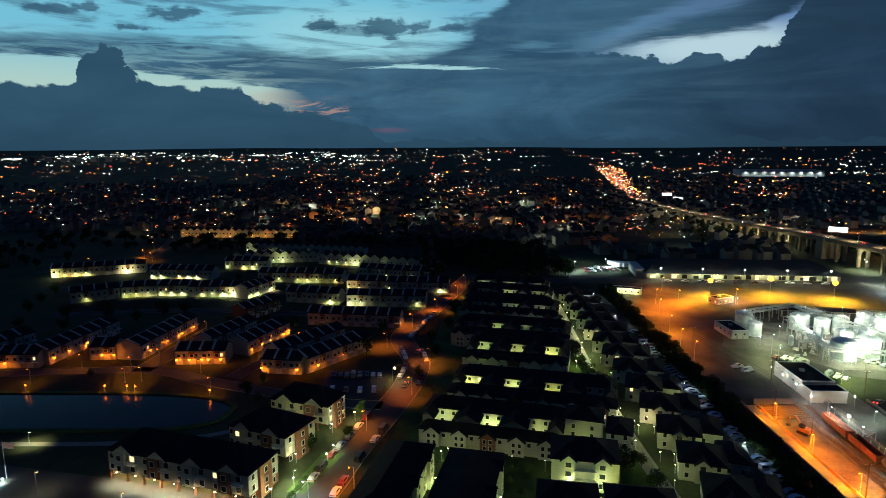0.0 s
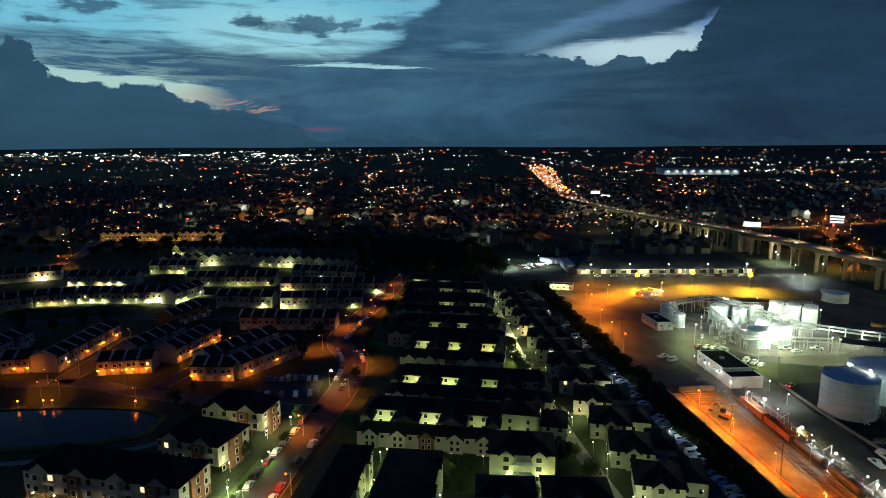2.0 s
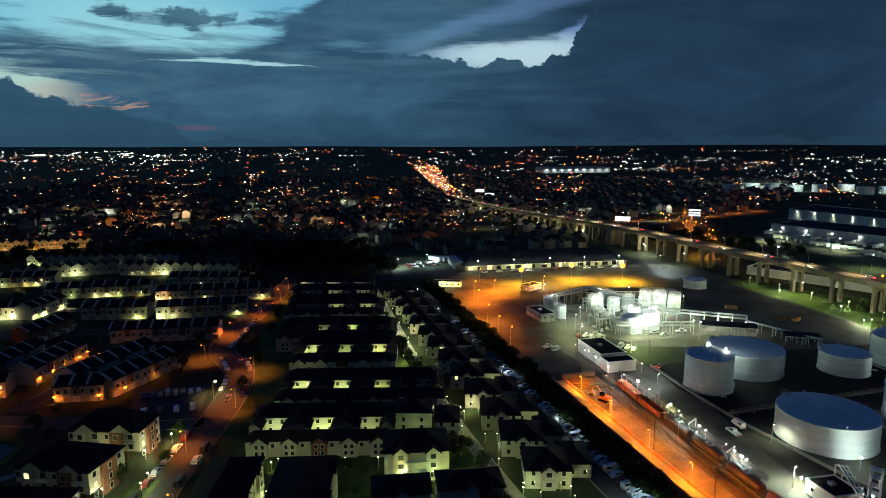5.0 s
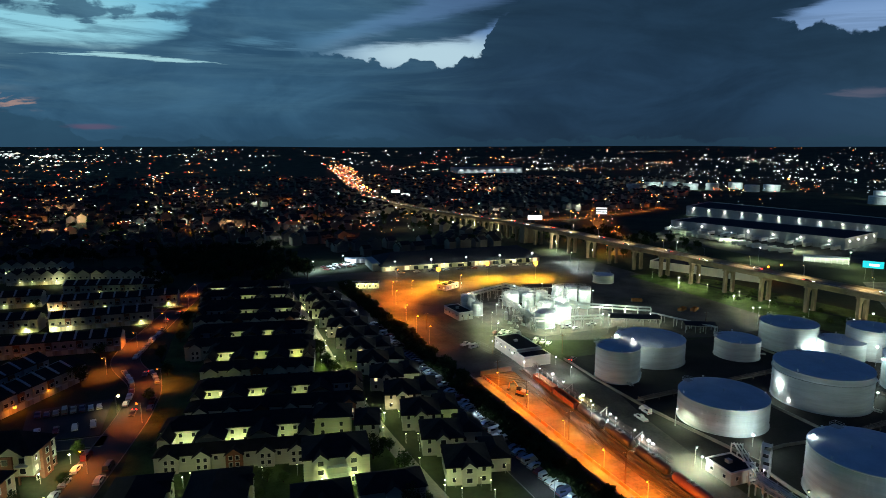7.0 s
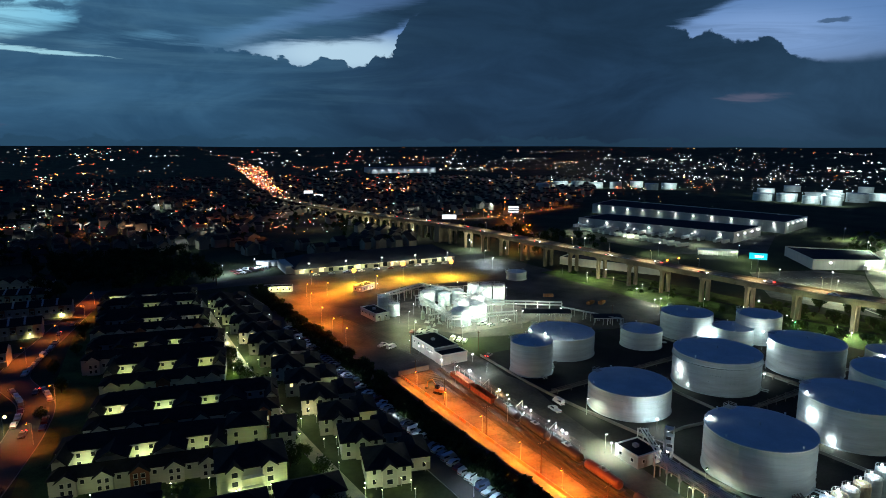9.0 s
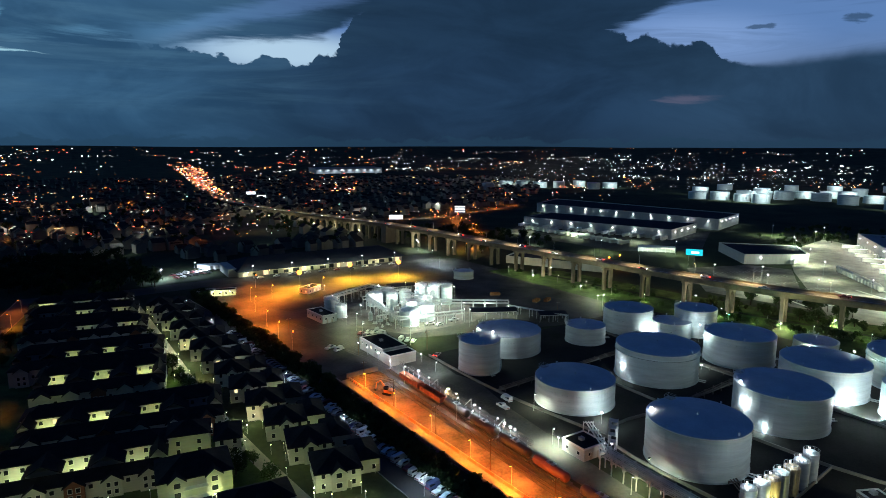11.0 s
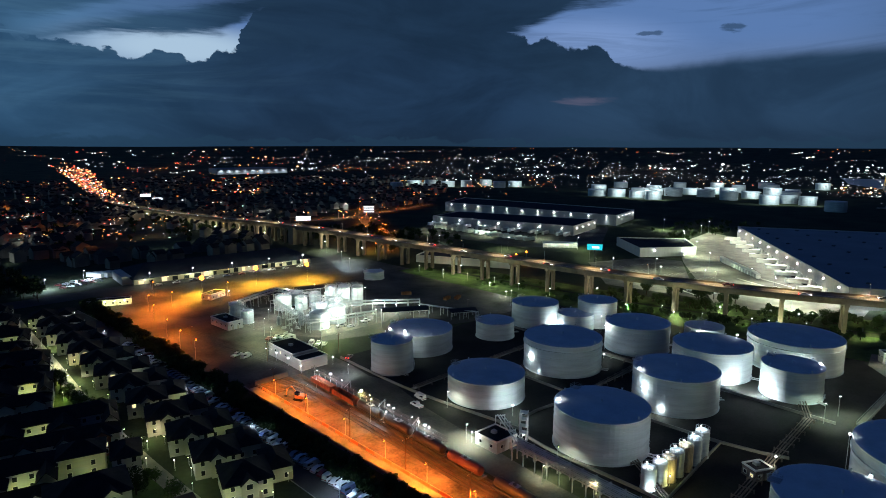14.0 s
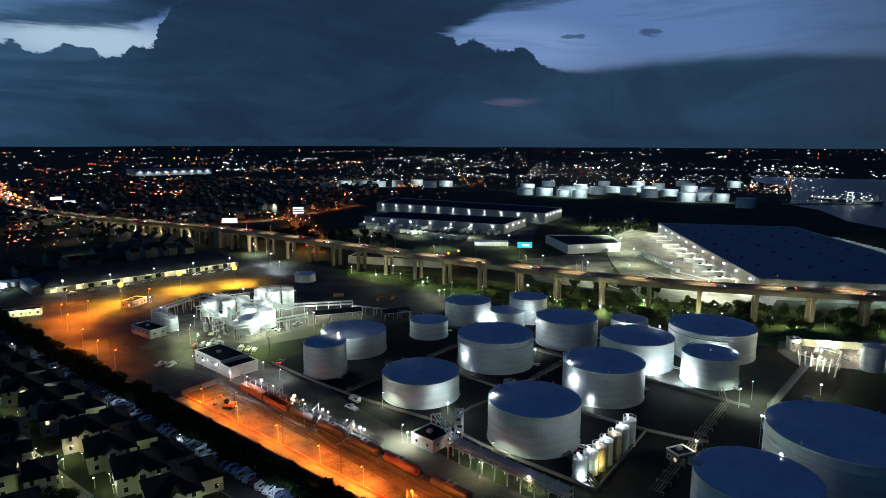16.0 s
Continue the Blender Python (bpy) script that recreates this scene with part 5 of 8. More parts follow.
scatter("town_lights", CITY, "scattered amber and red lamps of the town", 1250, -42, 30, 0.012, 0.155, 0.85, 0.50, (0.0004, 0.0005, 0.0006, 0.0008, 0.0012), 2)
scatter("town_lights", CITY, "scattered lamps of the streets beyond the viaduct", 420, 24, 66, 0.020, 0.110, 0.9, 0.53, (0.0004, 0.0005, 0.0007, 0.0011), 3)
scatter("horizon_lights", COLD, "bands of small white lamps below the horizon", 400, -42, 94, 0.010, 0.040, 1.0, 0.53, (0.00035, 0.0005, 0.0007), 5)
scatter("horizon_lights", COLD, "band of bright lamps on the far shore", 190, -42, -4, 0.008, 0.026, 1.0, 0.48, (0.0006, 0.0009, 0.0013), 8)
scatter("plant_lights", WHITE_CITY, "white lamps of the distant refinery yards", 480, 60, 84, 0.036, 0.074, 1.0, 0.44, (0.0003, 0.0005, 0.0008), 11)
scatter("plant_lights", WHITE_CITY, "thin bands of white lamps along the far quays", 130, 40, 86, 0.028, 0.038, 1.0, 0.50, (0.0005, 0.0008, 0.0012), 23)
scatter("horizon_lights", CITY, "tiny red and white lamps along the horizon", 190, -42, 92, 0.005, 0.012, 1.0, 0.44, (0.0004, 0.0006, 0.0008), 29)
scatter("plant_lights", WHITE_CITY, "white lamps of the distant industrial yards", 170, 36, 60, 0.020, 0.070, 1.0, 0.52, (0.0004, 0.0006, 0.0008), 13)

def rows(name, mat, label, count, az0, az1, s0, s1, size, seed):
    """Short rows of lamps, as along streets, car parks and quays seen from far off."""
    g = random.Random(seed)
    p, q = [], []
    for _ in range(count):
        az, s = g.uniform(az0, az1), s0 + (s1 - s0) * g.random()
        span, n, tilt, big = g.uniform(0.15, 1.3), g.randint(4, 13), g.uniform(-0.0012, 0.0012), g.choice((0.7, 0.9, 1.2))
        for k in range(n):
            u = g.uniform(-1, 1)
            r = reach(max(0.006, s + tilt * u + g.uniform(-0.0004, 0.0004)))
            x, y = r * math.sin(radians(az + u * span)), r * math.cos(radians(az + u * span))
            if keep_out(x, y) or x > 830 and y < 0.21 * x and r < 2200:
                continue
            p.append((x, y, land(x, y) + g.uniform(5, 9)))
            q.append(r * size * big * g.choice((0.7, 1.0, 1.3)))
    return single(name, octa(p, q, 1.8, 0.65), mat, label, "lights", kind="stuff")


rows("street_rows", CITY, "rows of amber, red and white lamps along town streets", 120, -42, 30, 0.016, 0.125, 0.00055, 61)
rows("street_rows", ORANGE_CITY, "rows of orange lamps along town streets", 36, -42, 34, 0.05, 0.140, 0.0006, 62)
rows("yard_rows", WHITE_CITY, "rows of white lamps over distant yards", 34, 22, 88, 0.016, 0.050, 0.0006, 63)
rows("yard_rows", COLD, "rows of pale lamps low under the horizon", 60, -42, 90, 0.010, 0.024, 0.0006, 64)
rows("yard_rows", WHITE_CITY, "rows of white lamps on the far shore", 26, -42, -8, 0.009, 0.016, 0.0013, 65)
rows("yard_rows", ORANGE_CITY, "rows of orange and red lamps beyond the viaduct", 30, 26, 60, 0.03, 0.085, 0.0006, 66)
pts, siz = [], []
for q in DECK:                       # traffic and lamps along the main road
    if q.y < 1000:
        continue
    for k in range(3 if q.y > 1500 else 4):
        w = 10 + max(0, q.y - 1100) * 0.03
        pts.append((q.x + rng.uniform(-w, w), q.y + rng.uniform(-5, 5), q.z + rng.choice((0.8, 0.8, 9))))
        siz.append(math.hypot(q.x, q.y) * rng.choice((0.0004, 0.0007, 0.0011)))
single("road_lights", octa(pts, siz, 1.4, 0.75), ORANGE_CITY, "headlights and amber lamps along the main road", "lights", kind="stuff")
pts, siz = [], []
for i in range(46):                  # a street climbing away with red and amber lamps
    x, y = -24 + i * 0.5 + rng.uniform(-6, 6), 800 + i * 26
    pts.append((x + (y - 1000) * -0.02, y, 3 + land(x, y)))
    siz.append(math.hypot(x, y) * rng.choice((0.0004, 0.0006, 0.0008)))
single("street_lights", octa(pts, siz, 1.4, 0.75), ORANGE_CITY, "amber and red lamps of a long straight street", "lights", kind="stuff")


def deg_place(az, s):
    """The place on the land at a bearing and a depression (as a slope)."""
    r = reach(s)
    return r * math.sin(radians(az)), r * math.cos(radians(az)), r


for az, s, n, spread, col, wide in ((17.0, 0.0275, 7, 1.3, WHITE_CITY, 1.6), (-7.5, 0.028, 5, 1.2, WHITE_CITY, 1.5), (-26, 0.0125, 26, 3.0, WHITE_CITY, 0.8), (-19, 0.0135, 16, 2.0, COLD, 0.8),
                                 (32.5, 0.040, 24, 2.0, WHITE_CITY, 0.9), (43, 0.0105, 14, 4, COLD, 0.7), (66, 0.0105, 16, 6, COLD, 0.7),
                                 (43.5, 0.028, 22, 1.2, ORANGE_CITY, 0.8), (34.7, 0.0400, 18, 1.6, WHITE_CITY, 1.0), (47.8, 0.0600, 12, 3.0, WHITE_CITY, 1.2), (53.4, 0.0378, 8, 1.0, WHITE_CITY, 1.3), (55.6, 0.0494, 22, 2.6, WHITE_CITY, 1.0), (60.2, 0.0506, 22, 2.4, WHITE_CITY, 0.9), (51.2, 0.0270, 16, 2.6, WHITE_CITY, 0.8), (47.4, 0.0423, 8, 1.6, WHITE_CITY, 1.0), (70, 0.055, 26, 2.4, ORANGE_CITY, 0.8), (80, 0.062, 26, 1.6, ORANGE_CITY, 1.0), (34.5, 0.118, 26, 2.4, ORANGE_CITY, 1.0), (38.5, 0.122, 14, 1.5, ORANGE_CITY, 1.1), (30, 0.112, 16, 2.4, ORANGE_CITY, 0.9), (41, 0.105, 12, 2.0, ORANGE_CITY, 0.9), (20, 0.135, 14, 3.5, WHITE_CITY, 0.8), (-33, 0.085, 14, 3.0, WHITE_CITY, 0.9), (-14, 0.05, 12, 3.0, ORANGE_CITY, 0.8),
                                 (-9, 0.118, 16, 3.0, ORANGE_CITY, 1.0), (-21, 0.136, 22, 5.0, ORANGE_CITY, 1.1), (2.5, 0.080, 10, 1.4, ORANGE_CITY, 0.9), (2, 0.130, 12, 1.4, ORANGE_CITY, 1.2), (11, 0.135, 14, 4, ORANGE_CITY, 1.0)):
    pts, siz = [], []
    for i in range(n):
        x, y, r = deg_place(az + rng.uniform(-spread, spread), s * rng.uniform(0.93, 1.07))
        pts.append((x, y, land(x, y) + 6))
        siz.append(r * 0.0009 * wide * rng.choice((0.6, 0.8, 1.0, 1.3)))
    single("lamp_cluster", octa(pts, siz, 1.4, 0.75), col, "close cluster of bright lamps in the distant town", "lights", kind="stuff")

# ---- far tank farms, by the river ----
def far_tank(x, y, r, h):
    th = thing("distant_tank", pose(x, y, land(x, y)), "white storage tank of the distant tank farm", "storage tank", "distant storage tanks")
    part("shell", Solid().lathe([(r, -1), (r, h), (r + 0.3, h), (r + 0.3, h + 0.5), (0, h + r * 0.07)], 28), M_STEEL_WHITE, th)
    part("stair", Solid().beam((-r - 0.5, 0, 0), (-r * 0.5, -r * 0.9, h), 1.0), M_GALV, th)
    return th


FARM = [(1104, 640), (1012, 590), (1022, 556), (1260, 676), (1020, 516), (1100, 550), (1118, 528), (1112, 490), (1014, 482), (1306, 562), (1174, 484), (1136, 440), (1217, 457), (1098, 386), (1160, 371), (1296, 438),
        (1058, 310), (1100, 294), (1257, 364), (1265, 332), (1084, 262), (1008, 208), (1500, 337), (1465, 438), (1190, 420), (1210, 320), (1350, 500), (1380, 400), (1180, 560),
        (859, 974), (957, 1024), (967, 983), (993, 953), (1020, 922), (1093, 928), (1053, 855), (1106, 853)]
frng = random.Random(17)
for k, (x, y) in enumerate(FARM):
    far_tank(x, y, frng.uniform(12.5, 16.5), frng.uniform(10.5, 14))
    if k % 2 == 0:
        d = math.hypot(x, y)
        spot((x * (1 - 34 / d) + 8, y * (1 - 34 / d) - 8, 26), (x + 4, y + 4, 4), 80e3, WHITE, 130, 0.6)
# port: jetty, loading tower, moored barge
jetty = thing("jetty", pose(0, 0, 0), "long low jetty with pipework reaching into the river", "jetty")
part("deck", Solid().beam((1095, 172, 1.4), (1195, 66, 1.4), 7, 1.2), M_CONCRETE, jetty)
for i in range(9):
    part("pile", Solid().tube((1100 + i * 11.5, 166.7 - i * 12.2, -2), (1100 + i * 11.5, 166.7 - i * 12.2, 1), 0.9, 0.9, 8), M_CONCRETE, jetty)
for x, y, h in ((1590, 240, 26), (1186, 92, 18)):
    tw = thing("loading_tower", pose(x, y, 0.5), "steel loading tower lit by amber lamps", "tower")
    for dx, dy in ((-4, -4), (4, -4), (4, 4), (-4, 4)):
        part("leg", Solid().beam((dx, dy, 0), (dx * 0.7, dy * 0.7, h), 0.8), M_GALV, tw)
    for z in (h * 0.35, h * 0.7, h):
        part("platform", Solid().box(-4.5, 4.5, -4.5, 4.5, z, z + 0.6), M_GALV, tw)
    spot((x - 14, y - 4, h + 3), (x, y, 6), 60e3, AMBER if h > 20 else WHITE, 120, 0.6)
barge = thing("barge", pose(1420, 30, 0.4, 0, 0, -14), "dark moored barge with deck lamps", "barge")
part("hull", Solid().add([(-45, -8, 0), (40, -8, 0), (48, 0, 0), (40, 8, 0), (-45, 8, 0), (-46, -8.5, 4), (42, -8.5, 4), (52, 0, 4.4), (42, 8.5, 4), (-46, 8.5, 4)],
                         [(5, 6, 7, 8, 9), (0, 1, 6, 5), (1, 2, 7, 6), (2, 3, 8, 7), (3, 4, 9, 8), (4, 0, 5, 9)]), M_STEEL_DARK, barge)
part("deckhouse", Solid().box(-42, -32, -5, 5, 4, 12).box(-40, -35, -4, 4, 12, 15), M_TRIM, barge)
pts = [(1098 + i * 6.2, 169 - i * 6.5 + rng.uniform(-4, 4), 5 + rng.uniform(0, 5)) for i in range(16)] + [(1585 + rng.uniform(-10, 10), 240 + rng.uniform(-8, 8), rng.uniform(4, 28)) for i in range(16)] + [(1180 + rng.uniform(-14, 14), 86 + rng.uniform(-26, 26), rng.uniform(4, 20)) for i in range(22)]
single("port_lights", octa(pts, [rng.uniform(0.5, 1.1) for _ in pts]), WHITE_CITY, "lamps along the jetty and tower", "lights", kind="stuff")

# far bridge with pale piers on the left horizon
fb = thing("far_bridge", pose(0, 0, 0), "far river bridge on a row of pale piers", "bridge")
fz = land(-1750, 3060)
part("deck", Solid().beam((-2300, 2950, fz + 22), (-1200, 3200, fz + 22), 14, 4), M_CONCRETE, fb)
for i in range(10):
    x = -2000 + i * 66
    part("pier", Solid().box(x - 13, x + 13, 3020 + i * 14, 3030 + i * 14, fz - 30, fz + 20), M_CONCRETE, fb)
spot((-1700, 2800, fz + 60), (-1700, 3040, fz), 300e3, COOL, 120, 2.0)


# ships at the far quay
for x, y, hd, n in ((1200, 84, 82, 0), (1232, 132, 76, 1)):
    sh = thing("ship", pose(x, y, 0.4, 0, 0, hd), "dark moored ship with bright deck lamps", "ship", "moored ships")
    sh.scale = (0.7, 0.8, 0.9) if n == 0 else (0.42, 0.6, 0.6)
    part("hull", Solid().add([(-50, -8, 0), (46, -8, 0), (56, 0, 0), (46, 8, 0), (-50, 8, 0), (-51, -8.5, 5), (48, -8.5, 5), (60, 0, 5.6), (48, 8.5, 5), (-51, 8.5, 5)],
                             [(5, 6, 7, 8, 9), (0, 1, 6, 5), (1, 2, 7, 6), (2, 3, 8, 7), (3, 4, 9, 8), (4, 0, 5, 9)]), M_STEEL_DARK, sh)
    part("bridge_house", Solid().box(-46, -36, -6, 6, 5, 13).box(-44, -38, -5, 5, 13, 17), M_TRIM, sh)
    part("mast", Solid().tube((-40, 0, 17), (-40, 0, 25), 0.3, 0.2, 6), M_TRIM, sh)
    pts = [tuple(sh.matrix_basis @ Vector((-46 + k * 7 + (k % 3), -6 + (k * 5) % 12, 7 + (k * 3) % 6))) for k in range(14)]
    single("ship_lights", octa(pts, [0.9 + 0.3 * (k % 3) for k in range(14)], 1.3, 0.8), WHITE_CITY, "bright white lamps on a ship's deck", "lights", kind="stuff")
    q = sh.matrix_basis @ Vector((-20, -10, 24))
    spot(q, (q.x, q.y, 0), 40e3, WHITE, 150, 0.5)
# ---- lamps ----
def street_lamp(x, y, h, mat, watts, colour, arm=(1.5, 0), size=0.35, z0=0.0, name="street_lamp", label="tall steel street lamp, lit", group="street lamps", cone=140):
    th = thing(name, pose(x, y, z0), label, "lamp", group)
    part("pole", Solid().tube((0, 0, 0), (0, 0, h), 0.11, 0.06, 8).beam((0, 0, h - 0.05), (arm[0] + 0.01, arm[1], h + 0.15), 0.08), M_GALV, th)
    head = part("lamp_head", Solid().box(arm[0] - 0.4, arm[0] + 0.4, arm[1] - 0.25, arm[1] + 0.25, h + 0.1, h + 0.28), M_STEEL_DARK, th)
    part("bulb", Solid().lathe([(0, -size), (size * 0.7, -size * 0.7), (size, 0.0), (size * 0.7, size * 0.7), (0, size)], 12, arm[0], arm[1]), mat, head, "lit lamp bulb").location = (0, 0, h)
    if watts:
        e = (x + arm[0], y + arm[1], z0 + h - size - 0.25)
        spot(e, (e[0], e[1] + 0.01, e[2] - 1), watts, colour, cone, 0.2)
    return th


WALL_LAMP = {}
LAMP_POLE = Solid().tube((0, 0, 0), (0, 0, 1), 0.08, 0.06, 6).mesh("pole", M_GALV)


def wall_lamp(x, y, z, mat, watts, colour, size=0.22, label="small lit wall lamp", out=(0, -0.5), group="wall lamps", name="wall_lamp", pole=False, down=False):
    """A bulb on a bracket; the light falls from just before it."""
    key = (mat.name, size)
    if key not in WALL_LAMP:
        b = Solid().lathe([(0, -size), (size * 0.8, -size * 0.6), (size, 0), (size * 0.8, size * 0.6), (0, size)], 8)
        k = len(b.f)
        b.tube((0, 0, size * 0.8), (0, 0, size + 0.25), size * 0.7, size * 0.3, 6)
        me = b.mesh("wall_lamp", mat)
        me.materials.append(M_STEEL_DARK)
        for f in me.polygons[k:]:
            f.material_index = 1
        WALL_LAMP[key] = me
    th = new(name, WALL_LAMP[key])
    th.location = (x, y, z)
    tagged(th, label, "lamp", group)
    if pole:
        part("pole", LAMP_POLE, None, th).matrix_basis = Matrix.Translation((0.12, 0.12, -z)) @ Matrix.Diagonal((1, 1, z + size, 1))
    if watts and down:
        spot((x + out[0], y + out[1], z - size - 0.1), (x + out[0], y + out[1] + 0.25, 0), watts, colour, 150, 0.1)
    elif watts:
        lamp(x + out[0], y + out[1], z - size * 0.5 - 0.15, watts, colour, 0.12)
    return th


# amber floodlights before the long building, yard lamps at the bend
for x, y in ((158, 357), (196, 361), (227, 349)):
    street_lamp(x, y, 11, G_AMBER, 190000, AMBER, (0, 0), 1.5, label="amber floodlight on a tall pole", group="yard lamps", cone=164)
for x, y, w in ((134, 343, 90e3), (116, 322, 42e3), (110, 290, 46e3), (137, 378, 30e3), (107, 268, 9e3), (168, 345, 16e3), (122, 345, 40e3), (106, 250, 5e3)):
    street_lamp(x, y, 8.5, G_SODIUM, w * 0.85, (1, 0.22, 0.005), (0.6, 0), 0.4, label="orange yard lamp on a pole", group="yard lamps", cone=166)
# orange lamps along the sunken road
for x, y in ((109.8, 192), (109.0, 170), (108.3, 148), (107.6, 128), (107.0, 110), (106.4, 92)):
    street_lamp(x, y, 6.0, G_SODIUM, 0, SODIUM, (-0.6, 0), 0.3, label="orange street lamp beside the sunken road", group="lamps of the sunken road")
    spot((x - 0.6, y, 5.5), (x + 0.9, y - 0.5, 0), 26000, (1, 0.225, 0.006), 164, 0.2)
# street between apartments and rows
for x, y in ((-24, 150), (-25, 185), (-12, 214), (-6, 246), (-26, 268), (-16, 300), (-4, 330), (8, 365), (14, 395)):
    street_lamp(x, y, 7, G_SODIUM, 7500 if y < 240 else 11000, (1, 0.20, 0.012), (-1.2, 0), 0.3)
street_lamp(-20, 226, 6, G_WARM, 3500, WARM, (0.8, 0), 0.5)
for x, y in ((-270, 461), (-247, 499), (-234, 485), (-258, 540)):
    street_lamp(x, y, 7, G_SODIUM, 9000, SODIUM, (-1.2, 0), 0.35, group="lamps of the left road")
for x, y in ((-121, 250), (-119, 272), (-117, 292), (-128, 240), (-98, 236), (-76, 254), (-66, 272), (-150, 243), (-118, 228), (-124, 227), (-87, 217), (-160, 226)):
    street_lamp(x, y, 6, G_SODIUM, 2200, SODIUM, (-0.8, 0), 0.24, group="lamps of the terrace lanes")
# alley lamps, with extra posts added in between to brighten the path
for x, y in ((57, 190), (57, 214), (58, 236), (59.5, 258), (61, 282), (63, 308), (65, 340)):
    street_lamp(x, y, 5.5, G_GREEN, 9000, (0.95, 1, 0.50), (0.4, 0), 0.16, label="low lamp beside the alley", group="alley lamps")
street_lamp(-34.5, 143, 7, G_WHITE, 6000, COOL, (-1.2, 0), 0.3, label="white street lamp by the apartments")
street_lamp(-41, 154, 4, G_GREEN, 4500, GREENISH, (0.5, 0), 0.2, label="garden lamp on the lit lawn", group="garden lamps")
street_lamp(12.5, 150, 4, G_GREEN, 2800, GREENISH, (0.5, 0), 0.2, label="garden lamp on the lit lawn", group="garden lamps")
street_lamp(-3, 150, 4, G_GREEN, 2600, GREENISH, (0.5, 0), 0.2, label="garden lamp on the lit lawn", group="garden lamps")
street_lamp(-128, 177, 4, G_GREEN, 2500, (1, 0.95, 0.5), (0.5, 0), 0.2, label="low lamp on the pond path", group="garden lamps")
street_lamp(-108, 150, 6, G_WARM, 700, (1, 0.9, 0.55), (0.5, 0), 0.2, label="lamp of the apartment car park", group="garden lamps")
street_lamp(-80, 140, 6, G_WARM, 700, (1, 0.9, 0.55), (0.5, 0), 0.2, label="lamp of the apartment car park", group="garden lamps")
# no lamps are seen along this lane; these are added to brighten the cars
for y in (120, 165, 210, 255, 300, 345):
    street_lamp(85.4, y, 6, G_WHITE, 2600, COOL, (0.8, 0), 0.14, label="small white lamp added to brighten the parked cars", group="lamps of the parking lane", cone=160)
# terminal floodlights; some by plant edge and service road added to brighten the ground
for x, y, h, w, c, m in ((124, 187, 7, 9e3, WHITE, G_WHITE), (125, 163, 5, 5e3, GREENISH, G_GREEN), (131.5, 118, 6, 12e3, (0.9, 1, 0.6), G_WHITE), (123, 146, 4, 3e3, WHITE, G_WHITE), (126, 137, 4, 3e3, WHITE, G_WHITE),
                         (271, 210, 9, 5e3, WHITE, G_WHITE), (270, 359, 8, 14e3, COOL, G_WHITE), (282, 385, 9, 24e3, WHITE, G_WHITE), (300, 430, 8, 20e3, WHITE, G_WHITE), (224, 43, 7, 9e3, (0.8, 1, 0.62), G_WHITE), (139, 90, 6, 4.5e3, (0.9, 1, 0.6), G_GREEN), (146, 140, 6, 4e3, (0.9, 1, 0.6), G_WHITE),  (120, 150, 8, 3.5e3, WHITE, G_WHITE), (170, 238, 9, 9e3, GREENISH, G_WHITE), (152, 224, 9, 11e3, GREENISH, G_WHITE), (192, 230, 9, 5e3, GREENISH, G_WHITE), (136, 240, 9, 13e3, GREENISH, G_WHITE), (143, 258, 9, 14e3, GREENISH, G_WHITE), (141, 190, 4, 2.5e3, WHITE, G_WHITE), (132, 74, 5, 5e3, (1, 1, 0.5), G_GREEN), (129, 88, 5, 3e3, (1, 1, 0.5), G_GREEN), (234, 41, 7, 9e3, (0.8, 1, 0.62), G_WHITE)):
    street_lamp(x, y, h, m, w, c, (0.4, 0), 0.24, label="white floodlight on a steel pole", group="terminal floodlights", cone=160)
# lamps fixed to the tanks: x, y, z, watts
for x, y, z, w, ox, oy in ((195.5, 141.0, 6, 900, -0.8, 0.4), (195.6, 136, 2, 700, -1, 0), (193.2, 91.6, 8, 900, -0.9, 0.2), (193.5, 84.5, 2.5, 1300, -1.0, -0.3), (251.5, 164.5, 2, 4200, 0, 0.8), (262, 147.2, 8.5, 900, 0, 1), (240.6, 133, 11.2, 900, -0.5, 0.6),
                          (241.6, 120, 4, 900, -1.0, -0.3), (262.8, 84.5, 12.6, 1000, 0.8, 0.4), (233.5, 64.5, 2.5, 5200, -0.6, 1.0), (235.5, 77.5, 2, 2500, 0.3, -1.2), (255.0, 97.0, 2.0, 1500, 0, 0),
                          (166.6, 184.5, 13.5, 1400, 0.8, 0.3), (172.6, 200.8, 9.8, 1400, -0.7, 0.4), (156.5, 119.5, 4.0, 1800, 0.5, -1.2), (153.5, 99.5, 13.6, 500, 0, 0), (275, 152, 4, 1500, 0.2, -1), (196, 94.5, 13.3, 700, 0, 0),
                          (283, 108, 4.5, 900, -0.8, 0.0), (250.5, 51.0, 12.0, 500, 0, -0.5), (264.0, 60.5, 6, 3500, -0.8, 0), (160.6, 20.5, 16.4, 160, 0.4, -0.2), (181, 28.6, 16.6, 50, 0, 0), (229.5, 127, 2, 700, -1, -1)):
    wall_lamp(x, y, z, G_WHITE, w * 1.8 if w > 800 else w, WHITE, 0.34, "white lamp fixed beside a storage tank", (ox, oy), "tank lamps", pole=True)
for x, y, h, rusty in SILOS:
    wall_lamp(x - 0.6, y + 0.4, h + 1.5, G_WHITE, 350, WHITE, 0.25, "white lamp on top of a slim tank", (-0.4, -0.3), "silo lamps")
wall_lamp(143.9, 64.6, 1.8, G_WHITE, 900, WHITE, 0.3, "white lamp at the foot of the slim tanks", (0.3, -0.6), "silo lamps", pole=True)
wall_lamp(151.6, 62.6, 3.2, G_GREEN, 600, (1, 0.95, 0.25), 0.2, "yellow lamp between the slim tanks", (0.0, -0.6), "silo lamps", pole=True)
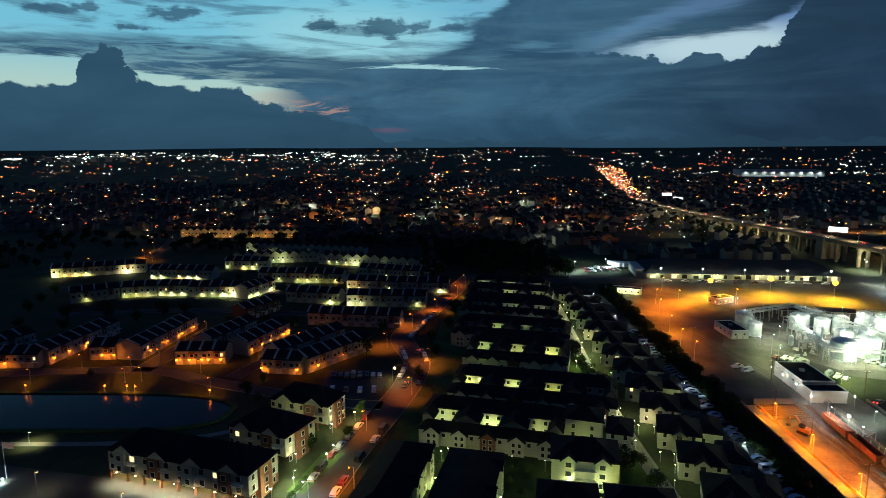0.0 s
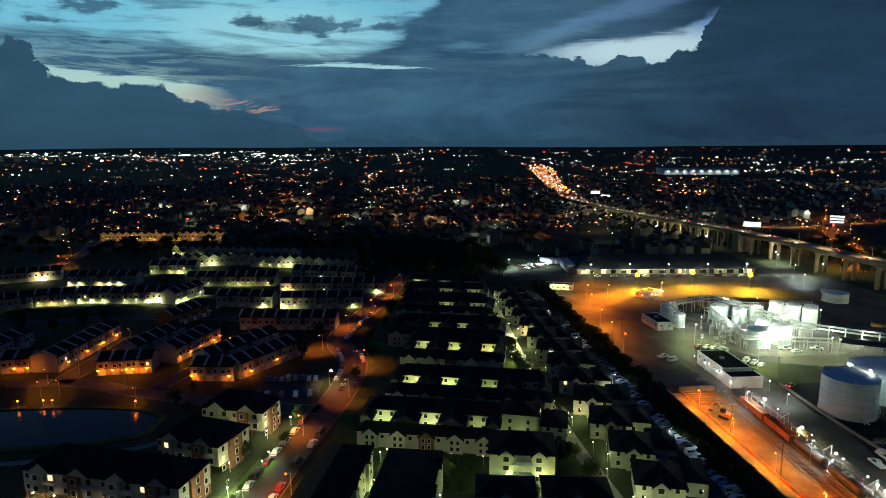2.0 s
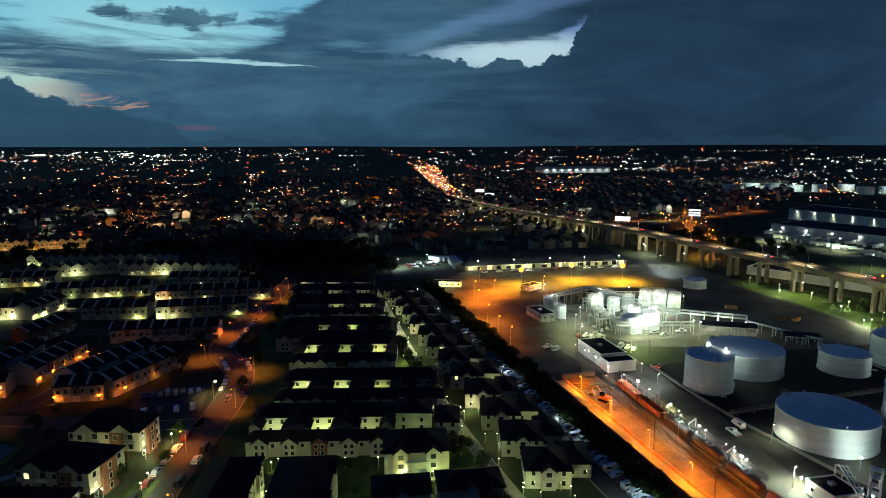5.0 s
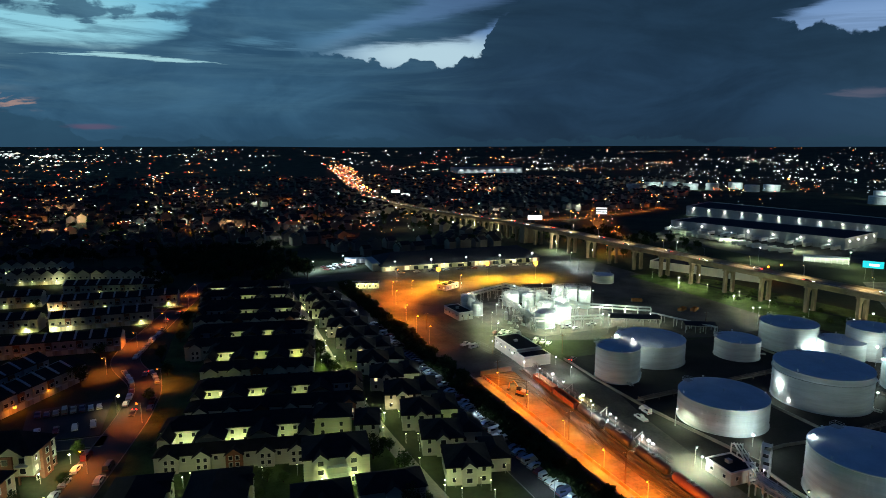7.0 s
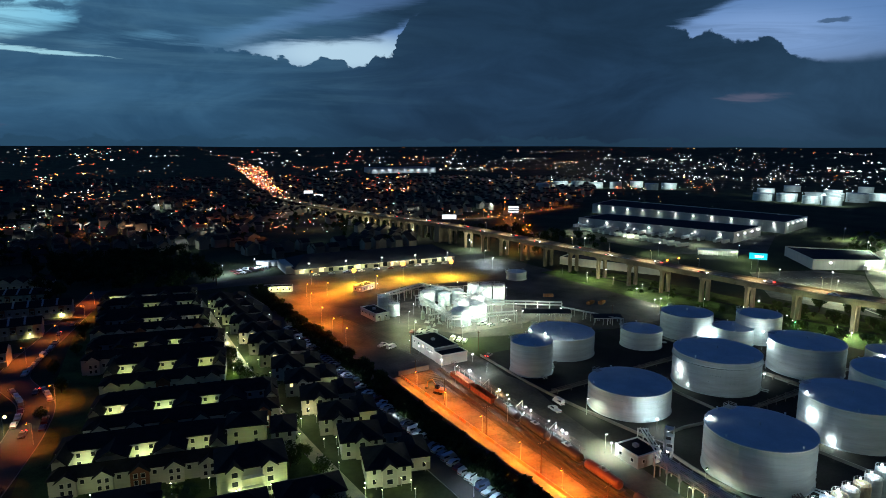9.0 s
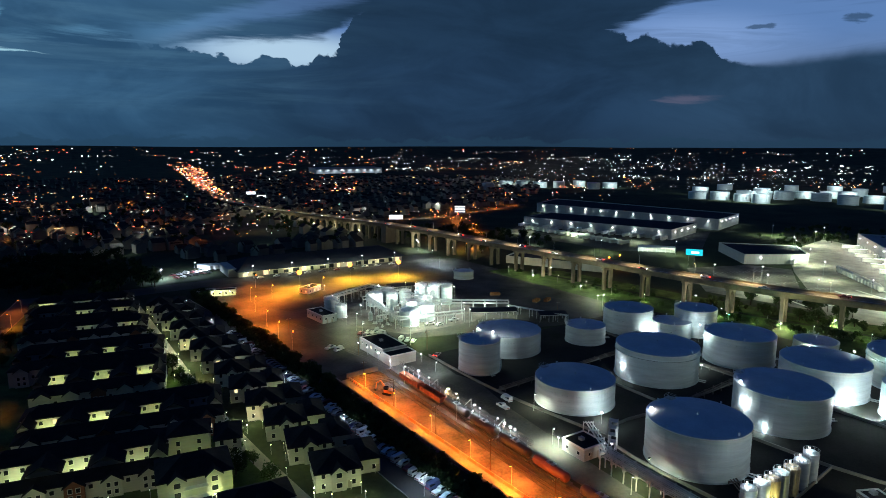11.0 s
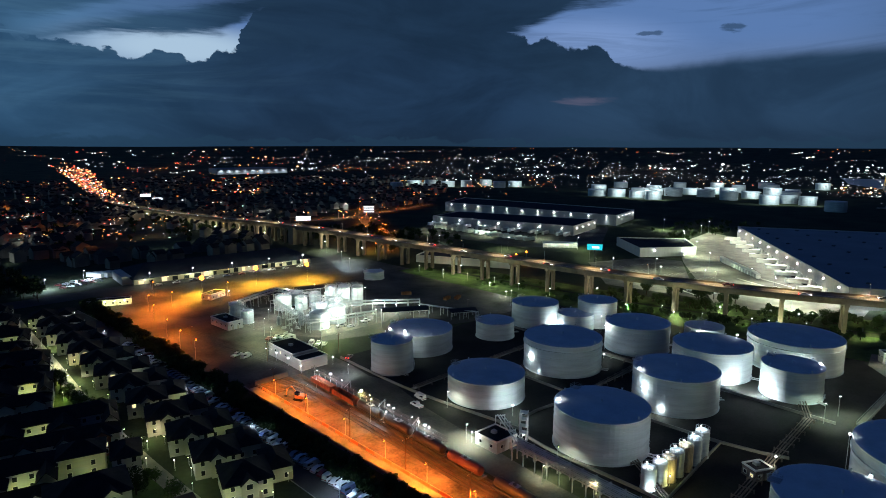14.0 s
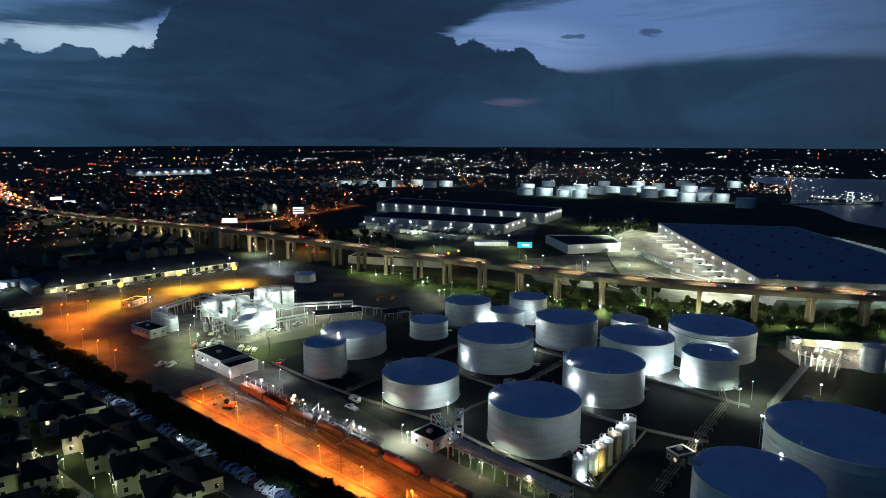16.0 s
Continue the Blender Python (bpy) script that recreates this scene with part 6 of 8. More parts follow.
# fence lamps and lamps under the viaduct
for x, y, w in ((314, 134, 8000), (320, 113, 8000), (331, 92, 7000), (287, 226, 6000), (310, 160, 5000), (348, 46, 5000), (300, 250, 4000), (298, 290, 4000), (342, 120, 5000), (362, 80, 5000)):
    wall_lamp(x, y, 3.0, G_WHITE, w * 1.5, (0.9, 1, 0.5), 0.32, "white fence lamp in the grass below the viaduct", (-0.3, -0.5), "fence lamps", pole=True)
wall_lamp(309, 158, 3, glow("lamp_green", (0.1, 1, 0.25), 10), 1200, (0.1, 1, 0.25), 0.25, "green signal lamp under the viaduct", (-0.4, -0.4), "fence lamps", pole=True)
for i, q in enumerate([p for p in DECK if p.y < 880][::6]):
    n = Vector((-0.95, -0.3, 0))
    if i % 2 == 0 or q.y > 420:
        wall_lamp(q.x - 5.5, q.y, max(3.0, q.z - 9), G_WHITE, 9000 if q.y > 420 else 2500, (1, 0.95, 0.55), 0.3, "lamp on a pier of the viaduct", (-1.2, 0), "pier lamps")
for q in [p for p in DECK if p.y < 1010][::4]:
    street_lamp(q.x + 6.9, q.y, 6.5, G_WARM, 9000, (1, 0.76, 0.34), (-1.2, 0), 0.1, q.z, label="slim lamp on the parapet of the viaduct", group="lamps of the viaduct")
for y in range(10, 330, 22):
    q = min(DECK, key=lambda p: abs(p.y - y))
    street_lamp(q.x - 13 + (y * 7) % 5, y, 4.5, G_WHITE, 3200, (0.85, 1, 0.45), (0.3, 0), 0.16, label="small lamp in the grass below the viaduct", group="fence lamps", cone=165)
# warehouse wall lamps
for (a, b), n, z, w, c in ((((401, 72), (637, 213)), 11, 9.5, 44000, (0.92, 1, 0.66)), (((535, 337), (498, 502)), 7, 7.2, 1500, WHITE), (((535, 337), (605, 352)), 4, 7.2, 1000, WHITE), (((640, 347), (618, 598)), 11, 9.5, 2200, WHITE), (((640, 347), (716, 364)), 5, 9.5, 2000, WHITE),
                          (((510, 202), (470, 232)), 2, 5.5, 300, WHITE), (((401, 72), (455, -45)), 7, 8.5, 9000, WHITE)):
    pts, o = along(a, b, n, 0.7)
    for p in pts:
        wall_lamp(p.x, p.y, z, G_WHITE, 0, c, 0.45, "white floodlight on a warehouse wall", (o.x * 1.2, o.y * 1.2), "warehouse lamps")
        spot((p.x + o.x * 0.5, p.y + o.y * 0.5, z - 0.6), (p.x + o.x * (12 if w > 1e4 else 3.5), p.y + o.y * (12 if w > 1e4 else 3.5), 0), w, c, 150 if w > 1e4 else 130, 0.3)
for p in along((873, 1816), (1099, 1786), 9, 6)[0]:
    spot((p.x, p.y, 14), (p.x, p.y + 6, 4), 9e3, COOL, 120, 0.6)
for x, y, h, w in ((560, 235, 9, 14e3), (615, 240, 9, 14e3), (455, 170, 9, 9e3), (640, 290, 8, 12e3), (660, 250, 8, 9e3), (395, 150, 8, 12e3), (430, 255, 7, 3e3), (465, 288, 7, 4e3), (420, 330, 7, 7e3), (470, 400, 7, 9e3), (455, 460, 7, 9e3), (490, 350, 7, 8e3), (385, 175, 8, 12e3), (410, 190, 8, 12e3), (420, 130, 8, 12e3), (400, 110, 8, 12e3), (380, 95, 7, 9e3), (395, 215, 7, 4e3), (505, 200, 9, 9e3), (540, 225, 9, 9e3)):
    street_lamp(x, y, h + 4, G_WHITE, w * 3.6, (0.84, 1, 0.54), (0.8, 0), 0.35, label="yard lamp on a tall pole", group="yard lamps of the warehouses", cone=165)
for k in range(4):
    spot((600 + k * 28, 36 + k * 17, 10), (608 + k * 28, 20 + k * 17, 0), 26e3, WHITE, 140, 0.3)
# front of the long building
for i, w in enumerate((900, 300, 1500, 2000, 500, 1300, 900, 2200, 1200)):
    q = LONG @ Vector((142 + i * 13.6 + (i % 3), 410.2, 3.5))
    wall_lamp(q.x, q.y, q.z, G_WARM if i % 3 == 1 else G_GREEN, w, (0.95, 1, 0.55), 0.24, "lamp under the canopy of the long building", (0, -1.0), "canopy lamps", pole=True)
for i in range(5):
    q = LONG @ Vector((144 + i * 27, 404.5, 8.5))
    wall_lamp(q.x, q.y, q.z, G_WHITE, 3600, (0.95, 1, 0.62), 0.4, "small white lamp over the forecourt", (0, -0.4), "canopy lamps", pole=True)
street_lamp(119, 447, 8, G_WHITE, 40000, COOL, (0.4, 0), 0.3, label="white lamp of the truck lot", group="lamps of the truck lot", cone=165)
street_lamp(95, 440, 7, G_WHITE, 24000, COOL, (0.4, 0), 0.3, label="white lamp of the truck lot", group="lamps of the truck lot", cone=165)
for i in range(4):
    wall_lamp(103 + i * 4.6, 371.6 - i * 1.9, 3.0, G_GREEN, 1100, GREENISH, 0.45, "lamp of the low store wall", (0, -0.8), "store lamps", pole=True)
# orange porches of the left terraces
for x, y in ((-111.8, 245.4), (-106.6, 245.8), (-101.4, 246), (-98.8, 246), (-93.6, 246.2), (-85, 260), (-82.5, 267), (-80.5, 273.5), (-76.3, 281), (-75, 287), (-58.8, 233.6), (-73.5, 236), (-51.2, 238.6), (-43.6, 252), (-36.2, 262.5), (-146.5, 252), (-141.6, 252.2), (-128.6, 258), (-127, 271), (-125.5, 283),
             (-124, 294), (-181.4, 242.2), (-165, 249), (-164, 258), (-162.4, 269), (-186, 241.8)):
    wall_lamp(x, y, 2.6, G_SODIUM, 420, (1, 0.22, 0.008), 0.5, "orange porch lamp of a terraced house", (0.35, -0.55), "porch lamps")
# garage lamps of the rows behind
grng = random.Random(44)
for m, wall, y in FRONTS:
    if y < 330 or y > 600 or grng.random() < 0.45:
        continue
    q = m @ Vector((1.9, -1.2, 2.5))
    far = 0.75 if y > 450 else 1.5
    wall_lamp(q.x, q.y, 2.5, G_GREEN, far * grng.choice((200, 600, 1100, 1900)), grng.choice(((0.95, 1, 0.45), (0.95, 1, 0.45), (1, 0.9, 0.5), (1, 0.6, 0.2))), 0.26, "yellow garage lamp of a terraced house", (0, -0.6), "garage lamps", down=grng.random() < 0.8)
for i in range(9):
    wall_lamp(-260 + i * 13.5, 616 - i * 0.95, 3.0, G_SODIUM, 700, (1, 0.5, 0.1), 0.4, "orange lamp before the gabled terrace", (0, -1.6), "terrace lamps")
# apartments: warm carports, street-side lamps
for k in range(7):
    u = Vector((-92.3, 157, 0)) + Vector((math.cos(radians(-18)), math.sin(radians(-18)), 0)) * (3 + k * 6.4)
    wall_lamp(u.x, u.y - 0.9, 2.9, G_WARM, 3200, (1, 0.95, 0.6), 0.24, "carport lamp under the apartments", (0.0, -1.4), "carport lamps", down=True)
    lamp(u.x + 1, u.y + 2.2, 2.3, 420, (1, 0.42, 0.10), 0.2)
for x, y, w in ((-45, 146.5, 900), (-40.5, 152, 700), (-36, 184, 700), (-34, 165, 500), (-33, 170, 500), (-52, 167.5, 350), (-43, 165, 350), (-50, 185, 350), (-120, 140, 900), (-30, 193, 500)):
    wall_lamp(x, y, 3.0, G_GREEN, w * 1.7, (0.95, 1, 0.5), 0.28, "lamp beside the apartment entrance", (0.5, -0.8), "entrance lamps", pole=True)
# white houses: facade lamps
for x, y, w in ((32.6, 149.9, 1700), (41.0, 148.3, 1700), (41, 171.0, 1100), (7.5, 217.5, 700), (41.5, 238, 700), (42.5, 281, 500), (4.5, 203.5, 900), (75, 171.5, 700), (61, 134, 350), (6, 203, 500), (35, 195, 350), (45, 193, 450), (60.5, 309, 500), (61.5, 289, 500), (54, 241, 450), (13, 150, 800), (-2.5, 146, 800), (-1.0, 166, 500), (61, 182, 350), (57, 172, 450), (72, 177, 300), (62, 165, 350), (75, 170, 500), (69, 148, 450), (10, 225, 450), (60, 258, 350), (61, 330, 400), (62, 350, 400), (28, 330, 250), (45, 360, 300), (22, 372, 300), (62, 136, 600), (73, 131, 700), (14, 142, 600), (-1, 155, 700)):
    wall_lamp(x, y, 3.2, G_GREEN, w * 0.42, (0.84, 1, 0.34), 0.2, "greenish lamp on a white house wall", (0.2, -0.5), "house lamps", pole=True)
for k in range(5):
    wall_lamp(-8 + k * 9, 161.5 - k * 2.4 + 8.0, 3.4, G_GREEN, (30, 140, 60, 200, 40)[k], (1, 0.95, 0.5), 0.16, "lamp before the gabled white fronts", (0.0, -0.9), "house lamps", pole=True)
# mid-town pools of light: bare spots added without any lamp fixture
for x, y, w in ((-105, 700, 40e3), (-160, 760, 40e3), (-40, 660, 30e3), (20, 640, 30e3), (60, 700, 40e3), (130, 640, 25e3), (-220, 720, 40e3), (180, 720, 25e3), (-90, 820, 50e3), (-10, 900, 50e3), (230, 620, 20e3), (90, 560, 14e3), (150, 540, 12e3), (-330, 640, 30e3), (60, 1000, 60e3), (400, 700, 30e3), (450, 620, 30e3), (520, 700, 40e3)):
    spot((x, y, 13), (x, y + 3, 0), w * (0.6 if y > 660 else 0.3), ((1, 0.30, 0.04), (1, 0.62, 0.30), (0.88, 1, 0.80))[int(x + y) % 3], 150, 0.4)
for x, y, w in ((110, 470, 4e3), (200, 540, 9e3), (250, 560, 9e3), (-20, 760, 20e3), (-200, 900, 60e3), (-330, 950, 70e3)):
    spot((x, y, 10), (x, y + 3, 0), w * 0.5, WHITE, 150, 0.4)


# more fixtureless spots at random places, added to brighten the town
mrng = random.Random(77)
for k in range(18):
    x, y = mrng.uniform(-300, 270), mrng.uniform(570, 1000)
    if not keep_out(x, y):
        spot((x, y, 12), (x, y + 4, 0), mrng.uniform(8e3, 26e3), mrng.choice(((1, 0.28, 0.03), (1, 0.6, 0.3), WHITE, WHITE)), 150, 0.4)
# porch and gable lamps of the houses along the alley
hrng = random.Random(31)
for k, th in enumerate(ALLEY):
    for px, py in ((2.2, -1.0), (9.0, -1.0), (-0.8, 3.0), (-0.8, 9.5)):
        if hrng.random() < (0.42 if k % 2 == 0 else 0.22):
            q = th.matrix_basis @ Vector((px if k % 2 == 0 else px * 0.6, py, 2.6))
            wall_lamp(q.x, q.y, 2.6, G_GREEN, hrng.choice((25, 60, 130, 240)), hrng.choice(((0.88, 1, 0.42), (1, 0.95, 0.6), (1, 0.8, 0.4))), 0.14, "greenish lamp beside a house door", (0.0, -0.3), "alley house lamps", pole=True)
for x, y, w, c in ((45, 143.2, 700, GREENISH), (34, 145, 700, GREENISH), (64.5, 131, 220, (0.95, 1, 0.6)), (72, 127, 220, (0.95, 1, 0.6)), (79.5, 168.5, 400, GREENISH), (60.5, 150, 400, GREENISH), (61, 186, 400, GREENISH)):
    wall_lamp(x, y, 3.0, G_GREEN, w, c, 0.16, "greenish lamp in a lit garden", (0.0, -0.3), "house lamps", pole=True)
# streets beyond the viaduct
for x, y, w, c, m in ((330, 402, 12e3, AMBER, G_AMBER), (356, 420, 16e3, SODIUM, G_SODIUM), (372, 440, 14e3, SODIUM, G_SODIUM), (395, 470, 12e3, SODIUM, G_SODIUM), (350, 480, 9e3, SODIUM, G_SODIUM), (420, 500, 12e3, SODIUM, G_SODIUM), (440, 560, 14e3, SODIUM, G_SODIUM), (400, 395, 9e3, WHITE, G_WHITE)):
    street_lamp(x, y, 8, m, w, c, (0.8, 0), 0.4, label="street lamp beyond the viaduct, lit", group="lamps beyond the viaduct", cone=160)

# bank lamps added to put the porches' orange glow on the pond
for x, y in ((-157, 218.4), (-127, 217.8), (-118.5, 217.6), (-115.5, 217.5), (-86, 213.2)):
    street_lamp(x, y, 2.6, G_SODIUM, 700, SODIUM, (0.2, 0), 0.4, label="low orange lamp added on the pond bank for its reflection", group="pond lamps")
for k, (x, y) in enumerate(((344, 412), (382, 460), (412, 486), (440, 545), (470, 590), (490, 628), (530, 670), (556, 712), (420, 640), (460, 632), (548, 652), (600, 664), (650, 684))):
    street_lamp(x, y, 9, G_SODIUM, 34000, (1, 0.22, 0.012), (1.0, 0), 0.55, label="orange street lamp on the road beyond the viaduct", group="lamps beyond the viaduct", cone=160)
# ---- works, yards and small buildings of the terminal ----
def pipe_rack(a, b, z=4.5, pipes=4, gap=6.0, label="steel pipe rack carrying white pipes", levels=1, lit=0):
    a, b = Vector((*a, 0.05)), Vector((*b, 0.05))
    d = (b - a).normalized()
    s = Vector((d.y, -d.x, 0))
    L = (b - a).length
    coat = M_OLD_PIPE if z < 2 else M_PIPE
    th = thing("pipe_rack", pose(0, 0, 0), label, "pipe rack", "pipe racks")
    w = 0.5 + pipes * 0.35
    n = max(2, round(L / gap) + 1)
    for i in range(n):
        c = a + d * L * i / (n - 1)
        bent = Solid()
        for k in (-1, 1):
            bent.beam(c + s * k * w, c + s * k * w + Vector((0, 0, z + 0.3 + (levels - 1) * 1.6)), 0.26)
        for lv in range(levels):
            zz = Vector((0, 0, z + lv * 1.6))
            bent.beam(c - s * w + zz, c + s * w + zz, 0.24)
        part("frame", bent, coat, th)
    for lv in range(levels):
        for i in range(pipes):
            off = s * ((i + 0.5) / pipes * 2 - 1) * w * 0.85 + Vector((0, 0, z + 0.3 + lv * 1.6))
            part("pipe", Solid().tube(a + off, b + off, 0.13 + 0.05 * ((i * 7) % 3), n=8), coat, th)
    return th


pipe_rack((150, 304), (186, 318), 5, 4, 7, levels=2)
pipe_rack((184, 316), (196, 262), 5.5, 4, 7, levels=2)
pipe_rack((196, 262), (226, 238), 5, 4, 6, levels=2)
pipe_rack((226, 238), (236, 205), 4, 3, 7)
pipe_rack((158, 262), (196, 262), 4, 3, 7)
pipe_rack((170, 295), (162, 249), 4.5, 4, 6, "pipe rack crossing the process plant", levels=2)
pipe_rack((162, 249), (196, 240), 4.0, 3, 5, "pipe rack along the process tanks", levels=2)
pipe_rack((135, 101), (131, 62), 3.5, 5, 4.5, "low pipe rack beside the service road", levels=2)
pipe_rack((148, 118), (136, 100), 3.5, 3, 5, "pipe rack bridging to the loading road")
pipe_rack((152, 47), (222, 47), 0.9, 4, 6, "low pipe track between the tanks")
pipe_rack((222, 47), (262, 62), 0.9, 3, 6, "low pipe track between the tanks")
pipe_rack((144, 60), (186, 112), 0.8, 3, 6, "low pipe track beside the tanks")
pipe_rack((186, 112), (232, 112), 0.8, 3, 6, "low pipe track between the tanks")
pipe_rack((232, 112), (236, 168), 0.8, 3, 6, "low pipe track between the tanks")
pipe_rack((150, 160), (232, 160), 0.8, 3, 7, "low pipe track between the tanks")


def process_tank(x, y, r, h, label="white process tank with a domed roof and rails", dark=False):
    th = thing("process_tank", pose(x, y, 0.05), label, "process tank", "process tanks")
    part("shell", Solid().lathe([(r + 0.15, 0), (r + 0.15, 0.3), (r, 0.3), (r, h)], 36), M_STEEL_WHITE, th)
    dome = part("dome", Solid().lathe([(r + 0.06, h - 0.1), (r + 0.06, h + 0.05), (r * 0.75, h + r * 0.16), (r * 0.4, h + r * 0.26), (0, h + r * 0.3)], 36), M_STEEL_ROOF, th)
    rl = Solid()
    for i in range(14):
        a, b = i * math.pi / 7, (i + 1) * math.pi / 7
        rl.beam((r * math.cos(a), r * math.sin(a), h), (r * math.cos(a), r * math.sin(a), h + 1.05), 0.07)
        rl.beam((r * math.cos(a), r * math.sin(a), h + 1.05), (r * math.cos(b), r * math.sin(b), h + 1.05), 0.07)
        rl.beam((r * math.cos(a), r * math.sin(a), h + 0.55), (r * math.cos(b), r * math.sin(b), h + 0.55), 0.05)
    tagged(part("railing", rl, M_GALV, dome), kind="stuff")
    ld = Solid()
    for k in (-0.3, 0.3):
        ld.beam((-r * 0.6 + k, -r * 0.82 - 0.2, 0.2), (-r * 0.6 + k, -r * 0.82 - 0.2, h + 1), 0.07)
    for i in range(int(h / 0.45)):
        ld.beam((-r * 0.6 - 0.3, -r * 0.82 - 0.2, 0.4 + i * 0.45), (-r * 0.6 + 0.3, -r * 0.82 - 0.2, 0.4 + i * 0.45), 0.05)
    part("ladder", ld, M_GALV, th)


for x, y, r, h in ((170.2, 251.9, 5.1, 7.6), (182.1, 254.1, 4.6, 8.2), (181, 268, 4.2, 7.0), (190, 266, 4.0, 8.2), (183.6, 289.1, 3.5, 6.6), (192, 288, 3.4, 7.8), (176, 295, 4.4, 7.2), (187, 300, 4.0, 7.0),
                   (203, 288, 3.4, 10), (209, 284, 3.4, 10), (205, 278, 3.4, 10.4), (211, 274, 3.4, 10), (216, 280, 3.2, 9.5), (149.9, 297.9, 3.8, 7.3), (148.9, 285, 3.1, 6.3), (178, 262, 2.6, 9)):
    process_tank(x, y, r, h)
for x, y, z, w in ((168, 243, 7, 4200), (176, 246, 8, 4200), (186, 246, 9.5, 4500), (174, 259, 9, 5200), (186, 260, 10, 5200), (196, 276, 11, 5200), (201, 270, 11.5, 4500), (180, 280, 9, 5200), (170, 287, 9, 4200), (196, 294, 11, 4200),
                   (186, 308, 8, 3200), (166, 270, 7, 2600), (158, 280, 6, 1200), (147, 280, 6.5, 900), (144, 270, 4, 700), (206, 252, 6, 2600), (214, 244, 5, 2200), (200, 244, 5, 1800), (222, 234, 5, 1200), (212, 268, 11, 2600), (154, 305, 7, 900)):
    wall_lamp(x, y, z, G_WHITE, w * 1.35, (0.88, 1, 0.72), 0.2, "white work lamp of the process plant", (0.2, -0.6), "plant lamps", pole=True)


def catwalk(a, b, z, label="railed steel catwalk between the process tanks"):
    """A grated walkway on legs with rails on both sides."""
    a, b = Vector((*a, z)), Vector((*b, z))
    d = (b - a).normalized()
    s = Vector((d.y, -d.x, 0))
    th = thing("catwalk", pose(0, 0, 0), label, "catwalk", "catwalks of the plant")
    grating = part("grating", Solid().beam(a, b, 1.1, 0.1), M_GALV, th)
    n = max(2, round((b - a).length / 3))
    for k in (-0.52, 0.52):
        rail = Solid().beam(a + s * k + Vector((0, 0, 1.1)), b + s * k + Vector((0, 0, 1.1)), 0.07).beam(a + s * k + Vector((0, 0, 0.55)), b + s * k + Vector((0, 0, 0.55)), 0.05)
        for i in range(n + 1):
            c = a + (b - a) * i / n + s * k
            rail.beam(c, c + Vector((0, 0, 1.1)), 0.07)
        tagged(part("railing", rail, M_PIPE, grating), kind="stuff")
    for i in range(0, n + 1, 2):
        c = a + (b - a) * i / n
        part("leg", Solid().beam((c.x, c.y, 0.05), c, 0.2), M_PIPE, th)


for a, b, z in (((170, 252), (182, 254), 8.4), ((182, 254), (190, 266), 8.6), ((181, 268), (190, 266), 8.4), ((184, 289), (192, 288), 8.0), ((176, 295), (187, 300), 7.8), ((203, 288), (216, 280), 10.6), ((205, 278), (211, 274), 10.9), ((150, 298), (149, 285), 7.6), ((190, 266), (205, 278), 9.4)):
    catwalk(a, b, z)
for x, y, r, h in ((196, 272, 1.3, 12), (199, 284, 1.1, 11), (194, 280, 1.0, 9), (172, 272, 1.4, 8), (166, 262, 1.2, 6), (158, 270, 1.0, 4)):
    v = thing("process_column", pose(x, y, 0.05), "slim white process column with pipes", "process column", "process columns")
    part("shell", Solid().lathe([(r, 0), (r, h), (r * 0.7, h + r * 0.5), (0, h + r * 0.7)], 20), M_STEEL_WHITE, v)
    part("pipe", Solid().tube((r + 0.25, 0, 0.2), (r + 0.25, 0, h * 0.9), 0.12, n=8).tube((r + 0.25, 0, h * 0.9), (r - 0.1, 0, h * 0.9), 0.12, n=8), M_PIPE, v)
for k in range(10):
    x, y = 152 + (k % 5) * 4.5, 254 + (k // 5) * 9 + (k % 3) * 2
    single("pump_skid", Solid().box(-1.2, 1.2, -0.6, 0.6, 0, 0.3).tube((-0.9, 0, 0.7), (0.5, 0, 0.7), 0.4, n=10).box(0.5, 1.0, -0.3, 0.3, 0.3, 1.2), M_PIPE, "small pump on a steel skid", "pump", "pump skids", m=pose(x, y, 0.07, 0, 0, k * 50))


def open_shed(x, y, heading, L, d, h, label):
    th = thing("open_shed", pose(x, y, 0.05, 0, 0, heading), label, "shed")
    part("roof", Solid().gable(0, L, 0, d, h, 0.9, 0.4, "x", 0.15), M_METAL_ROOF, th)
    for i in range(4):
        for yy in (0.3, d - 0.3):
            part("post", Solid().box(L * i / 3 - 0.12, L * i / 3 + 0.12, yy - 0.12, yy + 0.12, 0, h), M_GALV, th)
    part("eave_beam", Solid().box(0, L, 0.15, 0.4, h - 0.5, h - 0.15), M_TRIM, th)
    return th


open_shed(172, 316, -10, 20, 9, 4.5, "open-sided shed with a dark roof at the plant")
open_shed(196, 312, -16, 17, 9, 4.5, "open-sided shed with a dark roof at the plant")
open_shed(200, 238, -32, 24, 9, 4.6, "open-sided loading shed with lit stalls")
open_shed(226, 214, -32, 14, 8, 4.0, "low dark shed beside the tanks")


